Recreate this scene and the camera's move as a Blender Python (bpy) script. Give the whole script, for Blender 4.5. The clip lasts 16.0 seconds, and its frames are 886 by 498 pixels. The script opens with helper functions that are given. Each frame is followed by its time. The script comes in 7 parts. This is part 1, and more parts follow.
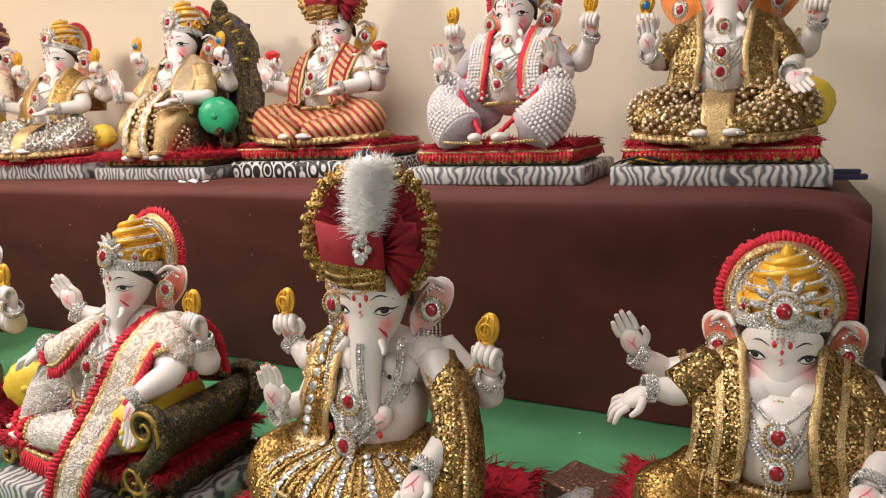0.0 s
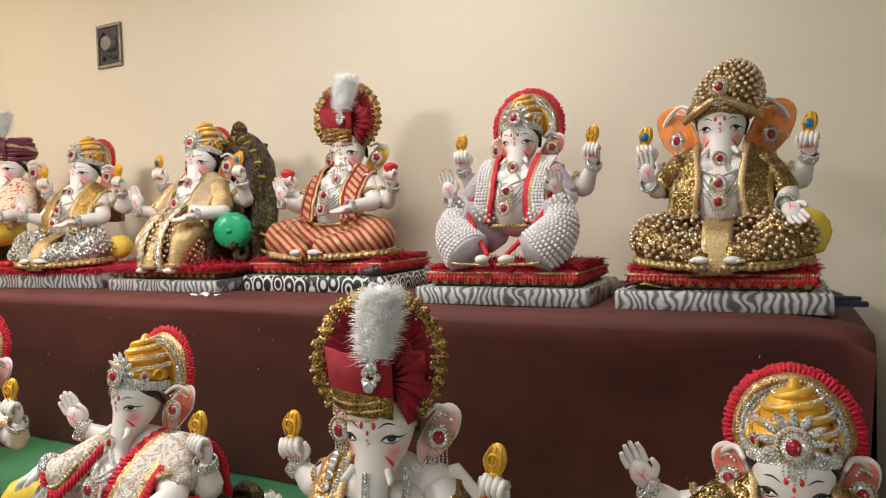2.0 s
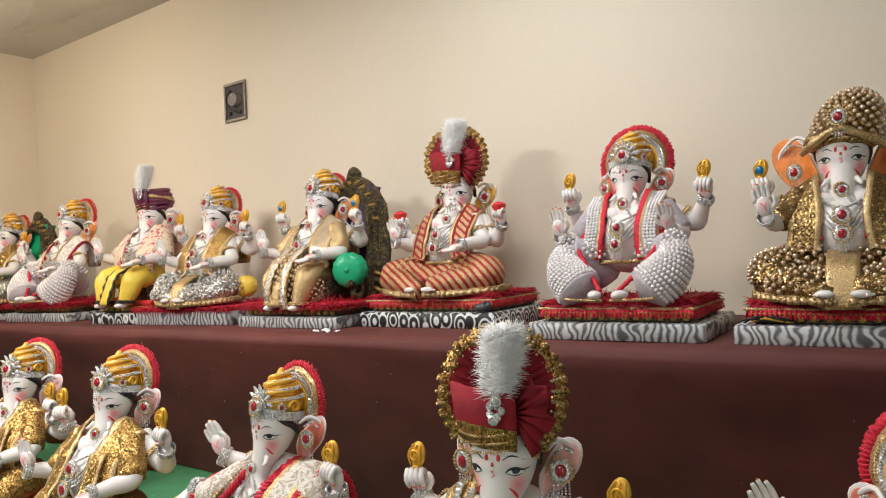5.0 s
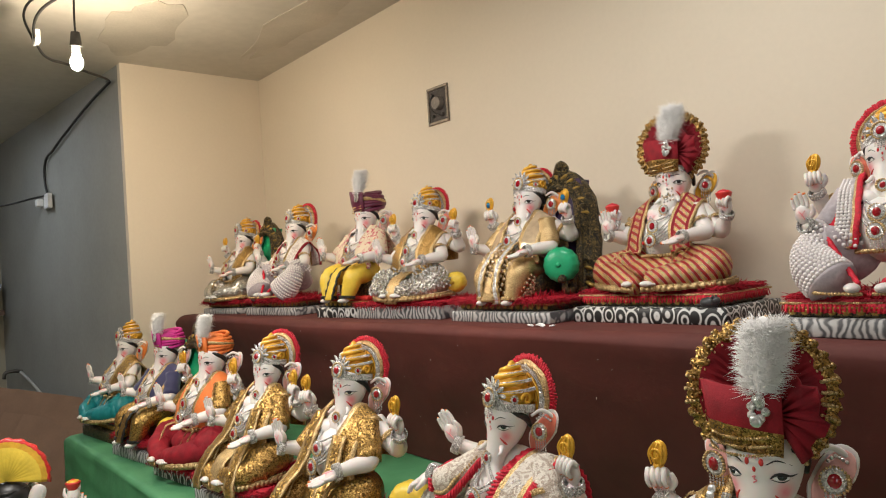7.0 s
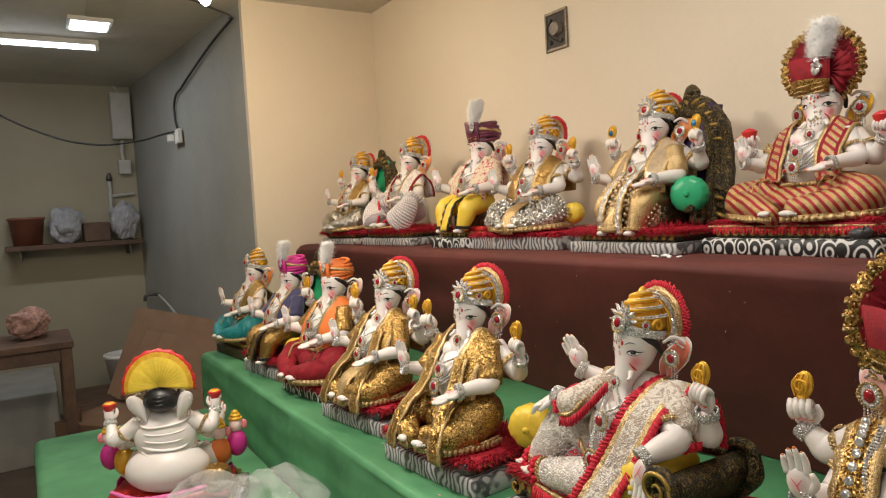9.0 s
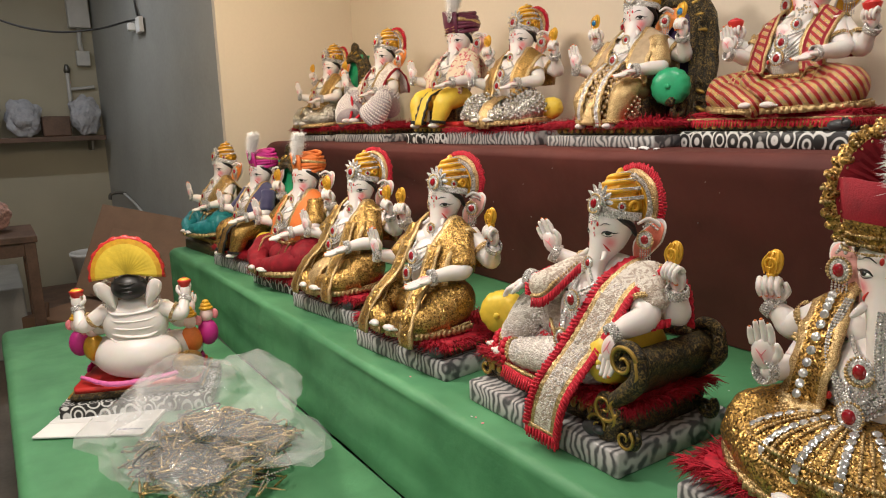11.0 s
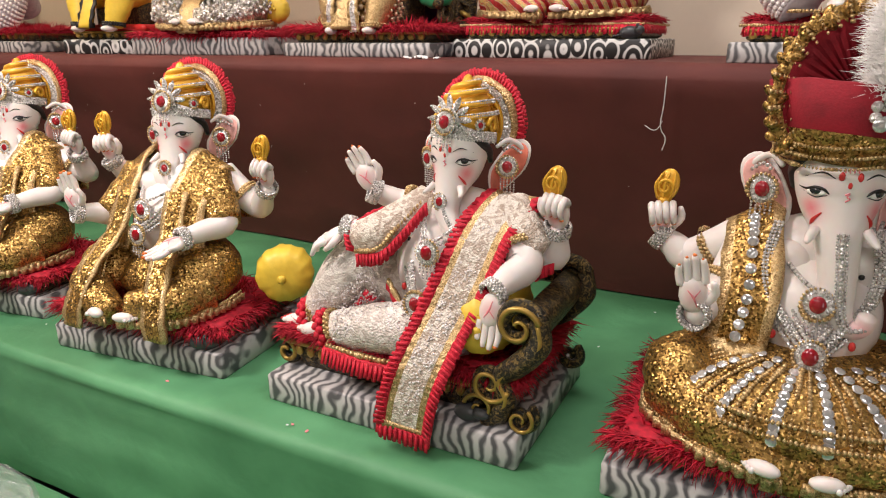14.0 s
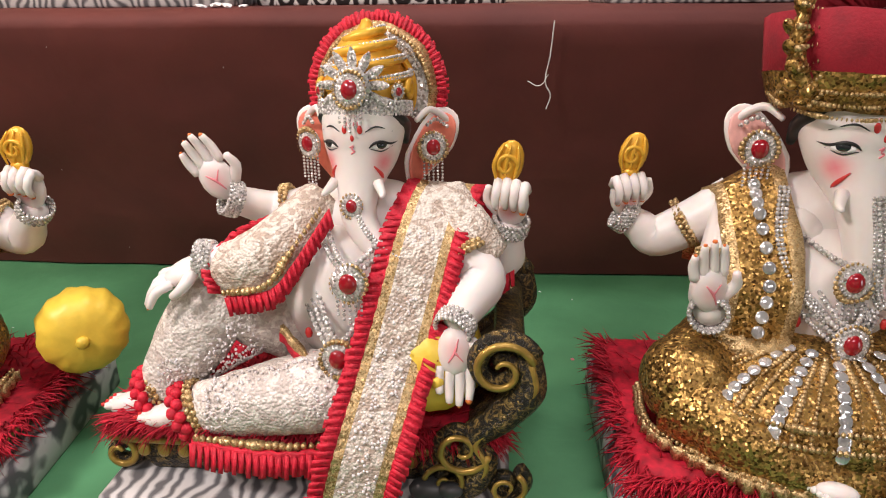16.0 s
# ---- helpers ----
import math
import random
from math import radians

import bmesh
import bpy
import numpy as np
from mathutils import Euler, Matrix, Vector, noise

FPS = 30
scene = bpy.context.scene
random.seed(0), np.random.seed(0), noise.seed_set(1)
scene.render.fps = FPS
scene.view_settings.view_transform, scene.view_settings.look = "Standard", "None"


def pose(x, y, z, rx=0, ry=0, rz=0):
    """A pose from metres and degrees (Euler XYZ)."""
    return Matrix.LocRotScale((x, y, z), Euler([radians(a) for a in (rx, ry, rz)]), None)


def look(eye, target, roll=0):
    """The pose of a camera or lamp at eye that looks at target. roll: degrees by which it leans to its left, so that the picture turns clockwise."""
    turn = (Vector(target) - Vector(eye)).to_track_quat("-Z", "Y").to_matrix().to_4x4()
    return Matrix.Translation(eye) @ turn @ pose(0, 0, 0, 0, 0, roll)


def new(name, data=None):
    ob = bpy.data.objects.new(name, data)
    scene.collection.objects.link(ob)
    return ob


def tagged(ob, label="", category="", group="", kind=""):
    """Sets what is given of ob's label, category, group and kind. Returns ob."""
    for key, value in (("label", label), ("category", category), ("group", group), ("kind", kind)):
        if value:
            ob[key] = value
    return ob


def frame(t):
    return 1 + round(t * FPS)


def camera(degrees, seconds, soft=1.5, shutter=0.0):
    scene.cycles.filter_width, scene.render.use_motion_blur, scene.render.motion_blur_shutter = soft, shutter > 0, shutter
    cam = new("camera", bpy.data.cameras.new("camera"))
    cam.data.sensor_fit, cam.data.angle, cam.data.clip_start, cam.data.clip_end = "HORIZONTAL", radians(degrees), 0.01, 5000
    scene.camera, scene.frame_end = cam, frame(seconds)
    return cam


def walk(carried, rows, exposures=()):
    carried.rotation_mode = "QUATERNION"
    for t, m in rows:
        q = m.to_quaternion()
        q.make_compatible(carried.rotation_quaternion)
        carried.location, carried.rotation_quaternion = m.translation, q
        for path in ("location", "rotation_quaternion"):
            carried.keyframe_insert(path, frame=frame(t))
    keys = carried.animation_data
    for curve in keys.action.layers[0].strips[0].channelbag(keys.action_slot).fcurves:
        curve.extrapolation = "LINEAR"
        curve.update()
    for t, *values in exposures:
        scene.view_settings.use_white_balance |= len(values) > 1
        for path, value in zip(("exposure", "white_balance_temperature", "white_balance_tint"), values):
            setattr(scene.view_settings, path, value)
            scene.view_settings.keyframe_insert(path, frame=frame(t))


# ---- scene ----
cam = camera(66.4, 16.0, 1.1)
PATH = [
    (0, (0.215, 0.539, 1.532), (-0.652, 2.3, 1.15), -2.4),
    (0.5, (0.214, 0.537, 1.546), (-0.66, 2.309, 1.235), -2.2),
    (1, (0.215, 0.534, 1.555), (-0.665, 2.315, 1.328), -1.9),
    (1.5, (0.216, 0.53, 1.564), (-0.665, 2.317, 1.397), -1.8),
    (2, (0.22, 0.522, 1.572), (-0.667, 2.313, 1.484), -1.8),
    (2.5, (0.222, 0.512, 1.577), (-0.664, 2.305, 1.554), -1.6),
    (3, (0.226, 0.508, 1.578), (-0.656, 2.303, 1.593), -1.9),
    (3.2, (0.225, 0.506, 1.577), (-0.652, 2.303, 1.604), -1.8),
    (5.3, (0.212, 0.461, 1.582), (-0.965, 2.078, 1.613), -3.0),
    (5.5, (0.192, 0.468, 1.578), (-1.014, 2.064, 1.616), -3.0),
    (6, (0.18, 0.449, 1.58), (-1.118, 1.97, 1.622), -3.0),
    (6.5, (0.169, 0.431, 1.58), (-1.226, 1.864, 1.617), -3.1),
    (7, (0.152, 0.407, 1.582), (-1.37, 1.703, 1.627), -3.8),
    (7.5, (0.138, 0.393, 1.58), (-1.483, 1.564, 1.62), -3.5),
    (8, (0.13, 0.381, 1.577), (-1.55, 1.466, 1.61), -3.5),
    (8.5, (0.122, 0.372, 1.567), (-1.576, 1.43, 1.543), -3.2),
    (9, (0.117, 0.369, 1.554), (-1.586, 1.413, 1.438), -3.2),
    (9.2, (0.114, 0.369, 1.55), (-1.584, 1.413, 1.389), -3.1),
    (11.3, (0.089, 0.372, 1.485), (-1.524, 1.483, 1.081), -1.2),
    (11.5, (0.077, 0.38, 1.485), (-1.509, 1.523, 1.062), -1.1),
    (12, (0.023, 0.4, 1.489), (-1.451, 1.671, 1.031), -1.1),
    (12.5, (-0.029, 0.415, 1.482), (-1.4, 1.787, 0.993), -0.7),
    (13, (-0.116, 0.405, 1.469), (-1.316, 1.926, 0.974), -0.4),
    (13.5, (-0.218, 0.386, 1.462), (-1.266, 2.01, 0.956), -0.7),
    (14, (-0.334, 0.446, 1.441), (-1.209, 2.144, 0.847), -0.1),
    (14.5, (-0.392, 0.542, 1.437), (-1.039, 2.326, 0.806), -1.3),
    (15, (-0.439, 0.587, 1.447), (-0.863, 2.422, 0.772), -1.4),
    (15.5, (-0.526, 0.619, 1.421), (-0.77, 2.488, 0.75), -1.8),
    (16, (-0.612, 0.644, 1.413), (-0.779, 2.51, 0.713), -0.6),
]
walk(cam, [(t, look(eye, target, roll)) for t, eye, target, roll in PATH],
     [(0.0, 0.26, 6450, 15), (1.0, 0.16, 6250, 12), (3.0, 0.06, 6150, 9), (5.5, 0.02, 5950, 9), (7.5, -0.27, 6500, 10), (9.0, -0.20, 6750, 11),
      (11.5, -0.10, 6700, 14), (13.0, -0.05, 6650, 17), (15.0, 0.12, 6450, 21), (16.0, 0.10, 6450, 22)])

# ---- world and lamps ----
world = bpy.data.worlds.new("world")
scene.world = world
world.use_nodes = True
wn = world.node_tree.nodes
sky = wn.new("ShaderNodeTexSky")
sky.sky_type, sky.sun_disc, sky.sun_elevation, sky.sun_rotation = "NISHITA", False, radians(40), radians(120)
wn["Background"].inputs[1].default_value = 0.1
world.node_tree.links.new(sky.outputs[0], wn["Background"].inputs[0])


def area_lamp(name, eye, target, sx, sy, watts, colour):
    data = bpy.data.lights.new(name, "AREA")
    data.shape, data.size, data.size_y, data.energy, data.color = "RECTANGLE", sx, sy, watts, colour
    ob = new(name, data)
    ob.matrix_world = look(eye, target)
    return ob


# daylight in the doorway behind and to the right of the camera, three unseen fill lamps added, and the back room's tube
area_lamp("door_daylight", (2.95, -1.1, 1.25), (0.0, 1.2, 1.2), 1.1, 2.0, 12, (0.90, 0.96, 1.0))
# invented overhead fill at the camera's side of the room, no known tube there
area_lamp("unseen_room_fill", (-0.25, -0.7, 2.74), (-0.25, -0.6, 0.0), 1.2, 0.3, 21, (1.0, 0.96, 0.90))
# added fill with no fitting, kept out of view, brightens the display from the left
area_lamp("display_fill", (-1.65, 0.42, 2.45), (-1.5, 0.80, 0.0), 0.35, 0.35, 29, (1.0, 0.93, 0.84))
# extra fill above the shelf, not a real fitting, lifts the wall and back row
area_lamp("shelf_fill", (-0.55, 1.40, 2.755), (-0.55, 1.46, 0.0), 0.6, 0.3, 14, (1.0, 0.97, 0.92))
area_lamp("back_room_tube_light", (-4.88, 0.25, 2.725), (-4.88, 0.25, 0.0), 0.05, 1.15, 14, (0.85, 0.92, 1.0))
bulb_data = bpy.data.lights.new("bulb_glow", "POINT")
bulb_data.energy, bulb_data.color, bulb_data.shadow_soft_size = 32, (1.0, 0.82, 0.60), 0.05
bulb_glow = new("bulb_glow", bulb_data)
bulb_glow.location = (-2.70, 1.05, 2.40)

# ---- materials ----
def node_material(name, base, rough=0.5, metal=0.0, vary=0.12, scale=8.0, bump=0.0, bump_scale=120.0, coat=0.0, sheen=0.0, sss=0.0):
    """A material whose colour wanders at two scales, with fine relief."""
    m = bpy.data.materials.new(name)
    m.use_nodes = True
    nt = m.node_tree
    n, l = nt.nodes, nt.links
    b = n["Principled BSDF"]
    tc = n.new("ShaderNodeTexCoord")
    big, fine = n.new("ShaderNodeTexNoise"), n.new("ShaderNodeTexNoise")
    big.inputs["Scale"].default_value, big.inputs["Detail"].default_value = scale, 6
    fine.inputs["Scale"].default_value, fine.inputs["Detail"].default_value = bump_scale, 3
    l.new(tc.outputs["Object"], big.inputs["Vector"])
    l.new(tc.outputs["Object"], fine.inputs["Vector"])
    ramp = n.new("ShaderNodeValToRGB")
    lo, hi = [max(0, c * (1 - vary)) for c in base], [min(1, c * (1 + vary)) for c in base]
    ramp.color_ramp.elements[0].color, ramp.color_ramp.elements[1].color = (*lo, 1), (*hi, 1)
    ramp.color_ramp.elements[0].position, ramp.color_ramp.elements[1].position = 0.3, 0.7
    mixn = n.new("ShaderNodeMath")
    mixn.operation = "MULTIPLY_ADD"
    mixn.inputs[1].default_value = 0.25
    l.new(fine.outputs["Fac"], mixn.inputs[0])
    half = n.new("ShaderNodeMath")
    half.operation = "MULTIPLY"
    half.inputs[1].default_value = 0.75
    l.new(big.outputs["Fac"], half.inputs[0])
    l.new(half.outputs[0], mixn.inputs[2])
    l.new(mixn.outputs[0], ramp.inputs[0])
    l.new(ramp.outputs[0], b.inputs["Base Color"])
    b.inputs["Roughness"].default_value, b.inputs["Metallic"].default_value = rough, metal
    b.inputs["Coat Weight"].default_value = coat
    b.inputs["Sheen Weight"].default_value = sheen
    if sss:
        b.inputs["Subsurface Weight"].default_value, b.inputs["Subsurface Scale"].default_value = sss, 0.004
    if bump:
        bn = n.new("ShaderNodeBump")
        bn.inputs["Strength"].default_value, bn.inputs["Distance"].default_value = bump, 0.004
        l.new(fine.outputs["Fac"], bn.inputs["Height"])
        l.new(bn.outputs[0], b.inputs["Normal"])
    return m


def glitter_material(name, dark, bright, scale, rough=0.22, tilt=0.9, metal=1.0):
    """Sequins or rhinestones: small facets, each tilted its own way and of its own shade."""
    m = bpy.data.materials.new(name)
    m.use_nodes = True
    n, l = m.node_tree.nodes, m.node_tree.links
    b = n["Principled BSDF"]
    tc, vo, ge = n.new("ShaderNodeTexCoord"), n.new("ShaderNodeTexVoronoi"), n.new("ShaderNodeNewGeometry")
    vo.inputs["Scale"].default_value = scale
    l.new(tc.outputs["Object"], vo.inputs["Vector"])
    ramp = n.new("ShaderNodeValToRGB")
    ramp.color_ramp.elements[0].color, ramp.color_ramp.elements[1].color = (*dark, 1), (*bright, 1)
    sep = n.new("ShaderNodeSeparateColor")
    l.new(vo.outputs["Color"], sep.inputs[0])
    l.new(sep.outputs[0], ramp.inputs[0])
    l.new(ramp.outputs[0], b.inputs["Base Color"])
    sub, scl, add, nor = (n.new("ShaderNodeVectorMath") for _ in range(4))
    sub.operation, scl.operation, add.operation, nor.operation = "SUBTRACT", "SCALE", "ADD", "NORMALIZE"
    sub.inputs[1].default_value = (0.5, 0.5, 0.5)
    scl.inputs["Scale"].default_value = tilt
    l.new(vo.outputs["Color"], sub.inputs[0])
    l.new(sub.outputs[0], scl.inputs[0])
    l.new(scl.outputs[0], add.inputs[0])
    l.new(ge.outputs["Normal"], add.inputs[1])
    l.new(add.outputs[0], nor.inputs[0])
    l.new(nor.outputs[0], b.inputs["Normal"])
    b.inputs["Roughness"].default_value, b.inputs["Metallic"].default_value = rough, metal
    return m


def stripe_material(name, pale, black, scale, rings=False):
    """Hand-painted black and white marbling of the plinths."""
    m = bpy.data.materials.new(name)
    m.use_nodes = True
    n, l = m.node_tree.nodes, m.node_tree.links
    b = n["Principled BSDF"]
    tc = n.new("ShaderNodeTexCoord")
    ramp = n.new("ShaderNodeValToRGB")
    ramp.color_ramp.elements[0].color, ramp.color_ramp.elements[1].color = (*black, 1), (*pale, 1)
    if rings:
        mp, vo, mu, si, no = n.new("ShaderNodeMapping"), n.new("ShaderNodeTexVoronoi"), n.new("ShaderNodeMath"), n.new("ShaderNodeMath"), n.new("ShaderNodeTexNoise")
        mp.inputs["Scale"].default_value = (1.0, 1.0, 0.75)
        vo.inputs["Scale"].default_value, vo.inputs["Randomness"].default_value = scale, 0.5
        mu.operation, mu.inputs[1].default_value = "MULTIPLY", 24.0
        si.operation = "SINE"
        l.new(tc.outputs["Object"], mp.inputs[0])
        l.new(mp.outputs[0], vo.inputs["Vector"])
        l.new(vo.outputs["Distance"], mu.inputs[0])
        l.new(mu.outputs[0], si.inputs[0])
        l.new(si.outputs[0], ramp.inputs[0])
        ramp.color_ramp.elements[0].position, ramp.color_ramp.elements[1].position = 0.0, 0.75
    else:
        wa, no, sb, sc, ad = n.new("ShaderNodeTexWave"), n.new("ShaderNodeTexNoise"), n.new("ShaderNodeVectorMath"), n.new("ShaderNodeVectorMath"), n.new("ShaderNodeVectorMath")
        no.inputs["Scale"].default_value, no.inputs["Detail"].default_value = 22, 1.5
        sb.operation, sc.operation, ad.operation = "SUBTRACT", "SCALE", "ADD"
        sb.inputs[1].default_value, sc.inputs["Scale"].default_value = (0.5, 0.5, 0.5), 0.055
        l.new(tc.outputs["Object"], no.inputs["Vector"])
        l.new(no.outputs["Color"], sb.inputs[0])
        l.new(sb.outputs[0], sc.inputs[0])
        l.new(sc.outputs[0], ad.inputs[0])
        l.new(tc.outputs["Object"], ad.inputs[1])
        wa.bands_direction = "X"
        wa.inputs["Scale"].default_value, wa.inputs["Distortion"].default_value = scale, 1.2
        wa.inputs["Detail"].default_value, wa.inputs["Detail Scale"].default_value = 2.0, 2.0
        l.new(ad.outputs[0], wa.inputs["Vector"])
        l.new(wa.outputs["Fac"], ramp.inputs[0])
        ramp.color_ramp.elements[0].position, ramp.color_ramp.elements[1].position = 0.10, 0.80
    l.new(ramp.outputs[0], b.inputs["Base Color"])
    b.inputs["Roughness"].default_value = 0.45
    return m


def relief_material(name, low, high, scale, rough=0.4, metal=0.3, strength=0.6, cut=0.5, edge=0.05):
    """Two colours split by a bumpy relief: lace, brocade, carved and gilded wood."""
    m = bpy.data.materials.new(name)
    m.use_nodes = True
    n, l = m.node_tree.nodes, m.node_tree.links
    b = n["Principled BSDF"]
    tc, no, wv, bn = n.new("ShaderNodeTexCoord"), n.new("ShaderNodeTexNoise"), n.new("ShaderNodeTexVoronoi"), n.new("ShaderNodeBump")
    no.inputs["Scale"].default_value, no.inputs["Detail"].default_value, no.inputs["Distortion"].default_value = scale, 2.0, 1.6
    wv.inputs["Scale"].default_value = scale * 5
    l.new(tc.outputs["Object"], no.inputs["Vector"])
    l.new(tc.outputs["Object"], wv.inputs["Vector"])
    ramp = n.new("ShaderNodeValToRGB")
    ramp.color_ramp.elements[0].color, ramp.color_ramp.elements[1].color = (*low, 1), (*high, 1)
    ramp.color_ramp.elements[0].position, ramp.color_ramp.elements[1].position = cut - edge, cut + edge
    l.new(no.outputs["Fac"], ramp.inputs[0])
    l.new(ramp.outputs[0], b.inputs["Base Color"])
    ad = n.new("ShaderNodeMath")
    ad.operation = "SUBTRACT"
    l.new(no.outputs["Fac"], ad.inputs[0])
    l.new(wv.outputs["Distance"], ad.inputs[1])
    bn.inputs["Strength"].default_value, bn.inputs["Distance"].default_value = strength, 0.003
    l.new(ad.outputs[0], bn.inputs["Height"])
    l.new(bn.outputs[0], b.inputs["Normal"])
    b.inputs["Roughness"].default_value, b.inputs["Metallic"].default_value = rough, metal
    return m


def band_material(name, ground, gilt, thread, scale):
    """Woven stripes: a coloured ground, gilt bands and thin pale threads between."""
    m = bpy.data.materials.new(name)
    m.use_nodes = True
    n, l = m.node_tree.nodes, m.node_tree.links
    b = n["Principled BSDF"]
    tc, wa, vo, bn = n.new("ShaderNodeTexCoord"), n.new("ShaderNodeTexWave"), n.new("ShaderNodeTexVoronoi"), n.new("ShaderNodeBump")
    wa.bands_direction = "DIAGONAL"
    wa.inputs["Scale"].default_value, wa.inputs["Distortion"].default_value, wa.inputs["Detail Scale"].default_value = scale, 0.8, 1.0
    vo.inputs["Scale"].default_value = 420
    l.new(tc.outputs["Object"], wa.inputs["Vector"])
    l.new(tc.outputs["Object"], vo.inputs["Vector"])
    ramp = n.new("ShaderNodeValToRGB")
    ramp.color_ramp.interpolation = "CONSTANT"
    e = ramp.color_ramp.elements
    e[0].position, e[0].color = 0.0, (*ground, 1)
    e[1].position, e[1].color = 0.52, (*gilt, 1)
    for pos, col in ((0.44, thread), (0.72, ground), (0.80, gilt)):
        e.new(pos).color = (*col, 1)
    l.new(wa.outputs["Fac"], ramp.inputs[0])
    mx = n.new("ShaderNodeMixRGB")
    mx.blend_type, mx.inputs[0].default_value = "MULTIPLY", 0.55
    l.new(ramp.outputs[0], mx.inputs[1])
    l.new(vo.outputs["Color"], mx.inputs[2])
    l.new(mx.outputs[0], b.inputs["Base Color"])
    bn.inputs["Strength"].default_value, bn.inputs["Distance"].default_value = 0.5, 0.002
    l.new(vo.outputs["Distance"], bn.inputs["Height"])
    l.new(bn.outputs[0], b.inputs["Normal"])
    b.inputs["Roughness"].default_value, b.inputs["Metallic"].default_value = 0.4, 0.25
    return m


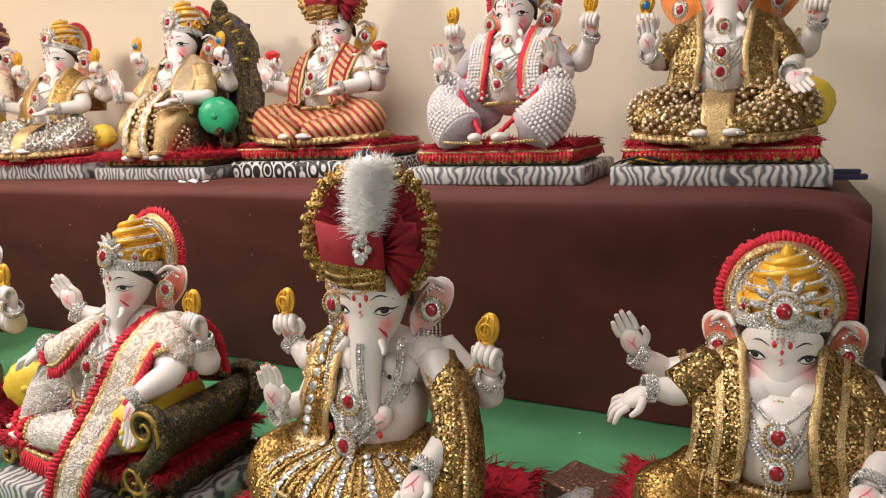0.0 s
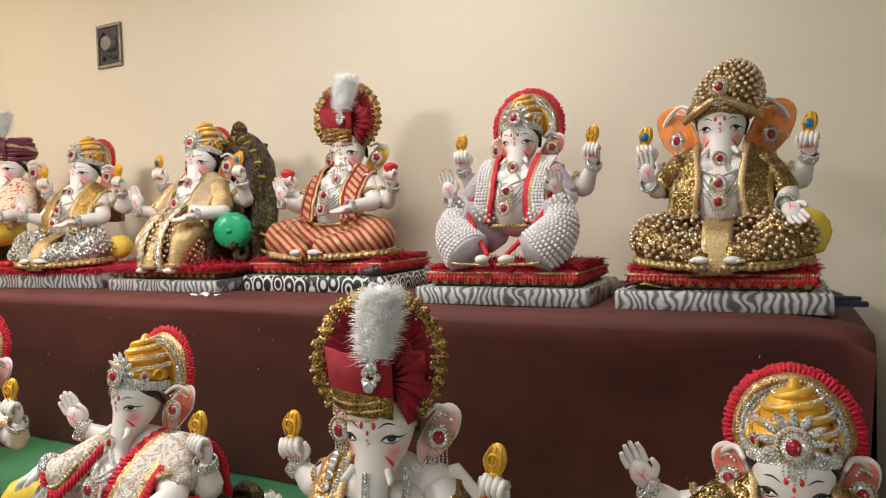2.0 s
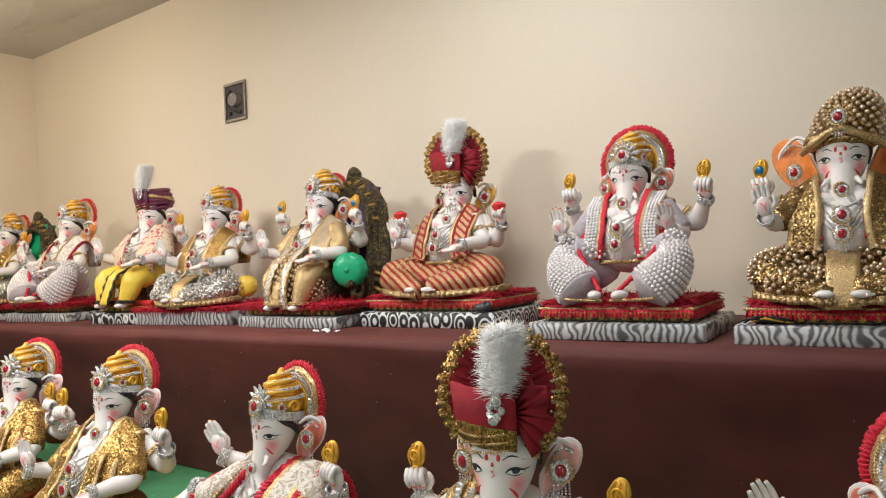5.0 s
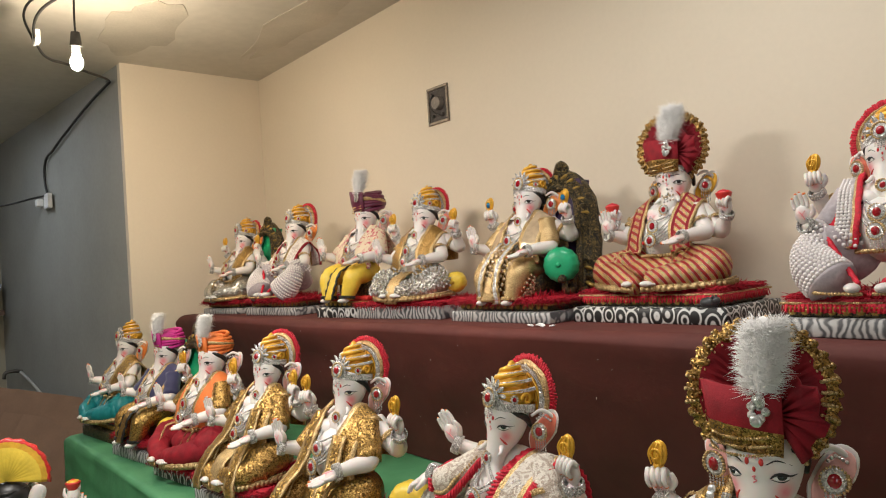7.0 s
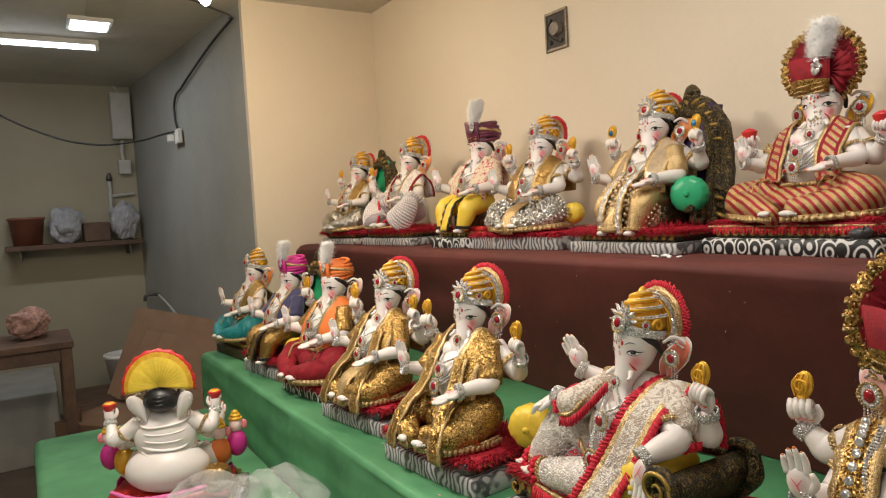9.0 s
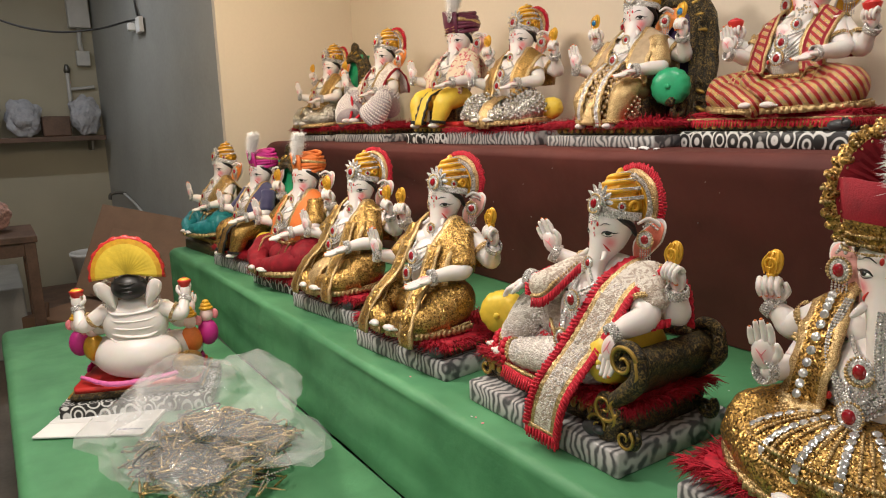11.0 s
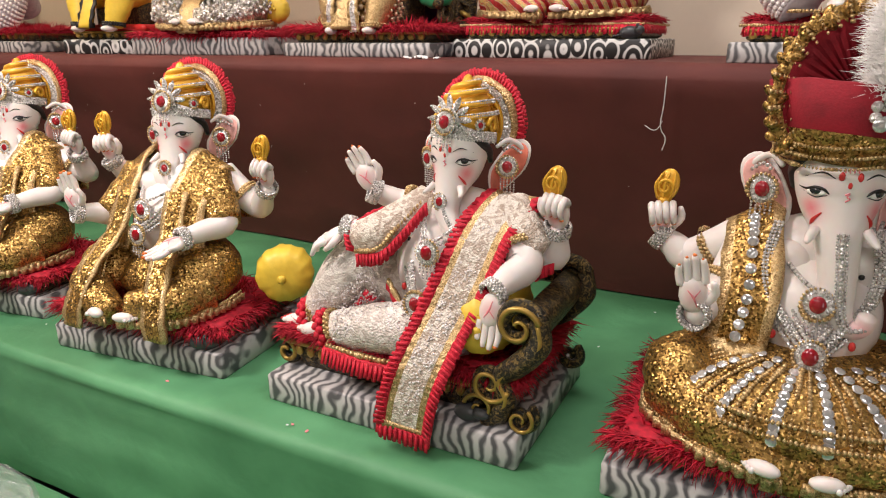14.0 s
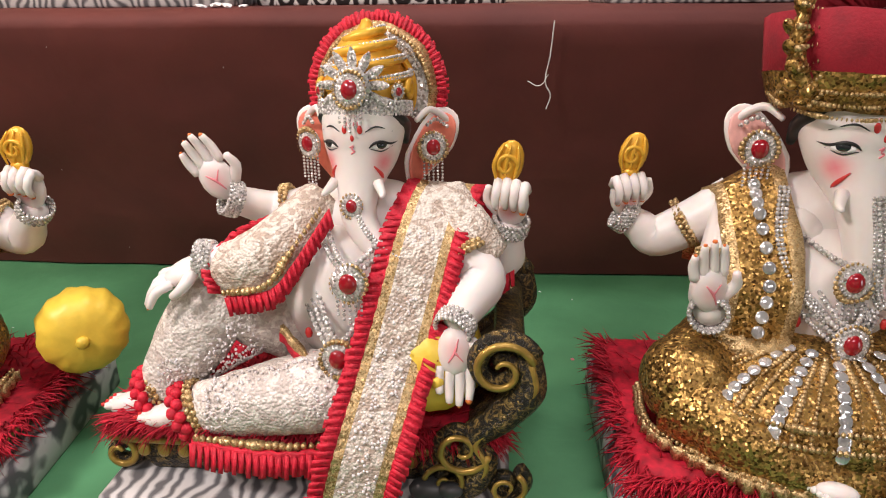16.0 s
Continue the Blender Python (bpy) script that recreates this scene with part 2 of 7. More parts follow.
MATS = {
    "skin": node_material("painted_plaster_white", (0.77, 0.715, 0.68), 0.38, vary=0.05, scale=14, bump=0.03, sss=0.1),
    "pink": node_material("pink_paint", (0.80, 0.24, 0.27), 0.5, vary=0.2, scale=60),
    "blush": node_material("blush_paint", (0.82, 0.60, 0.58), 0.45, vary=0.12, scale=50),
    "earpink": node_material("pink_ear_paint", (0.80, 0.40, 0.36), 0.45, vary=0.35, scale=22),
    "earred": node_material("red_orange_ear_paint", (0.74, 0.20, 0.13), 0.45, vary=0.4, scale=22),
    "redp": node_material("red_paint", (0.62, 0.035, 0.03), 0.35, vary=0.15),
    "orangep": node_material("orange_ear_paint", (0.80, 0.25, 0.05), 0.45, vary=0.3, scale=25),
    "black": node_material("black_hair_paint", (0.012, 0.011, 0.011), 0.4, vary=0.2),
    "eye": node_material("eye_paint", (0.012, 0.016, 0.02), 0.15, vary=0.1, coat=0.6),
    "yellow": node_material("gold_yellow_paint", (0.74, 0.40, 0.035), 0.38, metal=0.25, vary=0.22, scale=35, bump=0.25, bump_scale=90),
    "lemon": node_material("yellow_cushion_paint", (0.80, 0.56, 0.06), 0.45, vary=0.15, scale=20, bump=0.1),
    "greenb": node_material("green_bolster_satin", (0.02, 0.36, 0.16), 0.35, vary=0.2, scale=20),
    "teal": node_material("teal_paint", (0.01, 0.20, 0.22), 0.4, vary=0.15),
    "navy": node_material("navy_velvet", (0.02, 0.02, 0.08), 0.7, vary=0.3, sheen=0.4),
    "violet": node_material("violet_paint", (0.035, 0.014, 0.065), 0.5, vary=0.2),
    "plum": node_material("plum_satin", (0.13, 0.018, 0.05), 0.4, vary=0.25, scale=30),
    "magenta": node_material("magenta_cloth", (0.50, 0.02, 0.22), 0.55, vary=0.2),
    "pinkt": node_material("bright_pink_trim", (0.78, 0.16, 0.42), 0.6, vary=0.2, scale=60),
    "saffron": node_material("saffron_cloth", (0.72, 0.18, 0.035), 0.6, vary=0.2, bump=0.1),
    "redc": node_material("red_velvet", (0.25, 0.003, 0.012), 0.8, vary=0.35, scale=35, bump=0.2, bump_scale=400),
    "fringe": node_material("red_fringe", (0.58, 0.009, 0.030), 0.65, vary=0.35, scale=120, bump=0.4, bump_scale=300),
    "fur": node_material("red_fur", (0.44, 0.005, 0.022), 0.75, vary=0.5, scale=90),
    "feather": node_material("white_feather", (0.95, 0.93, 0.91), 0.8, vary=0.05, scale=40, sss=0.0),
    "sequin": glitter_material("gold_sequin_cloth", (0.075, 0.034, 0.007), (0.70, 0.43, 0.13), 430, 0.34, 0.8, 0.8),
    "zari": glitter_material("gold_braid", (0.30, 0.18, 0.06), (0.80, 0.60, 0.32), 700, 0.45, 0.6, 0.75),
    "crystal": glitter_material("rhinestones", (0.45, 0.43, 0.41), (0.98, 0.96, 0.93), 420, 0.18, 1.1, 0.45),
    "mirror": glitter_material("mirror_sequins", (0.45, 0.46, 0.47), (0.95, 0.96, 0.97), 90, 0.10, 0.4, 0.7),
    "bronze_seq": glitter_material("bronze_sequin_cloth", (0.07, 0.035, 0.012), (0.62, 0.42, 0.17), 400, 0.3, 0.9),
    "silver_seq": glitter_material("silver_sequin_cloth", (0.22, 0.20, 0.17), (0.86, 0.83, 0.76), 420, 0.28, 1.0),
    "lace": relief_material("cream_pearl_lace", (0.60, 0.53, 0.48), (0.80, 0.75, 0.69), 60, 0.5, 0.0, 0.7),
    "lacet": relief_material("cream_lace_sash", (0.50, 0.40, 0.32), (0.78, 0.71, 0.62), 70, 0.5, 0.0, 0.7),
    "redgold": band_material("red_gold_striped_brocade", (0.46, 0.022, 0.022), (0.76, 0.52, 0.20), (0.82, 0.74, 0.62), 21),
    "flower": relief_material("flowered_cloth", (0.70, 0.58, 0.42), (0.50, 0.05, 0.10), 45, 0.6, 0.0, 0.4, 0.58),
    "pearl": node_material("pearl", (0.80, 0.75, 0.74), 0.18, vary=0.06, coat=0.5),
    "pbase": node_material("pearl_ground_cloth", (0.42, 0.37, 0.39), 0.6, vary=0.2, scale=60),
    "gpearl": node_material("gold_pearl", (0.66, 0.50, 0.33), 0.2, metal=0.4, vary=0.25, scale=50, coat=0.4),
    "ruby": node_material("ruby_gem", (0.30, 0.004, 0.012), 0.06, vary=0.2, coat=1.0),
    "sapph": node_material("blue_gem", (0.01, 0.14, 0.32), 0.08, vary=0.2, coat=1.0),
    "bronze": relief_material("gilded_black_carving", (0.014, 0.012, 0.009), (0.34, 0.23, 0.07), 150, 0.36, 0.35, 0.6, 0.60, 0.12),
    "gild": node_material("gilded_edge", (0.36, 0.23, 0.05), 0.35, metal=0.5, vary=0.4, scale=40, bump=0.3),
    "mouse": node_material("dark_grey_figurine_paint", (0.045, 0.047, 0.05), 0.4, vary=0.25, scale=40),
    "darkw": node_material("dark_seat", (0.022, 0.018, 0.014), 0.5, vary=0.4, scale=30, bump=0.2),
    "zebra": stripe_material("marbled_plinth", (0.50, 0.49, 0.48), (0.085, 0.085, 0.09), 19),
    "zebra_rings": stripe_material("swirled_plinth", (0.66, 0.66, 0.64), (0.015, 0.015, 0.015), 26, True),
}
MAT_INDEX = {k: i for i, k in enumerate(MATS)}


def airbrush(m, colour):
    """Pink sprayed over the white plaster where the mesh's tint says so."""
    n, l = m.node_tree.nodes, m.node_tree.links
    b = n["Principled BSDF"]
    under = b.inputs["Base Color"].links[0].from_socket
    at, mx = n.new("ShaderNodeAttribute"), n.new("ShaderNodeMixRGB")
    at.attribute_name = "tint"
    l.new(at.outputs["Fac"], mx.inputs[0])
    l.new(under, mx.inputs[1])
    mx.inputs[2].default_value = (*colour, 1)
    l.new(mx.outputs[0], b.inputs["Base Color"])


airbrush(MATS["skin"], (0.82, 0.16, 0.20))
CLOTHS = {MAT_INDEX[k] for k in ("sequin", "zari", "bronze_seq", "silver_seq", "lace", "redgold", "redc", "saffron", "teal", "flower", "lemon", "navy")}


def cloth_material(name, base, fold, rough=0.75):
    """Draped table cloth: soft creases at two scales, dust and pale marks."""
    m = bpy.data.materials.new(name)
    m.use_nodes = True
    n, l = m.node_tree.nodes, m.node_tree.links
    b = n["Principled BSDF"]
    tc = n.new("ShaderNodeTexCoord")
    a, c, d = (n.new("ShaderNodeTexNoise") for _ in range(3))
    for t, s, k in ((a, 1.6, 4), (c, 7.0, 5), (d, 900.0, 2)):
        t.inputs["Scale"].default_value, t.inputs["Detail"].default_value = s, k
        l.new(tc.outputs["Object"], t.inputs["Vector"])
    a.inputs["Distortion"].default_value, c.inputs["Distortion"].default_value = 0.2, 0.2
    ramp = n.new("ShaderNodeValToRGB")
    ramp.color_ramp.elements[0].color, ramp.color_ramp.elements[1].color = (*[x * 0.72 for x in base], 1), (*fold, 1)
    ramp.color_ramp.elements[0].position, ramp.color_ramp.elements[1].position = 0.3, 0.75
    mx = n.new("ShaderNodeMath")
    mx.operation, mx.inputs[1].default_value = "MULTIPLY_ADD", 0.4
    hf = n.new("ShaderNodeMath")
    hf.operation, hf.inputs[1].default_value = "MULTIPLY", 0.6
    l.new(a.outputs["Fac"], hf.inputs[0])
    l.new(c.outputs["Fac"], mx.inputs[0])
    l.new(hf.outputs[0], mx.inputs[2])
    l.new(mx.outputs[0], ramp.inputs[0])
    l.new(ramp.outputs[0], b.inputs["Base Color"])
    b1, b2 = n.new("ShaderNodeBump"), n.new("ShaderNodeBump")
    b1.inputs["Strength"].default_value, b1.inputs["Distance"].default_value = 0.22, 0.03
    b2.inputs["Strength"].default_value, b2.inputs["Distance"].default_value = 0.15, 0.001
    l.new(c.outputs["Fac"], b1.inputs["Height"])
    l.new(d.outputs["Fac"], b2.inputs["Height"])
    l.new(b1.outputs[0], b2.inputs["Normal"])
    l.new(b2.outputs[0], b.inputs["Normal"])
    b.inputs["Roughness"].default_value = rough
    return m


brown_cloth = cloth_material("brown_cloth", (0.092, 0.0175, 0.0135), (0.150, 0.031, 0.023))
green_cloth = cloth_material("green_cloth", (0.045, 0.215, 0.085), (0.13, 0.40, 0.19), 0.6)
cream_paint = node_material("cream_wall_paint", (0.74, 0.65, 0.52), 0.6, vary=0.045, scale=1.4, bump=0.06, bump_scale=60)
grey_paint = node_material("grey_wall_paint", (0.30, 0.30, 0.275), 0.65, vary=0.14, scale=1.8, bump=0.1, bump_scale=40)
ceiling_paint = node_material("ceiling_plaster", (0.56, 0.52, 0.45), 0.8, vary=0.16, scale=1.1, bump=0.1, bump_scale=20)
patch_paint = node_material("ceiling_patch", (0.51, 0.465, 0.39), 0.85, vary=0.2, scale=3)
floor_mat = node_material("dusty_cement_floor", (0.14, 0.12, 0.10), 0.8, vary=0.3, scale=3, bump=0.3, bump_scale=50)
wood_dark = node_material("worn_dark_wood", (0.10, 0.055, 0.035), 0.6, vary=0.45, scale=9, bump=0.3, bump_scale=70)
cardboard = node_material("cardboard", (0.22, 0.13, 0.08), 0.8, vary=0.15, scale=6, bump=0.1)
plastic_white = node_material("white_plastic", (0.68, 0.68, 0.66), 0.4, vary=0.08)
plastic_grey = node_material("grey_plastic", (0.45, 0.45, 0.43), 0.45, vary=0.15)
cable_black = node_material("black_cable", (0.015, 0.014, 0.013), 0.5, vary=0.2)
terracotta = node_material("red_brown_plastic_tub", (0.20, 0.07, 0.045), 0.5, vary=0.2)
rag = node_material("grey_rag", (0.36, 0.37, 0.40), 0.9, vary=0.2, scale=25, bump=0.5, bump_scale=60)
metal_dark = node_material("dark_tarnished_metal", (0.10, 0.095, 0.085), 0.45, metal=0.7, vary=0.4, scale=40)
paper = node_material("white_paper", (0.80, 0.80, 0.79), 0.7, vary=0.04)
copper_glitter = glitter_material("copper_glitter_foam", (0.12, 0.05, 0.03), (0.62, 0.36, 0.26), 700, 0.35, 0.9, 0.8)


def glow_material(name, colour, power):
    m = bpy.data.materials.new(name)
    m.use_nodes = True
    b = m.node_tree.nodes["Principled BSDF"]
    b.inputs["Base Color"].default_value = (0.8, 0.8, 0.8, 1)
    b.inputs["Emission Color"].default_value, b.inputs["Emission Strength"].default_value = (*colour, 1), power
    return m


def film_material():
    m = bpy.data.materials.new("clear_polythene")
    m.use_nodes = True
    n, l = m.node_tree.nodes, m.node_tree.links
    b = n["Principled BSDF"]
    tr, mix = n.new("ShaderNodeBsdfTransparent"), n.new("ShaderNodeMixShader")
    no, bn, tc = n.new("ShaderNodeTexNoise"), n.new("ShaderNodeBump"), n.new("ShaderNodeTexCoord")
    no.inputs["Scale"].default_value, no.inputs["Detail"].default_value, no.inputs["Distortion"].default_value = 18, 4, 1.0
    l.new(tc.outputs["Object"], no.inputs["Vector"])
    l.new(no.outputs["Fac"], bn.inputs["Height"])
    bn.inputs["Strength"].default_value, bn.inputs["Distance"].default_value = 0.8, 0.01
    l.new(bn.outputs[0], b.inputs["Normal"])
    b.inputs["Base Color"].default_value, b.inputs["Roughness"].default_value = (0.75, 0.77, 0.78, 1), 0.12
    mix.inputs[0].default_value = 0.22
    l.new(tr.outputs[0], mix.inputs[1])
    l.new(b.outputs[0], mix.inputs[2])
    l.new(mix.outputs[0], n["Material Output"].inputs["Surface"])
    return m


film_mat = film_material()

# ---- helpers for building ----
def part(name, bm, material, parent=None, label=""):
    me = bpy.data.meshes.new(name)
    bm.to_mesh(me)
    bm.free()
    me.materials.append(material)
    ob = new(name, me)
    if parent:
        ob.parent = parent
    return tagged(ob, label)


def box_bm(x0, x1, y0, y1, z0, z1, bevel=0.0, seg=2):
    bm = bmesh.new()
    bmesh.ops.create_cube(bm, size=1.0, matrix=Matrix.LocRotScale(((x0 + x1) / 2, (y0 + y1) / 2, (z0 + z1) / 2), None, (x1 - x0, y1 - y0, z1 - z0)))
    if bevel:
        bmesh.ops.bevel(bm, geom=bm.edges[:], offset=bevel, segments=seg, affect="EDGES", profile=0.5)
    return bm


def prism_bm(outline, z0, z1):
    bm = bmesh.new()
    lo = [bm.verts.new((x, y, z0)) for x, y in outline]
    hi = [bm.verts.new((x, y, z1)) for x, y in outline]
    bm.faces.new(lo[::-1])
    bm.faces.new(hi)
    for i in range(len(lo)):
        j = (i + 1) % len(lo)
        bm.faces.new((lo[i], lo[j], hi[j], hi[i]))
    return bm


def empty(name, label, category, group="", kind="", at=(0, 0, 0)):
    ob = new(name)
    ob.location = at
    return tagged(ob, label, category, group, kind)


def wire(name, pts, radius, material, parent=None, label=""):
    cu = bpy.data.curves.new(name, "CURVE")
    cu.dimensions, cu.bevel_depth, cu.bevel_resolution = "3D", radius, 2
    sp = cu.splines.new("BEZIER")
    sp.bezier_points.add(len(pts) - 1)
    for p, co in zip(sp.bezier_points, pts):
        p.co, p.handle_left_type, p.handle_right_type = co, "AUTO", "AUTO"
    cu.materials.append(material)
    ob = new(name, cu)
    if parent:
        ob.parent = parent
    return tagged(ob, label)


def smooth(ob):
    ob.data.polygons.foreach_set("use_smooth", [True] * len(ob.data.polygons))
    return ob


CEIL, WALL_Y, RET_X, JAMB_Y, FAR_X, FAR_Y = 2.785, 2.285, -3.70, 1.482, -6.45, 1.244
TABLE_Z, LOW_Z, SHELF_Z = 0.90, 0.62, 1.40

# ---- the room ----
tagged(part("wall_north", box_bm(RET_X - 0.12, 3.12, WALL_Y, WALL_Y + 0.15, 0, CEIL), cream_paint), "cream painted plaster wall behind the shelf", "wall", kind="structure")
tagged(part("wall_return", box_bm(RET_X - 0.12, RET_X, JAMB_Y, WALL_Y, 0, CEIL), cream_paint), "cream painted return wall with an outside corner", "wall", kind="structure")
tagged(part("wall_grey", prism_bm([(FAR_X, FAR_Y), (RET_X - 0.004, JAMB_Y + 0.004), (RET_X - 0.12, JAMB_Y + 0.15), (FAR_X, FAR_Y + 0.15)], 0, CEIL), grey_paint), "stained grey wall of the back room", "wall", kind="structure")
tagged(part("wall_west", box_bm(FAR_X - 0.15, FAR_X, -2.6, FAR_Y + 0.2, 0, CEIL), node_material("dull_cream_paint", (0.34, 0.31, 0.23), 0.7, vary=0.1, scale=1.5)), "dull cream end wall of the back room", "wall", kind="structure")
tagged(part("wall_south", box_bm(FAR_X - 0.15, 3.12, -2.75, -2.6, 0, CEIL), cream_paint), "plain cream wall behind the camera", "wall", kind="structure")
tagged(part("wall_east_a", box_bm(3.0, 3.12, -2.6, -1.75, 0, CEIL), cream_paint), "plain cream wall beside the doorway", "wall", kind="structure")
tagged(part("wall_east_b", box_bm(3.0, 3.12, -0.45, WALL_Y, 0, CEIL), cream_paint), "plain cream wall beside the doorway", "wall", kind="structure")
tagged(part("wall_east_c", box_bm(3.0, 3.12, -1.75, -0.45, 2.3, CEIL), cream_paint), "plain cream wall over the doorway", "wall", kind="structure")
tagged(part("ceiling", box_bm(FAR_X - 0.15, 3.12, -2.75, WALL_Y + 0.15, CEIL, CEIL + 0.12), ceiling_paint), "stained unpainted plaster ceiling", "ceiling", kind="structure")
tagged(part("floor", box_bm(FAR_X - 0.15, 3.12, -2.75, WALL_Y + 0.15, -0.1, 0), floor_mat), "dusty cement floor", "floor", kind="structure")


def drape(name, x0, x1, y0, y1, z_top, z_bot, lean, edge, material, label, seed, sag=0.004, left=True, right=True):
    """A cloth over a flat stand: a top that rolls over its front edge and hangs, creased."""
    bm = bmesh.new()
    prof = [(y1, z_top), ((y0 + y1) / 2, z_top), (y0 + 0.12, z_top), (y0 + edge * 1.5, z_top)]
    for k in range(7):
        a = math.pi / 2 * k / 6
        prof.append((y0 + edge - edge * math.sin(a), z_top - edge + edge * math.cos(a)))
    hang = 14
    for k in range(1, hang + 1):
        f = k / hang
        prof.append((y0 + lean * f, z_top - edge - (z_top - edge - z_bot) * f))
    nx = max(8, int((x1 - x0) / 0.04))
    rows = []
    for i in range(nx + 1):
        x = x0 + (x1 - x0) * i / nx
        row = []
        for j, (y, z) in enumerate(prof):
            e = min(i, nx - i)
            drop = edge * 0.8 * (1 if e == 0 else 0.35 if e == 1 else 0.1 if e == 2 else 0)
            w = noise.noise((x * 2.3, j * 0.25, seed)) + 0.5 * noise.noise((x * 7, j * 0.4, seed + 5))
            if j > 9:
                y -= 0.010 * w * min(1, (j - 9) / 6)
            elif j > 2:
                z += sag * w * 0.8
                y += 0.008 * noise.noise((x * 1.7, 0.3, seed + 9))
            row.append(bm.verts.new((x, y, z - drop)))
        rows.append(row)
    for a, b in zip(rows, rows[1:]):
        for j in range(len(prof) - 1):
            bm.faces.new((a[j], a[j + 1], b[j + 1], b[j]))
    for row, on, sx in ((rows[0], left, 1), (rows[-1], right, -1)):
        if on:
            lo = [bm.verts.new((v.co.x, v.co.y, z_bot)) for v in row]
            for j in range(len(row) - 1):
                f = (row[j], lo[j], lo[j + 1], row[j + 1])
                try:
                    bm.faces.new(f if sx > 0 else f[::-1])
                except ValueError:
                    pass
    bmesh.ops.recalc_face_normals(bm, faces=bm.faces[:])
    return tagged(smooth(part(name, bm, material)), label, "cloth")


brown = drape("brown_tablecloth", RET_X + 0.004, 0.35, 1.70, WALL_Y - 0.004, SHELF_Z, TABLE_Z + 0.004, 0.18, 0.03, brown_cloth, "dark brown cloth draped over the raised back shelf", 3.0, left=False)
green = drape("green_tablecloth", -3.50, 1.5, 1.085, 1.9, TABLE_Z, LOW_Z + 0.003, 0.0, 0.022, green_cloth, "bright green cloth draped over the display table", 8.0)
green_low = drape("low_green_tablecloth", -3.48, 1.5, 0.33, 1.08, LOW_Z, 0.01, 0.0, 0.03, green_cloth, "green cloth draped over the lower front step", 14.0)


def trestle(name, x0, x1, y0, y1, top, label):
    t = empty(name, label, "table", at=((x0 + x1) / 2, (y0 + y1) / 2, 0))
    ox, oy = (x0 + x1) / 2, (y0 + y1) / 2
    part("tabletop", box_bm(x0 - ox, x1 - ox, y0 - oy, y1 - oy, top - 0.03, top, 0.004), wood_dark, t)
    for x in (x0 + 0.05, (x0 + x1) / 2, x1 - 0.05):
        for y in (y0 + 0.05, y1 - 0.05):
            part("leg", box_bm(x - 0.025 - ox, x + 0.025 - ox, y - 0.025 - oy, y + 0.025 - oy, 0, top - 0.031, 0.003), wood_dark, t)
    return t


trestle("shelf_table", RET_X + 0.03, 0.32, 1.95, WALL_Y - 0.03, SHELF_Z - 0.012, "plain wooden table under the brown cloth")
trestle("display_table", -3.45, 1.45, 1.14, 1.88, TABLE_Z - 0.012, "plain wooden table under the green cloth")
trestle("step_table", -3.43, 1.45, 0.39, 1.03, LOW_Z - 0.012, "low wooden table under the green cloth")

# ---- statues: each is one mesh gathered from shaped pieces ----
def unit_ball(nu, nv):
    v = [(0, 0, 1)]
    for j in range(1, nv):
        p = math.pi * j / nv
        v += [(math.sin(p) * math.cos(2 * math.pi * i / nu), math.sin(p) * math.sin(2 * math.pi * i / nu), math.cos(p)) for i in range(nu)]
    v.append((0, 0, -1))
    f = [(0, 1 + i, 1 + (i + 1) % nu) for i in range(nu)]
    for j in range(nv - 2):
        a, b = 1 + j * nu, 1 + (j + 1) * nu
        f += [(a + i, b + i, b + (i + 1) % nu, a + (i + 1) % nu) for i in range(nu)]
    a, e = 1 + (nv - 2) * nu, len(v) - 1
    f += [(a + (i + 1) % nu, a + i, e) for i in range(nu)]
    return np.array(v), f


BALLS = {k: unit_ball(*k) for k in ((6, 4), (8, 5), (14, 9), (20, 14), (28, 18), (52, 32))}


def V(*a):
    return np.array(a, dtype=float)


def unit(a):
    a = np.asarray(a, dtype=float)
    return a / max(1e-9, np.linalg.norm(a))


def spline(pts, n):
    """Points along a smooth curve through pts."""
    p = np.asarray(pts, dtype=float)
    if len(p) == 2:
        return np.array([p[0] + (p[1] - p[0]) * i / (n - 1) for i in range(n)])
    q = np.vstack([2 * p[0] - p[1], p, 2 * p[-1] - p[-2]])
    out = []
    for i in range(n):
        u = (len(p) - 1) * i / (n - 1)
        k = min(int(u), len(p) - 2)
        t = u - k
        a, b, c, d = q[k], q[k + 1], q[k + 2], q[k + 3]
        out.append(0.5 * (2 * b + (c - a) * t + (2 * a - 5 * b + 4 * c - d) * t * t + (3 * b - a - 3 * c + d) * t ** 3))
    return np.array(out)


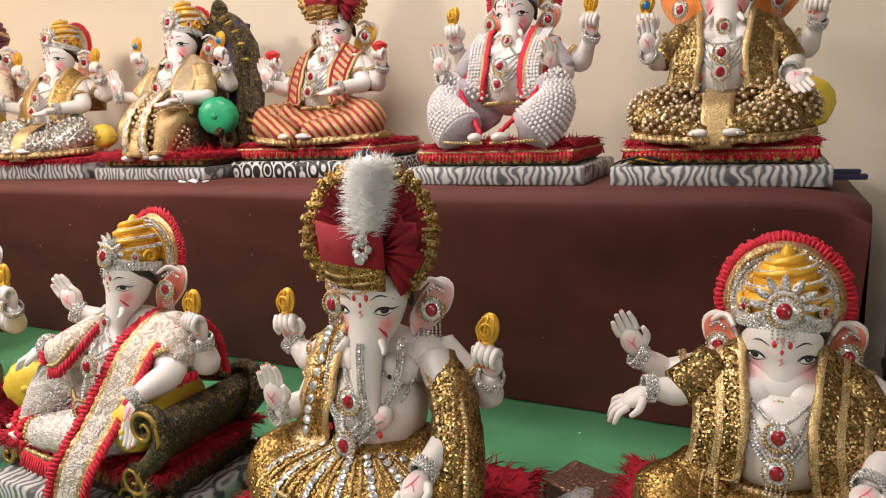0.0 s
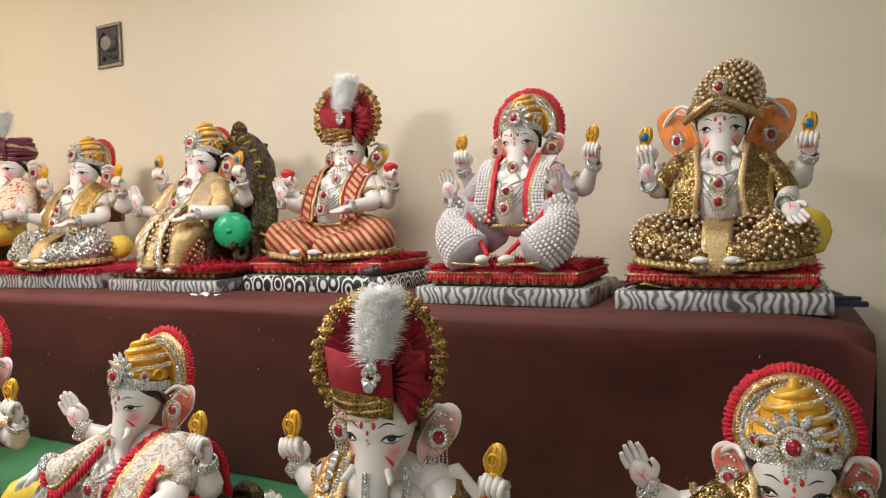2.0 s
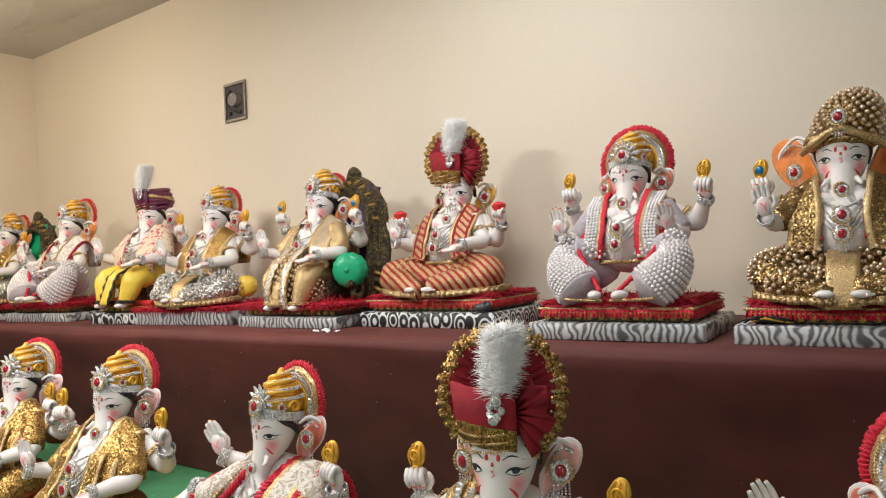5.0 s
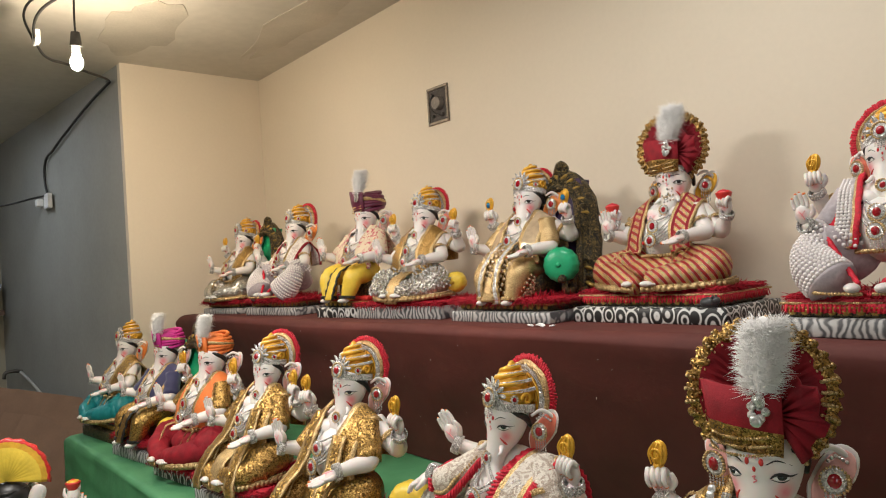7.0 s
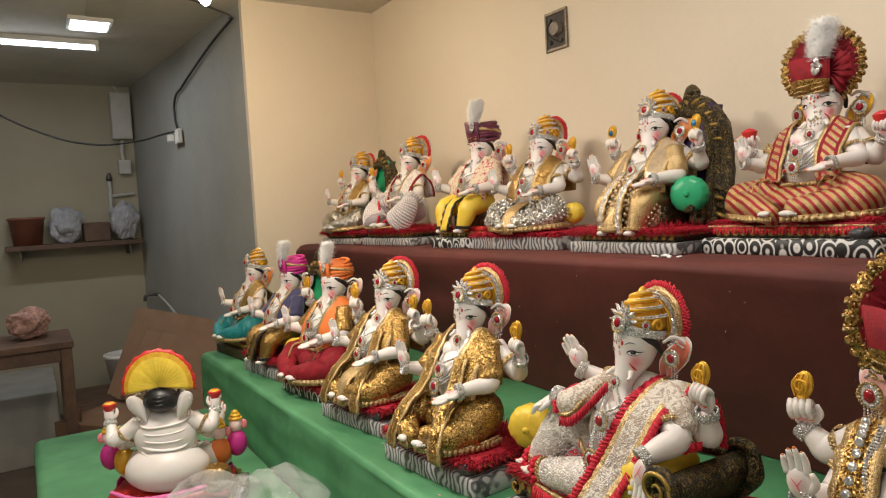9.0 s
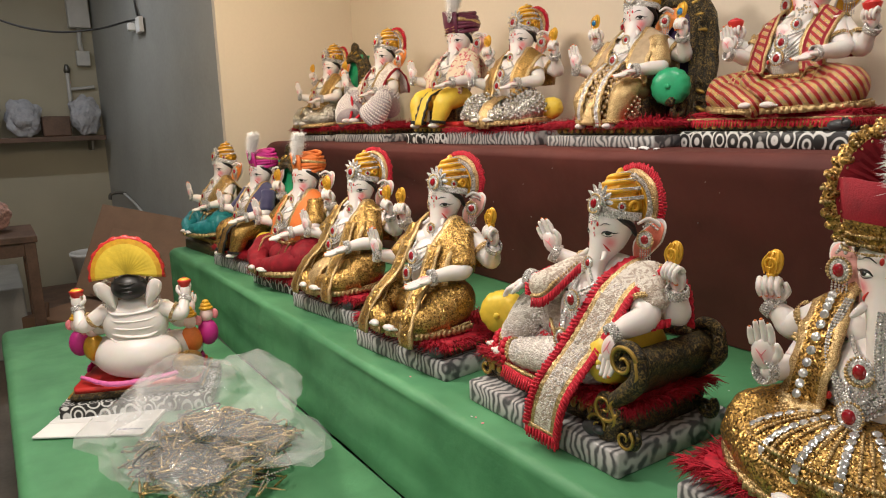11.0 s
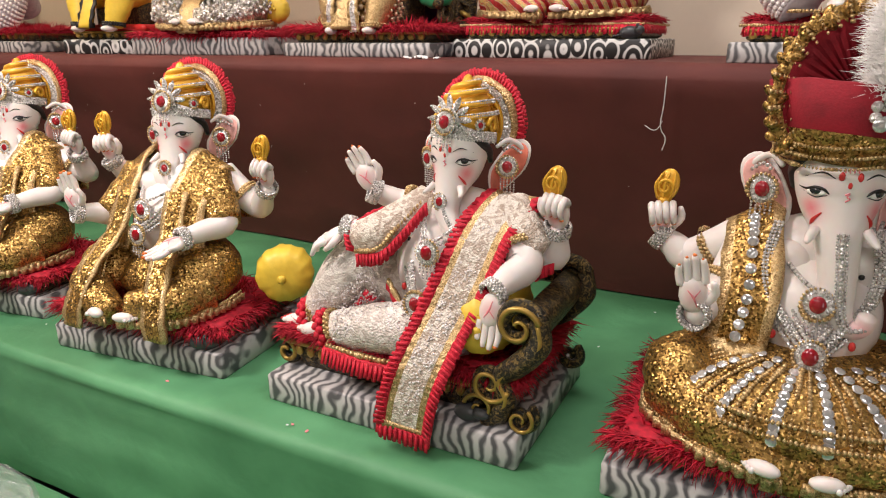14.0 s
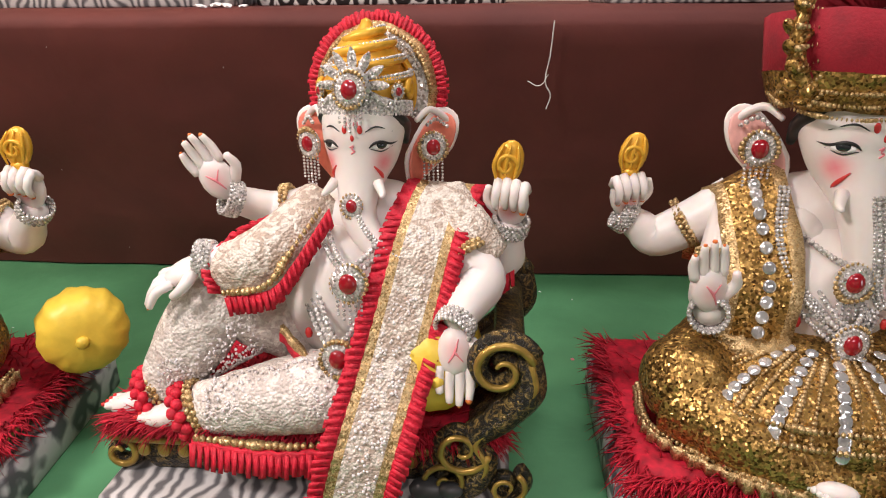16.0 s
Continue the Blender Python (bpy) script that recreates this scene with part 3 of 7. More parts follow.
class Form:
    def __init__(self, seed=1):
        self.v, self.f, self.m, self.n = [], [], [], 0
        self.M = np.eye(4)
        self.rnd = random.Random(seed)
        self.sprays = []

    def spray(self, c, r, strength):
        """Airbrushed pink about the point c, fading out."""
        self.sprays.append((self.M[:3, :3] @ np.asarray(c, float) + self.M[:3, 3], r * abs(np.linalg.det(self.M[:3, :3])) ** (1 / 3), strength))

    def loft(self, pts, wide, deep, mat, seg=32, n=46):
        """Oval sections along a path, their width kept level; gives the points back."""
        p = spline(pts, n)
        w, d = (spline([(q, 0, 0) for q in a], n)[:, 0] for a in (wide, deep))
        t = np.gradient(p, axis=0)
        v = []
        for i in range(n):
            k = unit(t[i])
            x = unit(V(1, 0, 0) - k * k[0])
            y = np.cross(x, k)
            v += [p[i] + w[i] * math.cos(a) * x + d[i] * math.sin(a) * y for a in np.linspace(0, 2 * math.pi, seg, endpoint=False)]
        f = [(i * seg + k, i * seg + (k + 1) % seg, (i + 1) * seg + (k + 1) % seg, (i + 1) * seg + k) for i in range(n - 1) for k in range(seg)]
        v += [p[0] - unit(t[0]) * w[0] * 0.3, p[-1] + unit(t[-1]) * w[-1] * 0.5]
        f += [(n * seg, (k + 1) % seg, k) for k in range(seg)] + [(n * seg + 1, (n - 1) * seg + k, (n - 1) * seg + (k + 1) % seg) for k in range(seg)]
        self.add(v, f, mat)
        return np.array(v)

    def ribbons(self, roots, dirs, sides, length, mat):
        """Short strips of gathered trimming, each standing out on its own."""
        v, f = [], []
        for i, (c, d, w) in enumerate(zip(roots, dirs, sides)):
            c, w = np.asarray(c, float), np.asarray(w, float)
            d = unit(np.asarray(d, float))
            nn = unit(np.cross(d, w)) * (0.0016 if i % 2 else -0.0016)
            L = length * self.rnd.uniform(0.86, 1.10)
            tip = c + d * L + nn * self.rnd.uniform(0.4, 2.0)
            k = len(v)
            for q in (0.0, 1.0):
                o = unit(nn) * 0.0009 * (q - 0.5)
                v += [c - w / 2 + nn * 0.3 + o, c + w / 2 + nn * 0.3 + o, tip + w * 0.58 + o, tip - w * 0.58 + o]
            f += [(k, k + 1, k + 2, k + 3), (k + 7, k + 6, k + 5, k + 4)] + [(k + a, k + 4 + a, k + 4 + (a + 1) % 4, k + (a + 1) % 4) for a in range(4)]
        self.add(v, f, mat)

    def add(self, v, f, mat):
        v = np.asarray(v, dtype=float)
        self.v.append(v @ self.M[:3, :3].T + self.M[:3, 3])
        n = self.n
        self.f += [tuple(i + n for i in q) for q in f]
        self.m += [MAT_INDEX[mat]] * len(f) if isinstance(mat, str) else [MAT_INDEX[x] for x in mat]
        self.n += len(v)

    def ball(self, c, r, mat, rot=(0, 0, 0), res=(14, 9), bend=None):
        v, f = BALLS[res]
        r = (r, r, r) if isinstance(r, (int, float)) else r
        R = np.array(Euler([radians(a) for a in rot]).to_matrix())
        w = (v * np.array(r)) @ R.T + np.array(c)
        self.add(w if bend is None else bend(w), f, mat)

    def tube(self, pts, radii, mat, seg=10, n=None, flat=1.0, wob=0.0):
        n = n or max(6, 5 * len(pts))
        p = spline(pts, n)
        r = np.interp(np.linspace(0, 1, n), np.linspace(0, 1, len(radii)), radii)
        t = np.gradient(p, axis=0)
        up = V(0, 0, 1) if abs(unit(t[0])[2]) < 0.9 else V(0, 1, 0)
        v, f = [], []
        for i in range(n):
            d = unit(t[i])
            s = unit(np.cross(d, up))
            up = unit(np.cross(s, d))
            for k in range(seg):
                a = 2 * math.pi * k / seg
                rr = r[i] * (1 + wob * math.sin(i * 2.1 + k * 3))
                v.append(p[i] + rr * (math.cos(a) * s + flat * math.sin(a) * up))
        for i in range(n - 1):
            for k in range(seg):
                k2 = (k + 1) % seg
                f.append((i * seg + k, i * seg + k2, (i + 1) * seg + k2, (i + 1) * seg + k))
        v += [p[0] - unit(t[0]) * r[0] * 0.5, p[-1] + unit(t[-1]) * r[-1] * 0.5]
        a, b = n * seg, n * seg + 1
        f += [(a, (k + 1) % seg, k) for k in range(seg)]
        f += [(b, (n - 1) * seg + k, (n - 1) * seg + (k + 1) % seg) for k in range(seg)]
        self.add(v, f, mat)

    def beads(self, pts, r, mat, gap=1.9, res=(6, 4), closed=False):
        p = spline(list(pts) + ([pts[0]] if closed else []), 60)
        seg = np.linalg.norm(np.diff(p, axis=0), axis=1)
        s = np.concatenate([[0], np.cumsum(seg)])
        k = max(2, int(s[-1] / (r * gap)))
        for d in np.linspace(0, s[-1], k, endpoint=not closed):
            self.ball([np.interp(d, s, p[:, a]) for a in range(3)], r, mat, res=res)

    def ring(self, c, axis, r, w, mat, bead=0.0035, rows=3, squash=1.0):
        """A bangle: rows of stones round a limb."""
        z = unit(axis)
        x = unit(np.cross(z, V(0.3, 0.9, 0.2)))
        y = np.cross(z, x)
        for j in range(rows):
            o = (j - (rows - 1) / 2) * w / max(1, rows)
            bul = r + bead * 0.5 * (1 - abs(o) / w)
            k = int(2 * math.pi * r / (bead * 1.75))
            for i in range(k):
                a = 2 * math.pi * (i + 0.5 * (j % 2)) / k
                self.ball(np.asarray(c) + z * o + bul * (math.cos(a) * x + math.sin(a) * squash * y), bead, mat, res=(6, 4))

    def prism(self, outline, levels, mat):
        """A closed outline stacked at (z, outset) levels, with caps."""
        o = np.asarray(outline, dtype=float)
        k = len(o)
        e = np.roll(o, -1, 0) - np.roll(o, 1, 0)
        nrm = np.stack([e[:, 1], -e[:, 0]], 1)
        nrm /= np.maximum(1e-9, np.linalg.norm(nrm, axis=1))[:, None]
        v = []
        for z, out in levels:
            v += [(x, y, z) for x, y in o + nrm * out]
        f = []
        for j in range(len(levels) - 1):
            f += [(j * k + i, j * k + (i + 1) % k, (j + 1) * k + (i + 1) % k, (j + 1) * k + i) for i in range(k)]
        f += [tuple(range(k))[::-1], tuple((len(levels) - 1) * k + i for i in range(k))]
        self.add(v, f, mat)

    def sheet(self, rows, mats, thick=0.003, both=True):
        """A cloth strip: rows of points across it; mats, one a column between them."""
        g = np.asarray(rows, dtype=float)
        nr, nc = g.shape[:2]
        du, dv = np.gradient(g, axis=0), np.gradient(g, axis=1)
        nm = np.cross(du, dv)
        nm /= np.maximum(1e-9, np.linalg.norm(nm, axis=2))[:, :, None]
        top, bot = (g + nm * thick / 2).reshape(-1, 3), (g - nm * thick / 2).reshape(-1, 3)
        k = nr * nc
        f, m = [], []
        for i in range(nr - 1):
            for j in range(nc - 1):
                a, b, c, d = i * nc + j, i * nc + j + 1, (i + 1) * nc + j + 1, (i + 1) * nc + j
                f += [(a, d, c, b), (k + a, k + b, k + c, k + d)]
                m += [mats[j], mats[j]]
        rim = [(0, j) for j in range(nc)] + [(i, nc - 1) for i in range(1, nr)] + [(nr - 1, j) for j in range(nc - 2, -1, -1)] + [(i, 0) for i in range(nr - 2, 0, -1)]
        for (i, j), (i2, j2) in zip(rim, rim[1:] + rim[:1]):
            a, b = i * nc + j, i2 * nc + j2
            f.append((a, b, k + b, k + a))
            m.append(mats[min(j, nc - 2)])
        self.add(np.vstack([top, bot]), f, m)

    def sash(self, path, side, widths, mats, n=26, thick=0.004, wave=0.0):
        """A strip of cloth along path, its width along side (one direction or one a point)."""
        p = spline(path, n)
        sd = spline(side, n) if np.ndim(side) == 2 else np.repeat([side], n, 0)
        w = np.cumsum([0] + list(widths))
        w = w - w[-1] / 2
        rows = []
        for i in range(n):
            s = unit(sd[i])
            nn = unit(np.cross(s, V(*(p[min(n - 1, i + 1)] - p[max(0, i - 1)]))))
            rows.append([p[i] + s * x + nn * wave * math.sin(i * 1.9 + x * 60) * (1 if j in (0, len(w) - 1) else 0.2) for j, x in enumerate(w)])
        self.sheet(rows, mats, thick)

    def spikes(self, roots, dirs, length, width, mat, curl=0.3):
        v, f = [], []
        rn = self.rnd
        for c, d in zip(roots, dirs):
            c = np.asarray(c)
            d = unit(np.asarray(d) + V(rn.uniform(-1, 1), rn.uniform(-1, 1), rn.uniform(-1, 1)) * curl)
            s = unit(np.cross(d, V(rn.uniform(-1, 1), rn.uniform(-1, 1), 0.5)))
            u = np.cross(d, s)
            L = length * rn.uniform(0.6, 1.25)
            k = len(v)
            mid = c + d * L * 0.55
            tip = c + d * L + V(rn.uniform(-1, 1), rn.uniform(-1, 1), rn.uniform(-1.4, 0.2)) * L * 0.25
            v += [c + s * width, c - s * width * 0.5 + u * width, c - s * width * 0.5 - u * width, mid + s * width * 0.7, mid - s * width * 0.35 + u * width * 0.6, mid - s * width * 0.35 - u * width * 0.6, tip]
            for a, b in ((0, 1), (1, 2), (2, 0)):
                f += [(k + a, k + b, k + 3 + b, k + 3 + a), (k + 3 + a, k + 3 + b, k + 6)]
        self.add(v, f, mat)

    def edging(self, path, d, length, gap=0.0036):
        """A gathered red fringe along a path, hanging towards d."""
        p = spline(path, 90)
        s = np.concatenate([[0], np.cumsum(np.linalg.norm(np.diff(p, axis=0), axis=1))])
        k = max(4, int(s[-1] / gap))
        q = np.array([[np.interp(u, s, p[:, a]) for a in range(3)] for u in np.linspace(0, s[-1], k)])
        t = np.gradient(q, axis=0)
        self.ribbons(q, [d] * k, [unit(v) * gap * 1.1 for v in t], length, "fringe")

    def hand(self, w, d, nrm, s=1.0, kind="open", nail="saffron", thumb=1):
        """A modelled hand at the wrist w, fingers along d, palm facing nrm."""
        w, d = np.asarray(w, float), unit(d)
        nrm = unit(np.asarray(nrm, float) - d * np.dot(d, nrm))
        sd = np.cross(d, nrm) * thumb
        R = np.array([sd, d, nrm]).T
        eul = tuple(math.degrees(a) for a in Matrix(R.tolist() if np.linalg.det(R) > 0 else np.array([-sd, d, nrm]).T.tolist()).to_euler())
        pc = w + d * 0.021 * s
        self.ball(pc, (0.0175 * s, 0.024 * s, 0.0105 * s), "skin", eul)
        if kind != "fist":
            self.spray(pc + nrm * 0.0100 * s, 0.011 * s, 0.42)
            self.tube([pc - d * 0.012 * s + sd * 0.003 * s + nrm * 0.0092 * s, pc + nrm * 0.0102 * s, pc + d * 0.010 * s - sd * 0.006 * s + nrm * 0.0094 * s], [0.0006 * s, 0.0016 * s, 0.0006 * s], "pink", 6, 8)
            self.tube([pc + nrm * 0.0102 * s, pc + d * 0.009 * s + sd * 0.008 * s + nrm * 0.0090 * s], [0.0013 * s, 0.0005 * s], "pink", 6, 5)
        else:
            self.spray(pc + nrm * 0.010 * s - d * 0.006 * s, 0.009 * s, 0.65)
        for k in range(4):
            b = w + d * (0.038 - abs(k - 1.4) * 0.0015) * s + sd * (0.0135 - 0.009 * k) * s
            L = (0.030, 0.034, 0.032, 0.025)[k] * s
            if kind == "fist":
                pts = [b, b + d * 0.010 * s + nrm * 0.010 * s, b - d * 0.004 * s + nrm * 0.020 * s, b - d * 0.016 * s + nrm * 0.014 * s]
            elif kind == "relax":
                pts = [b, b + d * L * 0.5 - nrm * 0.001 + sd * (0.004 - 0.002 * k) * s, b + d * L * 0.95 + nrm * (0.008 + 0.002 * k) * s + sd * (0.007 - 0.004 * k) * s]
            else:
                pts = [b, b + d * L * 0.55 + sd * (0.001 - 0.0008 * k) * s, b + d * L + nrm * 0.003 * s]
            self.tube(pts, [0.0052 * s, 0.0048 * s, 0.0034 * s], "skin", 8, 7)
            self.ball(pts[-1] + (d if kind != "fist" else -d) * 0.001 * s, 0.0019 * s if kind != "fist" else 0.0027 * s, nail, res=(6, 4))
        tb = w + d * 0.012 * s + sd * 0.013 * s
        self.tube([tb, tb + sd * 0.011 * s + d * 0.012 * s + nrm * 0.004 * s, tb + sd * 0.010 * s + d * 0.027 * s + nrm * 0.008 * s], [0.0068 * s, 0.0056 * s, 0.0036 * s], "skin", 8, 7)

    def scroll(self, c, ax, ay, r, turns, rad, mat, start=0.0):
        """A carved volute in the plane of ax and ay."""
        pts = [np.asarray(c) + (r * (1 - 0.82 * i / 20)) * (math.cos(start + turns * 2 * math.pi * i / 20) * np.asarray(ax) + math.sin(start + turns * 2 * math.pi * i / 20) * np.asarray(ay)) for i in range(21)]
        self.tube(pts, [rad, rad * 0.9, rad * 0.55], mat, 8, 30)

    def finish(self, name, m, label, group=""):
        me = bpy.data.meshes.new(name)
        v = np.vstack(self.v)
        me.from_pydata(v.tolist(), [], self.f)
        used = sorted(set(self.m))
        keys = list(MATS)
        for k in used:
            me.materials.append(MATS[keys[k]])
        remap = {k: i for i, k in enumerate(used)}
        me.polygons.foreach_set("material_index", [remap[k] for k in self.m])
        me.polygons.foreach_set("use_smooth", [True] * len(me.polygons))
        me.update()
        tint = np.zeros(len(v))
        for c, r, k in self.sprays:
            tint = np.maximum(tint, k * np.exp(-((v - c) ** 2).sum(1) / (r * r)))
        me.attributes.new("tint", "FLOAT", "POINT").data.foreach_set("value", tint)
        # soft wrinkles in the cloth
        soft = sorted({i for q, k in zip(self.f, self.m) if k in CLOTHS and len(q) == 4 for i in q})
        nm = np.empty(len(v) * 3)
        me.vertices.foreach_get("normal", nm)
        nm = nm.reshape(-1, 3)
        for i in soft:
            x, y, z = v[i]
            v[i] += nm[i] * (0.0030 * noise.noise((x * 42, y * 42, z * 18)) + 0.0016 * noise.noise((x * 90, y * 90 + 7, z * 50)))
        me.vertices.foreach_set("co", v.ravel())
        me.update()
        ob = new(name, me)
        ob.matrix_world = m
        return tagged(ob, label, "statue", group)


def rounded(w, d, r=0.01, k=4):
    out = []
    for sx, sy, a0 in ((1, -1, -90), (1, 1, 0), (-1, 1, 90), (-1, -1, 180)):
        for i in range(k + 1):
            a = radians(a0 + 90 * i / k)
            out.append((sx * (w / 2 - r) + r * math.cos(a), sy * (d / 2 - r) + r * math.sin(a)))
    return out


def plinth(F, w, d, h, mat="zebra"):
    F.prism(rounded(w, d, 0.006, 2), [(0, -0.002), (0.003, 0), (h - 0.004, 0), (h, -0.004)], mat)


def rug(F, w, d, z, count=1500, mat="fur", rim=True, length=0.026):
    """A shaggy red mat: long pile all over, hanging past the edge."""
    F.prism(rounded(w, d, 0.03), [(z, -0.004), (z + 0.008, 0), (z + 0.016, -0.008)], mat)
    r = F.rnd
    roots, dirs = [], []
    for _ in range(count):
        x, y = r.uniform(-0.5, 0.5), r.uniform(-0.5, 0.5)
        if rim and r.random() < 0.6:
            if r.random() < 0.6:
                y = -0.5 + r.uniform(0, 0.04)
            else:
                x = (0.5 - r.uniform(0, 0.04)) * (1 if r.random() < 0.5 else -1)
        roots.append((x * w, y * d, z + 0.010))
        out = max(abs(x), abs(y)) * 2
        dirs.append((x * 2.2 * out ** 3, y * 2.2 * out ** 3, 0.55 - 0.75 * out ** 6))
    F.spikes(roots, dirs, length, 0.0016, mat, 0.55)


def halo(F, c, r_in, rings, a0, a1, tilt=8, n=64, thick=0.012, turn=0):
    """The arch behind a crown: rings of (width, material, pleat depth, proud)."""
    keep = F.M.copy()
    F.M = F.M @ np.array(pose(*c, -tilt, 0, turn))
    grid, mats = [], []
    radii = [r_in] + list(r_in + np.cumsum([q[0] for q in rings]))
    for i in range(n + 1):
        a = radians(a0 + (a1 - a0) * i / n)
        row = []
        for j, r in enumerate(radii):
            pl = rings[min(j, len(rings) - 1)][2] if j == len(radii) - 1 or rings[min(j, len(rings) - 1)][2] == 0 else rings[j][2] * 0.4
            pr = rings[min(j, len(rings) - 1)][3]
            zz = pl * (1 if i % 2 else -1)
            rr = r + (pl * 0.6 * (1 if i % 4 < 2 else -1) if j == len(radii) - 1 else 0)
            row.append((rr * math.cos(a), -pr + zz, rr * math.sin(a) * 1.08))
        grid.append(row)
    strips = rings[-1][1] == "fringe"
    if strips:
        ro, wd = radii[-2], rings[-1][0]
        k = int(radians(a1 - a0) * ro / 0.0026)
        ang = [radians(a0 + (a1 - a0) * (i + 0.5) / k) for i in range(k)]
        for y, L in ((-0.003, 1.0), (0.002, 1.12)):
            F.ribbons([((ro - 0.003) * math.cos(a), y, (ro - 0.003) * 1.08 * math.sin(a)) for a in ang], [(math.cos(a), 0, 1.08 * math.sin(a)) for a in ang], [(-0.0036 * math.sin(a), 0, 0.0036 * math.cos(a)) for a in ang], (wd + 0.003) * L, "fringe")
        grid = [row[:-1] for row in grid]
    F.sheet(grid, [q[1] for q in rings][:len(grid[0]) - 1], thick)
    F.M = keep


def jewel(F, c, r, gem="ruby", nrm=(0, -1, 0), drop=0, ring=True, setting="crystal"):
    """A stone in a ring of brilliants, with strings hanging from it."""
    z = unit(nrm)
    x = unit(np.cross(z, V(0, 0, 1)))
    y = np.cross(x, z)
    c = np.asarray(c, float)
    eul = tuple(math.degrees(a) for a in Vector(z.tolist()).to_track_quat("Z", "Y").to_euler())
    F.ball(c, (r, r * 1.1, r * 0.35), setting, eul, (14, 9))
    F.ball(c + z * r * 0.22, (r * 0.52, r * 0.6, r * 0.35), gem, eul, (14, 9))
    k = max(10, int(2 * math.pi * r / 0.0045))
    for q in (0.98, 0.72):
        for i in range(k):
            a = 2 * math.pi * i / k
            F.ball(c + z * r * 0.2 + r * q * (math.cos(a) * x + 1.08 * math.sin(a) * y), 0.0021 if q > 0.9 else 0.0017, "zari" if q > 0.9 else "crystal", res=(6, 4))
    if drop:
        for i in range(-2, 3):
            L = drop * (1 - abs(i) * 0.17)
            F.beads([c + x * i * r * 0.32 - y * r * 0.8, c + x * i * r * 0.32 - y * (r * 0.8 + L) + V(0, 0, 0)], 0.0017, "crystal", 2.0)


def head(F, c, yaw=0, pitch=0, s=1.0, trunk="curl", ear="pink", hair=True, ear_size=1.0, ear_jewel=True, face="skin", stones=False):
    """Elephant head, trunk, ears and painted face, about the point c."""
    keep = F.M.copy()
    F.M = F.M @ np.array(pose(*c, pitch, 0, yaw) @ Matrix.Scale(s, 4))
    tp = [(0, 0.006, 0.062), (0, -0.002, 0.050), (0, -0.008, 0.032), (0, -0.014, 0.010), (0, -0.022, -0.012), (0, -0.034, -0.032), (0, -0.045, -0.050)]
    wd = [0.014, 0.036, 0.0455, 0.0455, 0.0400, 0.0300, 0.0230]
    dp = [0.014, 0.036, 0.045, 0.0450, 0.0390, 0.0290, 0.0225]
    if trunk == "straight":
        tp += [(0.002, -0.054, -0.072), (0.004, -0.060, -0.098), (0.008, -0.062, -0.124), (0.018, -0.066, -0.138), (0.031, -0.070, -0.132), (0.034, -0.074, -0.120)]
        wd += [0.0200, 0.0178, 0.0155, 0.0135, 0.0115, 0.0090]
    elif trunk == "left":
        tp += [(-0.004, -0.054, -0.068), (-0.012, -0.062, -0.088), (-0.026, -0.068, -0.100), (-0.040, -0.072, -0.094), (-0.044, -0.074, -0.080)]
        wd += [0.0205, 0.0180, 0.0150, 0.0120, 0.0090]
    else:
        tp += [(0.001, -0.053, -0.066), (0.008, -0.060, -0.084), (0.024, -0.067, -0.102), (0.044, -0.071, -0.116), (0.056, -0.075, -0.118)]
        wd += [0.0205, 0.0185, 0.0165, 0.0140, 0.0110]
    dp += wd[7:]
    skin = F.loft(tp, wd, dp, face, 36, 56)
    tc = spline(tp, 56)
    rr = spline([(q, 0, 0) for q in wd], 56)[:, 0]
    front = skin[(skin[:, 1] < -0.012) & (skin[:, 2] > -0.07)]

    def on(x, z, out=0.0):
        """The point of the face straight ahead of (x, z), and how the face slopes there."""
        def y(a, b):
            q = (front[:, 0] - a) ** 2 + (front[:, 2] - b) ** 2
            k = np.argsort(q)[:5]
            w = 1 / (q[k] + 4e-6)
            return (front[k, 1] * w).sum() / w.sum()
        nn = unit(V((y(x + 0.005, z) - y(x - 0.005, z)) / 0.010, -1, (y(x, z + 0.005) - y(x, z - 0.005)) / 0.010))
        return V(x, y(x, z), z) + nn * out, nn

    def facing(nn):
        return tuple(math.degrees(a) for a in Vector(nn.tolist()).to_track_quat("-Y", "Z").to_euler())

    if trunk == "straight":
        F.beads([tc[i] + V(0, -rr[i] * 1.03, rr[i] * 0.1) for i in range(25, 52, 3)], 0.0026, "crystal", 1.7)
        for o in (-1, 1):
            F.beads([tc[i] + V(o * 0.0045, -rr[i] * 1.0, rr[i] * 0.1) for i in range(25, 52, 3)], 0.0017, "crystal", 1.9)
        F.spray(tc[49] + V(0, -rr[49], 0), 0.012, 0.5)
    else:
        k = 36 if trunk == "curl" else 38
        for q in (0.0, 0.005):
            F.beads([tc[i] + V(0.002, -rr[i] * 0.78 - q * 0.4, rr[i] * 0.68 - q) for i in range(k + 2, 54, 3)], 0.0021, "crystal", 1.8)
        jewel(F, tc[k - 3] + V(0, -rr[k - 3] * 0.98, 0.002), 0.0125, nrm=(0, -1, 0.15))
        F.spray(tc[53], 0.013, 0.7)
    if stones:
        for q in range(64):
            x, z = F.rnd.uniform(-0.036, 0.036), F.rnd.uniform(-0.055, 0.040)
            if abs(x) > 0.016 and -0.028 < z < 0.016:
                continue
            F.ball(on(x * (1 if z > -0.02 else 0.5), z, 0.001)[0], F.rnd.choice((0.0018, 0.0028, 0.0036)), F.rnd.choice(("crystal", "crystal", "gpearl")), res=(6, 4))
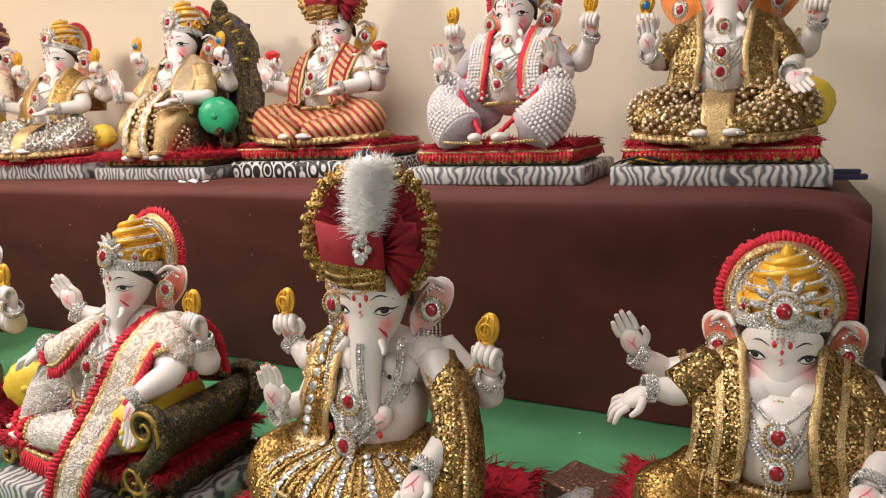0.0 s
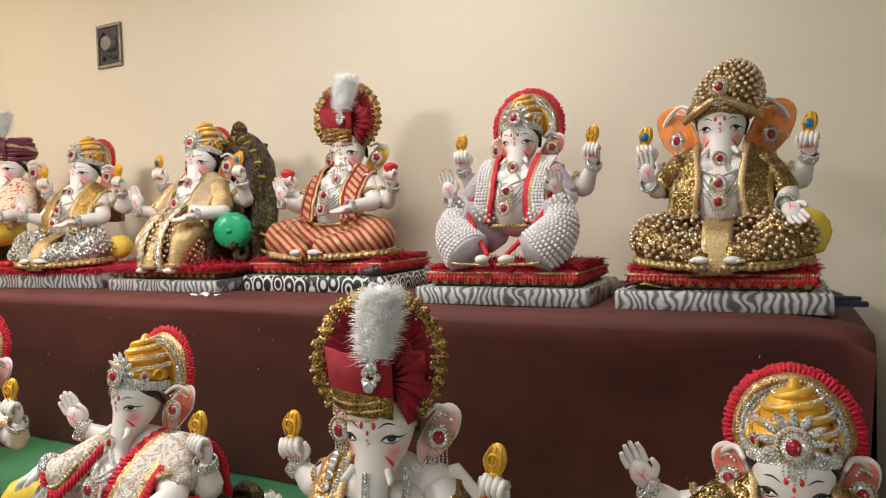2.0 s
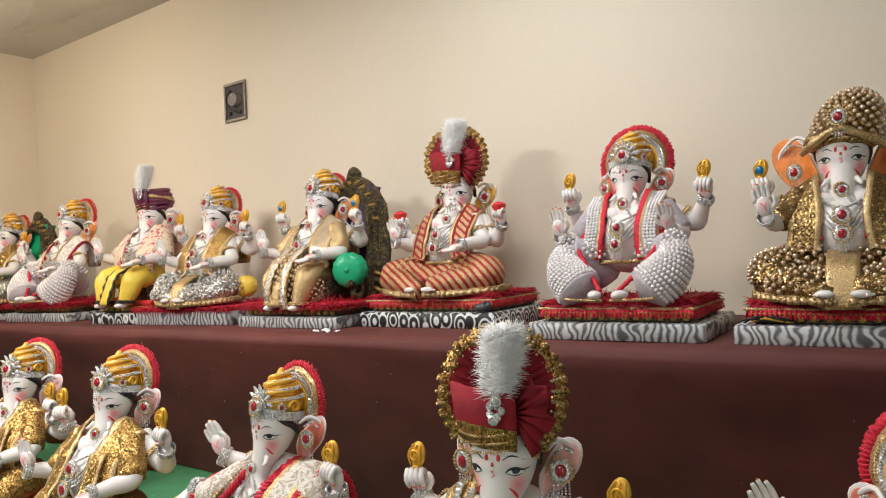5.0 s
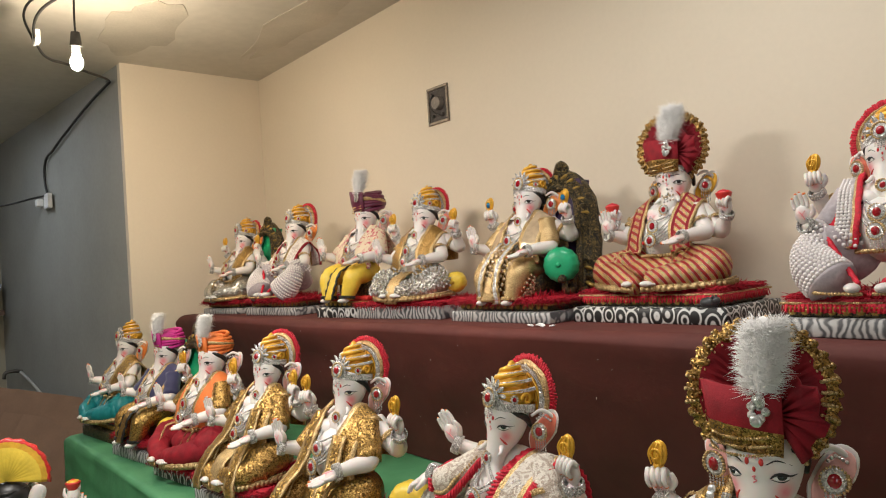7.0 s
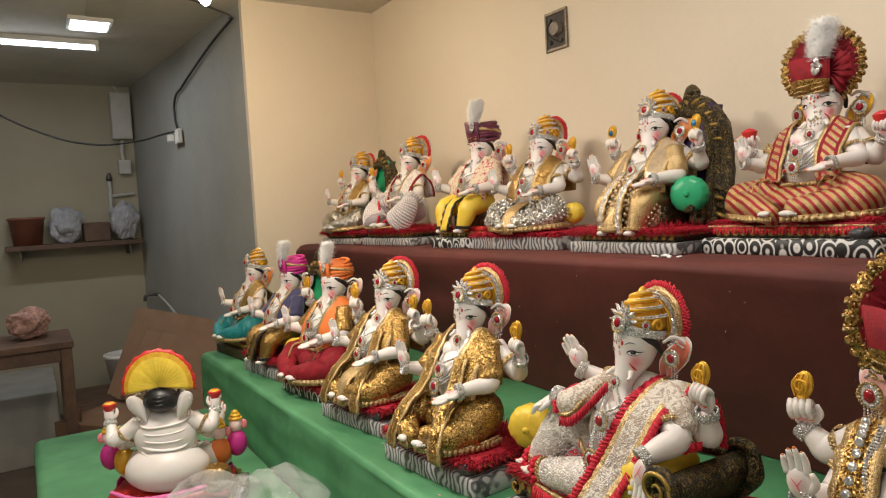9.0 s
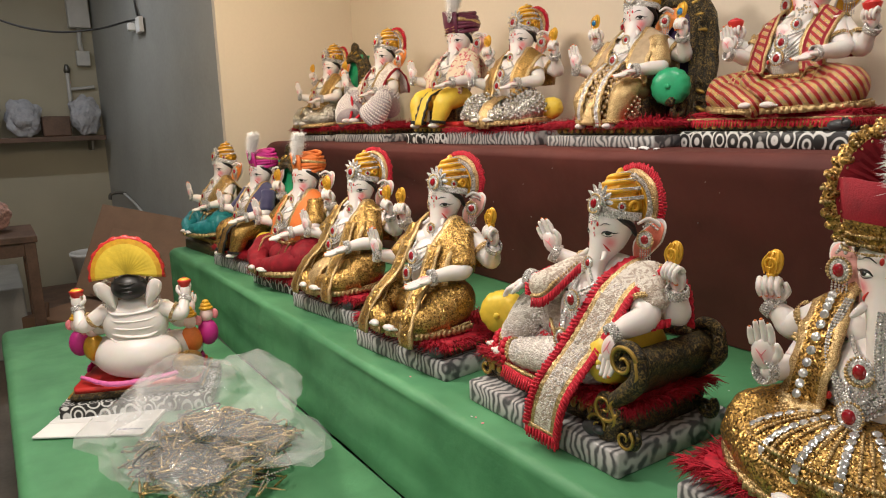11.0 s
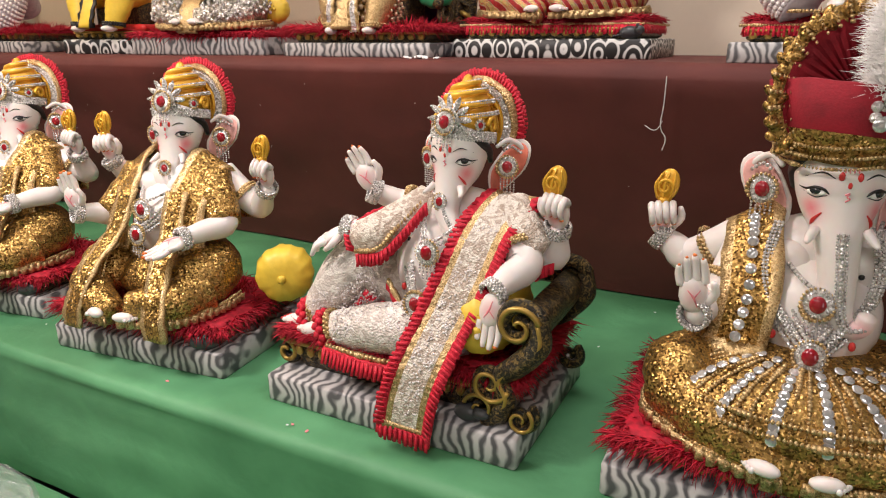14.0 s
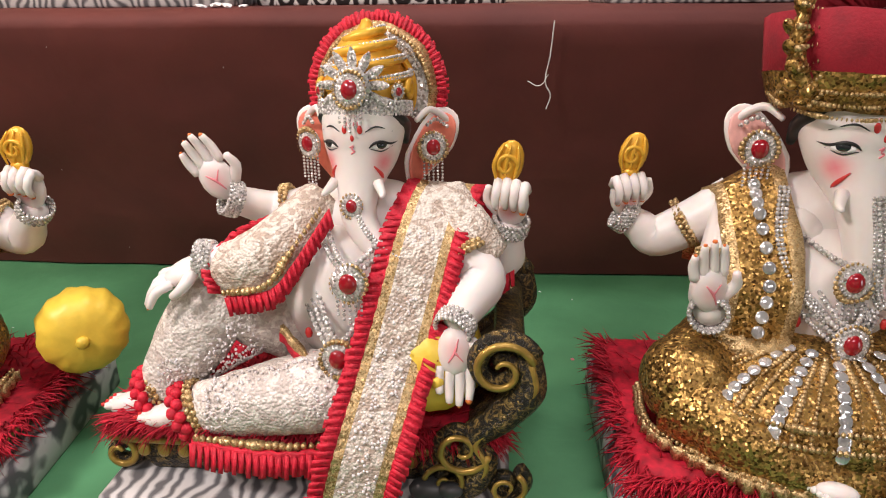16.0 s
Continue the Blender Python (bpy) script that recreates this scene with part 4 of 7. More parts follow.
    for o in (-1, 1):
        F.tube([(o * 0.024, -0.050, -0.036), (o * 0.031, -0.060, -0.045), (o * 0.033, -0.068, -0.047)], [0.0062, 0.0045, 0.0022], face, 8, 8)
        F.tube([on(o * 0.021, -0.018, 0.0003)[0], on(o * 0.0265, -0.028, 0.0006)[0], on(o * 0.0250, -0.040, 0.0004)[0]], [0.0008, 0.0026, 0.0008], "redp", 6, 10)
        # almond eye under a heavy lid
        c0, nn = on(o * 0.0290, 0.003, -0.0012)
        F.ball(c0, (0.0105, 0.0030, 0.0040), "feather", facing(nn), (14, 9))
        F.ball(c0 + nn * 0.0012 + V(0, 0, 0.0010), (0.0066, 0.0028, 0.0040), "eye", facing(nn), (14, 9))
        F.tube([on(o * x, z, 0.0007)[0] for x, z in ((0.0170, 0.0025), (0.0220, 0.0070), (0.0290, 0.0082), (0.0365, 0.0050), (0.0415, 0.0058))], [0.0006, 0.0016, 0.0019, 0.0013, 0.0004], "black", 6, 16)
        F.tube([on(o * x, z, 0.0004)[0] for x, z in ((0.0185, 0.0010), (0.0290, -0.0022), (0.0380, 0.0020))], [0.0004, 0.0007, 0.0004], "black", 6, 10)
        F.tube([on(o * x, z, 0.0004)[0] for x, z in ((0.0140, 0.0195), (0.0250, 0.0245), (0.0385, 0.0175))], [0.0005, 0.0011, 0.0004], "black", 6, 12)
        F.spray(on(o * 0.030, -0.015)[0], 0.0125, 0.85)
        F.spray(on(o * 0.020, 0.012)[0], 0.0080, 0.16)
        # ear: a cupped fan set back beside the cheek, painted inside
        e = ear_size
        fill = 1.14 if ear == "orange" else 1.02
        inner = {"pink": "earpink", "orange": "orangep", "red": "earred", "gold": "yellow", "pale": "blush"}[ear]
        keep2 = F.M.copy()
        F.M = F.M @ np.array(pose(o * 0.044, 0.012, -0.018, 0, 0, o * 30))

        def cup(w, k):
            w = w.copy()
            q = (w[:, 0] * o) / (0.07 * e)
            w[:, 1] += 0.020 * e * np.sin(np.clip(q, 0, 1) * 3.0) * k - 0.006 * np.clip(q, 0, 1)
            w[:, 2] += 0.022 * e * np.clip(q, 0, 1)
            low = np.clip(-w[:, 2] / (0.06 * e), 0, 1)
            w[:, 0] *= 1 - 0.55 * low
            w[:, 0] += o * 0.012 * e * np.clip(w[:, 2] / (0.05 * e), 0, 1)
            return w
        F.ball((o * 0.032 * e, 0, -0.006), (0.037 * e, 0.0075, 0.058 * e), face, (0, o * 14, 0), (20, 14), lambda w: cup(w, 1.0))
        F.ball((o * 0.032 * e, -0.0058, -0.006), (0.031 * e * fill, 0.0040, 0.050 * e * fill), inner, (0, o * 14, 0), (20, 14), lambda w: cup(w, 1.0))
        F.tube([(o * 0.008, -0.010, 0.050 * e), (o * 0.036 * e, 0.0, 0.062 * e), (o * 0.068 * e, 0.004, 0.038 * e), (o * 0.066 * e, 0.0, 0.004)], [0.003, 0.0042, 0.0042, 0.003], face, 8, 16)
        if ear_jewel:
            jewel(F, (o * 0.032 * e, -0.016, 0.010), 0.0165, drop=0.042, nrm=(o * -0.2, -1, 0))
            F.beads([(o * 0.020, -0.014, 0.044 * e), (o * 0.040 * e, -0.010, 0.050 * e), (o * 0.058 * e, -0.006, 0.038 * e)], 0.0026, "crystal", 1.7)
        F.M = keep2
        if hair:
            F.tube([(o * 0.0385, -0.032, 0.036), (o * 0.0435, -0.018, 0.028), (o * 0.0440, 0.002, 0.016), (o * 0.040, 0.018, -0.004)], [0.003, 0.0070, 0.0075, 0.004], "black", 10, 18)
    # mark on the brow
    for x, z, r in ((0, 0.013, 0.0022), (-0.0085, 0.022, 0.0030), (0.0085, 0.022, 0.0030)):
        q, nn = on(x, z)
        F.ball(q, (r, 0.0014, r * 1.6), "redp", facing(nn), (8, 5))
    F.tube([on(x, z, 0.0002)[0] for x, z in ((-0.003, 0.003), (0.001, 0.005), (-0.001, 0.001), (0.002, -0.001), (-0.002, -0.004))], [0.0009] * 3, "pink", 6, 14)
    for x in (-0.006, -0.002, 0.002, 0.006):
        F.tube([on(x, 0.026, 0.0002)[0], on(x, 0.030, 0.0002)[0]], [0.0007, 0.0007], "pink", 6, 4)
    F.M = keep
    return np.array(pose(*c, pitch, 0, yaw) @ Matrix.Scale(s, 4))


def mukut(F, H, arch=True, big=1.0, fringe="fringe"):
    """The tiered gold crown, its jewelled front plate and the arch behind it."""
    keep = F.M.copy()
    F.M = F.M @ H
    F.ring((0, 0.000, 0.037), (0, 0.16, 1), 0.0500, 0.016, "crystal", 0.0027, 5)
    F.ball((0, 0.006, 0.058), (0.049, 0.047, 0.032), "yellow", res=(20, 14))
    F.ball((0.001, 0.008, 0.080), (0.038, 0.036, 0.042), "yellow", res=(20, 14))
    # ridged bars sweeping round the cap, each edged with stones
    for z, r in ((0.066, 0.0475), (0.084, 0.0415), (0.101, 0.0320), (0.114, 0.0210)):
        arc = [(r * math.cos(a), 0.008 - r * 0.95 * math.sin(a), z + 0.006 * math.cos(a)) for a in np.linspace(-0.5, math.pi + 0.5, 13)]
        F.tube(arc, [0.004, 0.0068, 0.004], "yellow", 10, 30)
        F.beads([(x * 1.07, (y - 0.008) * 1.07 + 0.008, q + 0.004) for x, y, q in arc], 0.0023, "crystal", 1.6)
        F.beads([(x * 1.09, (y - 0.008) * 1.09 + 0.008, q + 0.0005) for x, y, q in arc], 0.0019, "crystal", 1.7)
    F.tube([(0.002, 0.008, 0.114), (0.002, 0.010, 0.130)], [0.013, 0.005], "yellow", 10, 8)
    for o in (-1, 1):
        jewel(F, (o * 0.043, -0.024, 0.058), 0.0085, "ruby", (o * 0.8, -0.6, 0))
        F.scroll((o * 0.050, 0.002, 0.056), V(0, -1, 0), V(0, 0, 1), 0.013, 1.3, 0.004, "yellow")
    # leafy front plate
    F.ball((0, -0.047, 0.064), (0.021, 0.005, 0.024), "crystal", (12, 0, 0), (14, 9))
    for a in np.linspace(-0.5, math.pi + 0.5, 9):
        d = V(math.cos(a), 0.12, math.sin(a))
        F.ball(V(0, -0.046, 0.066) + d * 0.026, (0.0125, 0.003, 0.0052), "crystal", (0, -math.degrees(a), 0), (14, 9))
        F.beads([V(0, -0.050, 0.066) + d * 0.014, V(0, -0.049, 0.066) + d * 0.038], 0.0020, "crystal", 1.8)
    jewel(F, (0, -0.055, 0.063), 0.0180, "ruby", (0, -1, 0.2), drop=0.028)
    if arch:
        halo(F, (0, 0.050, 0.050), 0.026 * big, [(0.026 * big, "yellow", 0, 0.004), (0.010 * big, "crystal", 0, 0.008), (0.007 * big, "zari", 0, 0.005), (0.014 * big, fringe, 0.0022, 0)], -32, 212, 6, 72)
        for r in (0.034, 0.041, 0.048):
            F.tube([(r * big * math.cos(a), 0.042 - 0.004, 0.050 + r * 1.08 * big * math.sin(a)) for a in np.linspace(-0.2, 3.34, 11)], [0.0032] * 4, "yellow", 8, 30)
        for r in (0.0545, 0.0600):
            F.beads([(r * big * math.cos(a), 0.040, 0.050 + r * 1.08 * big * math.sin(a)) for a in np.linspace(-0.4, 3.54, 15)], 0.0024, "crystal", 1.7)
        F.beads([(0.0660 * big * math.cos(a), 0.041, 0.050 + 0.0660 * 1.08 * big * math.sin(a)) for a in np.linspace(-0.4, 3.54, 15)], 0.0028, "zari", 1.6)
    F.M = keep


def turban(F, H, cloth="redc", ruffle="sequin", feather=True, s=1.0, fan=True):
    """A wrapped turban with a pleated fan, gold ruffle, band, brooch and plume."""
    keep = F.M.copy()
    F.M = F.M @ H @ np.array(Matrix.Scale(s, 4))
    F.ball((0, 0.008, 0.068), (0.058, 0.055, 0.046), cloth, res=(20, 14))
    if fan:
        halo(F, (0.0, -0.008, 0.094), 0.008, [(0.064, cloth, 0.0080, 0.004), (0.012, ruffle, 0.002, 0.006)], -62, 215, 4, 64, 0.006, 14)
        keep2 = F.M.copy()
        F.M = F.M @ np.array(pose(0.0, -0.008, 0.094, -4, 0, 14))
        for i in range(56):
            a = radians(-64 + 282 * i / 55)
            rr = 0.0765 + (0.004 if i % 2 else -0.003)
            F.ball((rr * math.cos(a), -0.007 + 0.004 * (i % 3), rr * 1.08 * math.sin(a)), (0.0100, 0.0065, 0.0056), ruffle, (F.rnd.uniform(-25, 25), -math.degrees(a) + (34 if i % 2 else -34), 0), (14, 9))
            if i % 2:
                F.beads([(q * math.cos(a), -0.014, q * 1.08 * math.sin(a)) for q in (0.068, 0.076, 0.086)], 0.0020, "zari", 1.8)
        F.M = keep2
        halo(F, (0.024, -0.040, 0.076), 0.006, [(0.046, cloth, 0.007, 0.0)], -60, 110, 0, 16, 0.006)
    else:
        for k in range(7):
            q, t = 0.042 + 0.010 * k, radians(18 - 6 * (k % 3))
            r = 0.060 * math.sqrt(max(0.1, 1 - ((q - 0.066) / 0.056) ** 2))
            F.tube([(r * math.cos(a), 0.008 + r * 0.96 * math.sin(a), q + 0.016 * math.sin(a + k) * math.sin(t) * 2) for a in np.linspace(0, 6.2832, 17)], [0.0075, 0.0095, 0.0075], cloth if k != 3 else "zari", 10, 50)
    # wrapped front panel and gold band
    rows = []
    for i in range(15):
        a = radians(-115 + 145 * i / 14)
        ca, sa = math.sin(a), -math.cos(a)
        lift = 0.016 * math.sin(i / 14 * math.pi)
        rows.append([((0.060 + k * 0.005) * ca, 0.004 + (0.056 + k * 0.005) * sa, z) for k, z in enumerate((0.030 + lift * 0.2, 0.044 + lift * 0.3, 0.058 + lift * 0.5, 0.104 + lift * 0.6))])
    F.sheet(rows, [ruffle, ruffle, cloth], 0.006)
    for q in range(3):
        F.beads([(0.066 * math.sin(a), 0.002 - 0.064 * math.cos(a), 0.062 - 0.010 * q - 0.014 * math.sin((a + 2) / 3.05 * math.pi)) for a in np.linspace(-1.9, 0.35, 9)], 0.0019, "zari", 1.8)
    if feather:
        r = F.rnd
        roots, dirs = [], []
        for _ in range(3600):
            t = r.random()
            w = 0.024 * (0.35 + 1.1 * math.sin(min(1, t * 1.05) * 2.2))
            a = r.uniform(0, 2 * math.pi)
            roots.append((0.014 + 0.010 * t + w * 0.5 * math.cos(a), -0.060 + 0.012 * t + w * 0.4 * math.sin(a), 0.095 + 0.088 * t))
            dirs.append((math.cos(a) * 0.8, math.sin(a) * 0.6, 0.9 - 0.2 * t))
        F.spikes(roots, dirs, 0.022, 0.0006, "feather", 0.9)
        F.tube([(0.013, -0.060, 0.085), (0.018, -0.054, 0.14), (0.022, -0.050, 0.19)], [0.008, 0.018, 0.008], "feather", 8, 12)
    for a in range(5):
        F.ball((0.014 + 0.0085 * math.cos(a * 1.257), -0.070, 0.085 + 0.0085 * math.sin(a * 1.257)), (0.0055, 0.004, 0.0055), "crystal", res=(8, 5))
    F.ball((0.012, -0.072, 0.074), (0.0075, 0.005, 0.0075), "mirror", res=(14, 9))
    F.ball((0.015, -0.073, 0.099), (0.0065, 0.004, 0.0065), "crystal", res=(8, 5))
    F.M = keep


def lotus(F, c, s=1.0, gem=None, lean=0, cup=False):
    """The small moulded emblem in a raised hand."""
    c = np.asarray(c, float)
    if cup:
        F.tube([c + V(0, 0, -0.030 * s), c + V(0, 0, -0.016 * s), c + V(0, 0, -0.008 * s)], [0.011 * s, 0.017 * s, 0.019 * s], "redp", 14, 8)
        F.ball(c + V(0, 0, -0.008 * s), (0.016 * s, 0.016 * s, 0.007 * s), "yellow" if cup == "gold" else "fringe", res=(14, 9))
        return
    F.ball(c + V(0.002 * s, 0, 0.003 * s), (0.0130 * s, 0.0065 * s, 0.0200 * s), "yellow", (0, lean + 12, 0))
    for k in range(3):
        F.tube([c + V((-0.008 + 0.007 * k) * s, -0.0055 * s, -0.012 * s), c + V((-0.010 + 0.010 * k) * s, -0.0068 * s, 0.004 * s), c + V((-0.002 + 0.006 * k) * s, -0.005 * s, 0.019 * s)], [0.0010 * s, 0.0022 * s, 0.0010 * s], "yellow", 6, 8)
    F.tube([c + V(0, 0, -0.012 * s), c + V(0, 0, -0.03 * s)], [0.008 * s, 0.006 * s], "yellow", 8, 6)
    F.scroll(c + V(0, -0.0065 * s, 0.002 * s), V(1, 0, 0), V(0, 0, 1), 0.0095 * s, 1.4, 0.0022 * s, "yellow")
    if gem:
        F.ball(c + V(0, -0.007 * s, 0), (0.008 * s, 0.004 * s, 0.008 * s), gem, res=(14, 9))


def arm(F, pts, kind, d, nrm, s=1.0, hold=None, r0=0.027, sleeve=None, thumb=1, bead=0.0025, gem=None, cup=False):
    """Shoulder, elbow, wrist; a bangle and a hand."""
    sh, el, wr = (np.asarray(p, float) for p in pts)
    F.tube([sh, sh + (el - sh) * 0.55 + V(0, 0, -0.004), el, el + (wr - el) * 0.5, wr], [r0, r0 * 0.98, r0 * 0.9, r0 * 0.76, 0.0145 * s], "skin", 14, 22)
    F.ring(wr + unit(wr - el) * 0.002, wr - el, 0.0168 * s, 0.017 * s, "crystal", bead, 5)
    band = sh + (el - sh) * 0.62
    if not sleeve:
        F.ring(band, el - sh, r0 * 0.99, 0.010, "zari", 0.003, 2)
    if sleeve:
        F.tube([sh + V(0, 0, 0.004), sh + (el - sh) * 0.5, sh + (el - sh) * 0.95], [r0 * 1.25, r0 * 1.28, r0 * 1.22], sleeve, 14, 12)
    F.hand(wr + unit(d) * 0.004, d, nrm, s, kind, thumb=thumb)
    if hold:
        lotus(F, wr + unit(d) * 0.052 * s + V(*hold), 1.15 * s, gem, cup=cup)


def torso(F, c=(0, 0, 0), belly="skin"):
    x, y, z = c
    F.ball((x, y - 0.030, z + 0.205), (0.073, 0.068, 0.076), belly, res=(28, 18))
    F.ball((x, y - 0.004, z + 0.270), (0.074, 0.050, 0.052), belly, res=(20, 14))
    for o in (-1, 1):
        F.ball((x + o * 0.036, y - 0.038, z + 0.268), (0.034, 0.024, 0.027), belly, res=(14, 9))
        F.ball((x + o * 0.040, y - 0.0625, z + 0.266), (0.0035, 0.003, 0.0035), "black", res=(6, 4))
        F.ball((x + o * 0.040, y - 0.095, z + 0.195), (0.004, 0.003, 0.006), "redp", res=(6, 4))
        F.ball((x + o * 0.070, y, z + 0.282), (0.031, 0.030, 0.028), belly, res=(14, 9))


def necklace(F, c, drop, w=0.055, gem="ruby", rows=2, bead=0.0030, front=-0.075):
    x, y, z = c
    for k in range(rows):
        o = 0.007 * k
        F.beads([(x - w - o, y + 0.012, z), (x - w * 0.75 - o, y + front * 0.55, z - drop * 0.5 - o), (x, y + front - 0.016, z - drop - o), (x + w * 0.75 + o, y + front * 0.55, z - drop * 0.5 - o), (x + w + o, y + 0.012, z)], bead, "crystal", 1.6)
    jewel(F, (x, y + front - 0.022, z - drop - 0.014), 0.0175, gem, (0, -1, 0.1), drop=0.026)


def studs(F, c, radii, mat, r, n, lo=0.05):
    """Beads set all over the upper part of a rounded form."""
    for i in range(n):
        a, zz = i * 2.39996, 1 - (1 - lo) * (i + 0.5) / n
        q = math.sqrt(max(0, 1 - zz * zz))
        if math.sin(a) * q < 0.55:
            F.ball(V(*c) + V(q * math.cos(a), q * math.sin(a), zz) * V(*radii) * 1.03, r, mat, res=(6, 4))


def crossed_legs(F, mat="sequin", trim="zari", z=0.13, spread=0.155, mirrors=False, pearls=None):
    k0 = spread / 0.155
    lap = ((0, -0.035, z - 0.006), (0.165, 0.100, 0.062)) if mirrors else ((0, -0.020, z - 0.014), (0.125 * k0, 0.085, 0.052))
    F.ball(*lap, mat, res=(52, 32))
    for o in (-1, 1):
        knee = V(o * (spread - 0.028), -0.062, z - 0.002)
        F.ball(knee, (0.054, 0.056, 0.050), mat, res=(52, 32))
        F.tube([(o * 0.05, 0.02, z + 0.000), (o * 0.095, -0.030, z + 0.006), knee], [0.050, 0.054, 0.048], mat, 34, 40)
        F.tube([knee + V(o * 0.012, -0.012, -0.010), (o * 0.088, -0.124, z - 0.024), (o * 0.020, -0.150, z - 0.040 + 0.010 * o)], [0.044, 0.036, 0.024], mat, 34, 48)
        if not mirrors and not pearls:
            for w in range(5):
                F.beads([V(o * (0.066 + 0.017 * w) * k0, -0.010 - 0.004 * w, z + 0.046 - 0.002 * w * w), V(o * (0.070 + 0.019 * w) * k0, -0.075 - 0.005 * (4 - w), z + 0.046 - 0.003 * w * w), V(o * (0.066 + 0.020 * w) * k0, -0.130 + 0.008 * w, z + 0.006 - 0.003 * w)], 0.0026, trim, 1.7)
        F.beads([(o * (spread + 0.018), -0.02, z - 0.034), (o * (spread + 0.014), -0.090, z - 0.040), (o * 0.095, -0.152, z - 0.046), (o * 0.02, -0.172, z - 0.050)], 0.0034, trim, 1.5)
        F.sash([(o * (spread + 0.018), -0.01, z - 0.044), (o * (spread + 0.014), -0.092, z - 0.048), (o * 0.095, -0.154, z - 0.054), (o * 0.01, -0.174, z - 0.056)], V(0, 0, 1), [0.014], [trim], 60, 0.003, 0.0040)
        F.ball((o * -0.030, -0.176, z - 0.040), (0.018, 0.010, 0.008), "skin", (0, 0, o * -15), (14, 9))
        for k in range(4):
            F.ball((o * (-0.041 - 0.003 * k), -0.182 + 0.005 * k, z - 0.042), 0.0038, "skin", res=(6, 4))
        if mirrors:
            for i in range(7):
                a = radians(-90 + o * (9 + 20 * i))
                for j in range(11):
                    p = radians(22 + 6.8 * j)
                    q = V(math.cos(a) * math.sin(p), math.sin(a) * math.sin(p), math.cos(p))
                    nq = unit(q / V(0.186, 0.128, 0.073))
                    F.ball(V(0, -0.050, z - 0.012) + q * V(0.170, 0.118, 0.065), (0.0060, 0.0066, 0.0016), "mirror", tuple(math.degrees(w) for w in Vector(nq.tolist()).to_track_quat("Z", "Y").to_euler()), (14, 9))
        if pearls:
            studs(F, knee, (0.057, 0.057, 0.053), pearls, 0.0052, 110, -0.4)
            studs(F, (o * 0.075, -0.035, z + 0.004), (0.075, 0.062, 0.060), pearls, 0.0052, 120, -0.2)
            studs(F, (o * 0.075, -0.128, z - 0.024), (0.066, 0.038, 0.036), pearls, 0.0050, 80, -0.4)
    if mirrors:
        F.ball((0, -0.050, z - 0.012), (0.168, 0.116, 0.063), mat, res=(52, 32))
        for i in range(-7, 8):
            a = radians(-90 + 20 * i - 1)
            for w in (-0.05, 0.05):
                F.beads([V(0, -0.050, z - 0.012) + V(math.cos(a + w) * math.sin(p), math.sin(a + w) * math.sin(p), math.cos(p)) * V(0.170, 0.118, 0.065) for p in (0.45, 0.8, 1.15, 1.5)], 0.0024, "zari", 1.8)
        for p in (1.25, 1.48):
            F.beads([V(0, -0.050, z - 0.012) + V(math.cos(a) * math.sin(p), math.sin(a) * math.sin(p), math.cos(p)) * V(0.172, 0.120, 0.066) for a in np.linspace(-3.3, 0.15, 21)], 0.0036, "zari", 1.5)
    if pearls:
        studs(F, lap[0], lap[1], pearls, 0.0050, 150, -0.3)


def hanging_legs(F, mat, trim, z=0.13, pearls=None):
    """Sitting on a block with the feet down in front, the cloth falling between them."""
    F.prism(rounded(0.17, 0.12, 0.012), [(0.045, 0), (z - 0.012, 0), (z - 0.004, -0.008)], "bronze")
    F.ball((0, -0.02, z + 0.012), (0.095, 0.075, 0.042), mat, res=(20, 14))
    for o in (-1, 1):
        F.tube([(o * 0.045, 0.0, z + 0.014), (o * 0.065, -0.070, z + 0.016), (o * 0.072, -0.108, z + 0.002), (o * 0.064, -0.122, z - 0.040), (o * 0.056, -0.132, 0.062)], [0.044, 0.042, 0.037, 0.031, 0.024], mat, 16, 28, wob=0.03)
        F.ring((o * 0.056, -0.132, 0.064), (0, -0.1, -1), 0.026, 0.010, trim, 0.0038, 2)
        F.ball((o * 0.056, -0.150, 0.053), (0.013, 0.024, 0.009), "skin", (0, 0, o * -10))
        if pearls:
            studs(F, (o * 0.066, -0.095, z - 0.015), (0.041, 0.044, 0.058), pearls, 0.0050, 130, -0.9)
    F.sash([(0, -0.075, z + 0.050), (-0.006, -0.128, z + 0.020), (-0.012, -0.150, z - 0.030), (-0.022, -0.160, 0.056)], V(1, 0, 0), [0.008, 0.036, 0.008], [trim, mat, trim], 18, 0.005, 0.004)
    F.sash([(-0.085, -0.050, z + 0.020), (-0.112, -0.085, z - 0.020), (-0.120, -0.110, 0.050)], V(0.7, -0.5, 0), [0.008, 0.034, 0.008], [trim, mat, trim], 14, 0.005, 0.004)


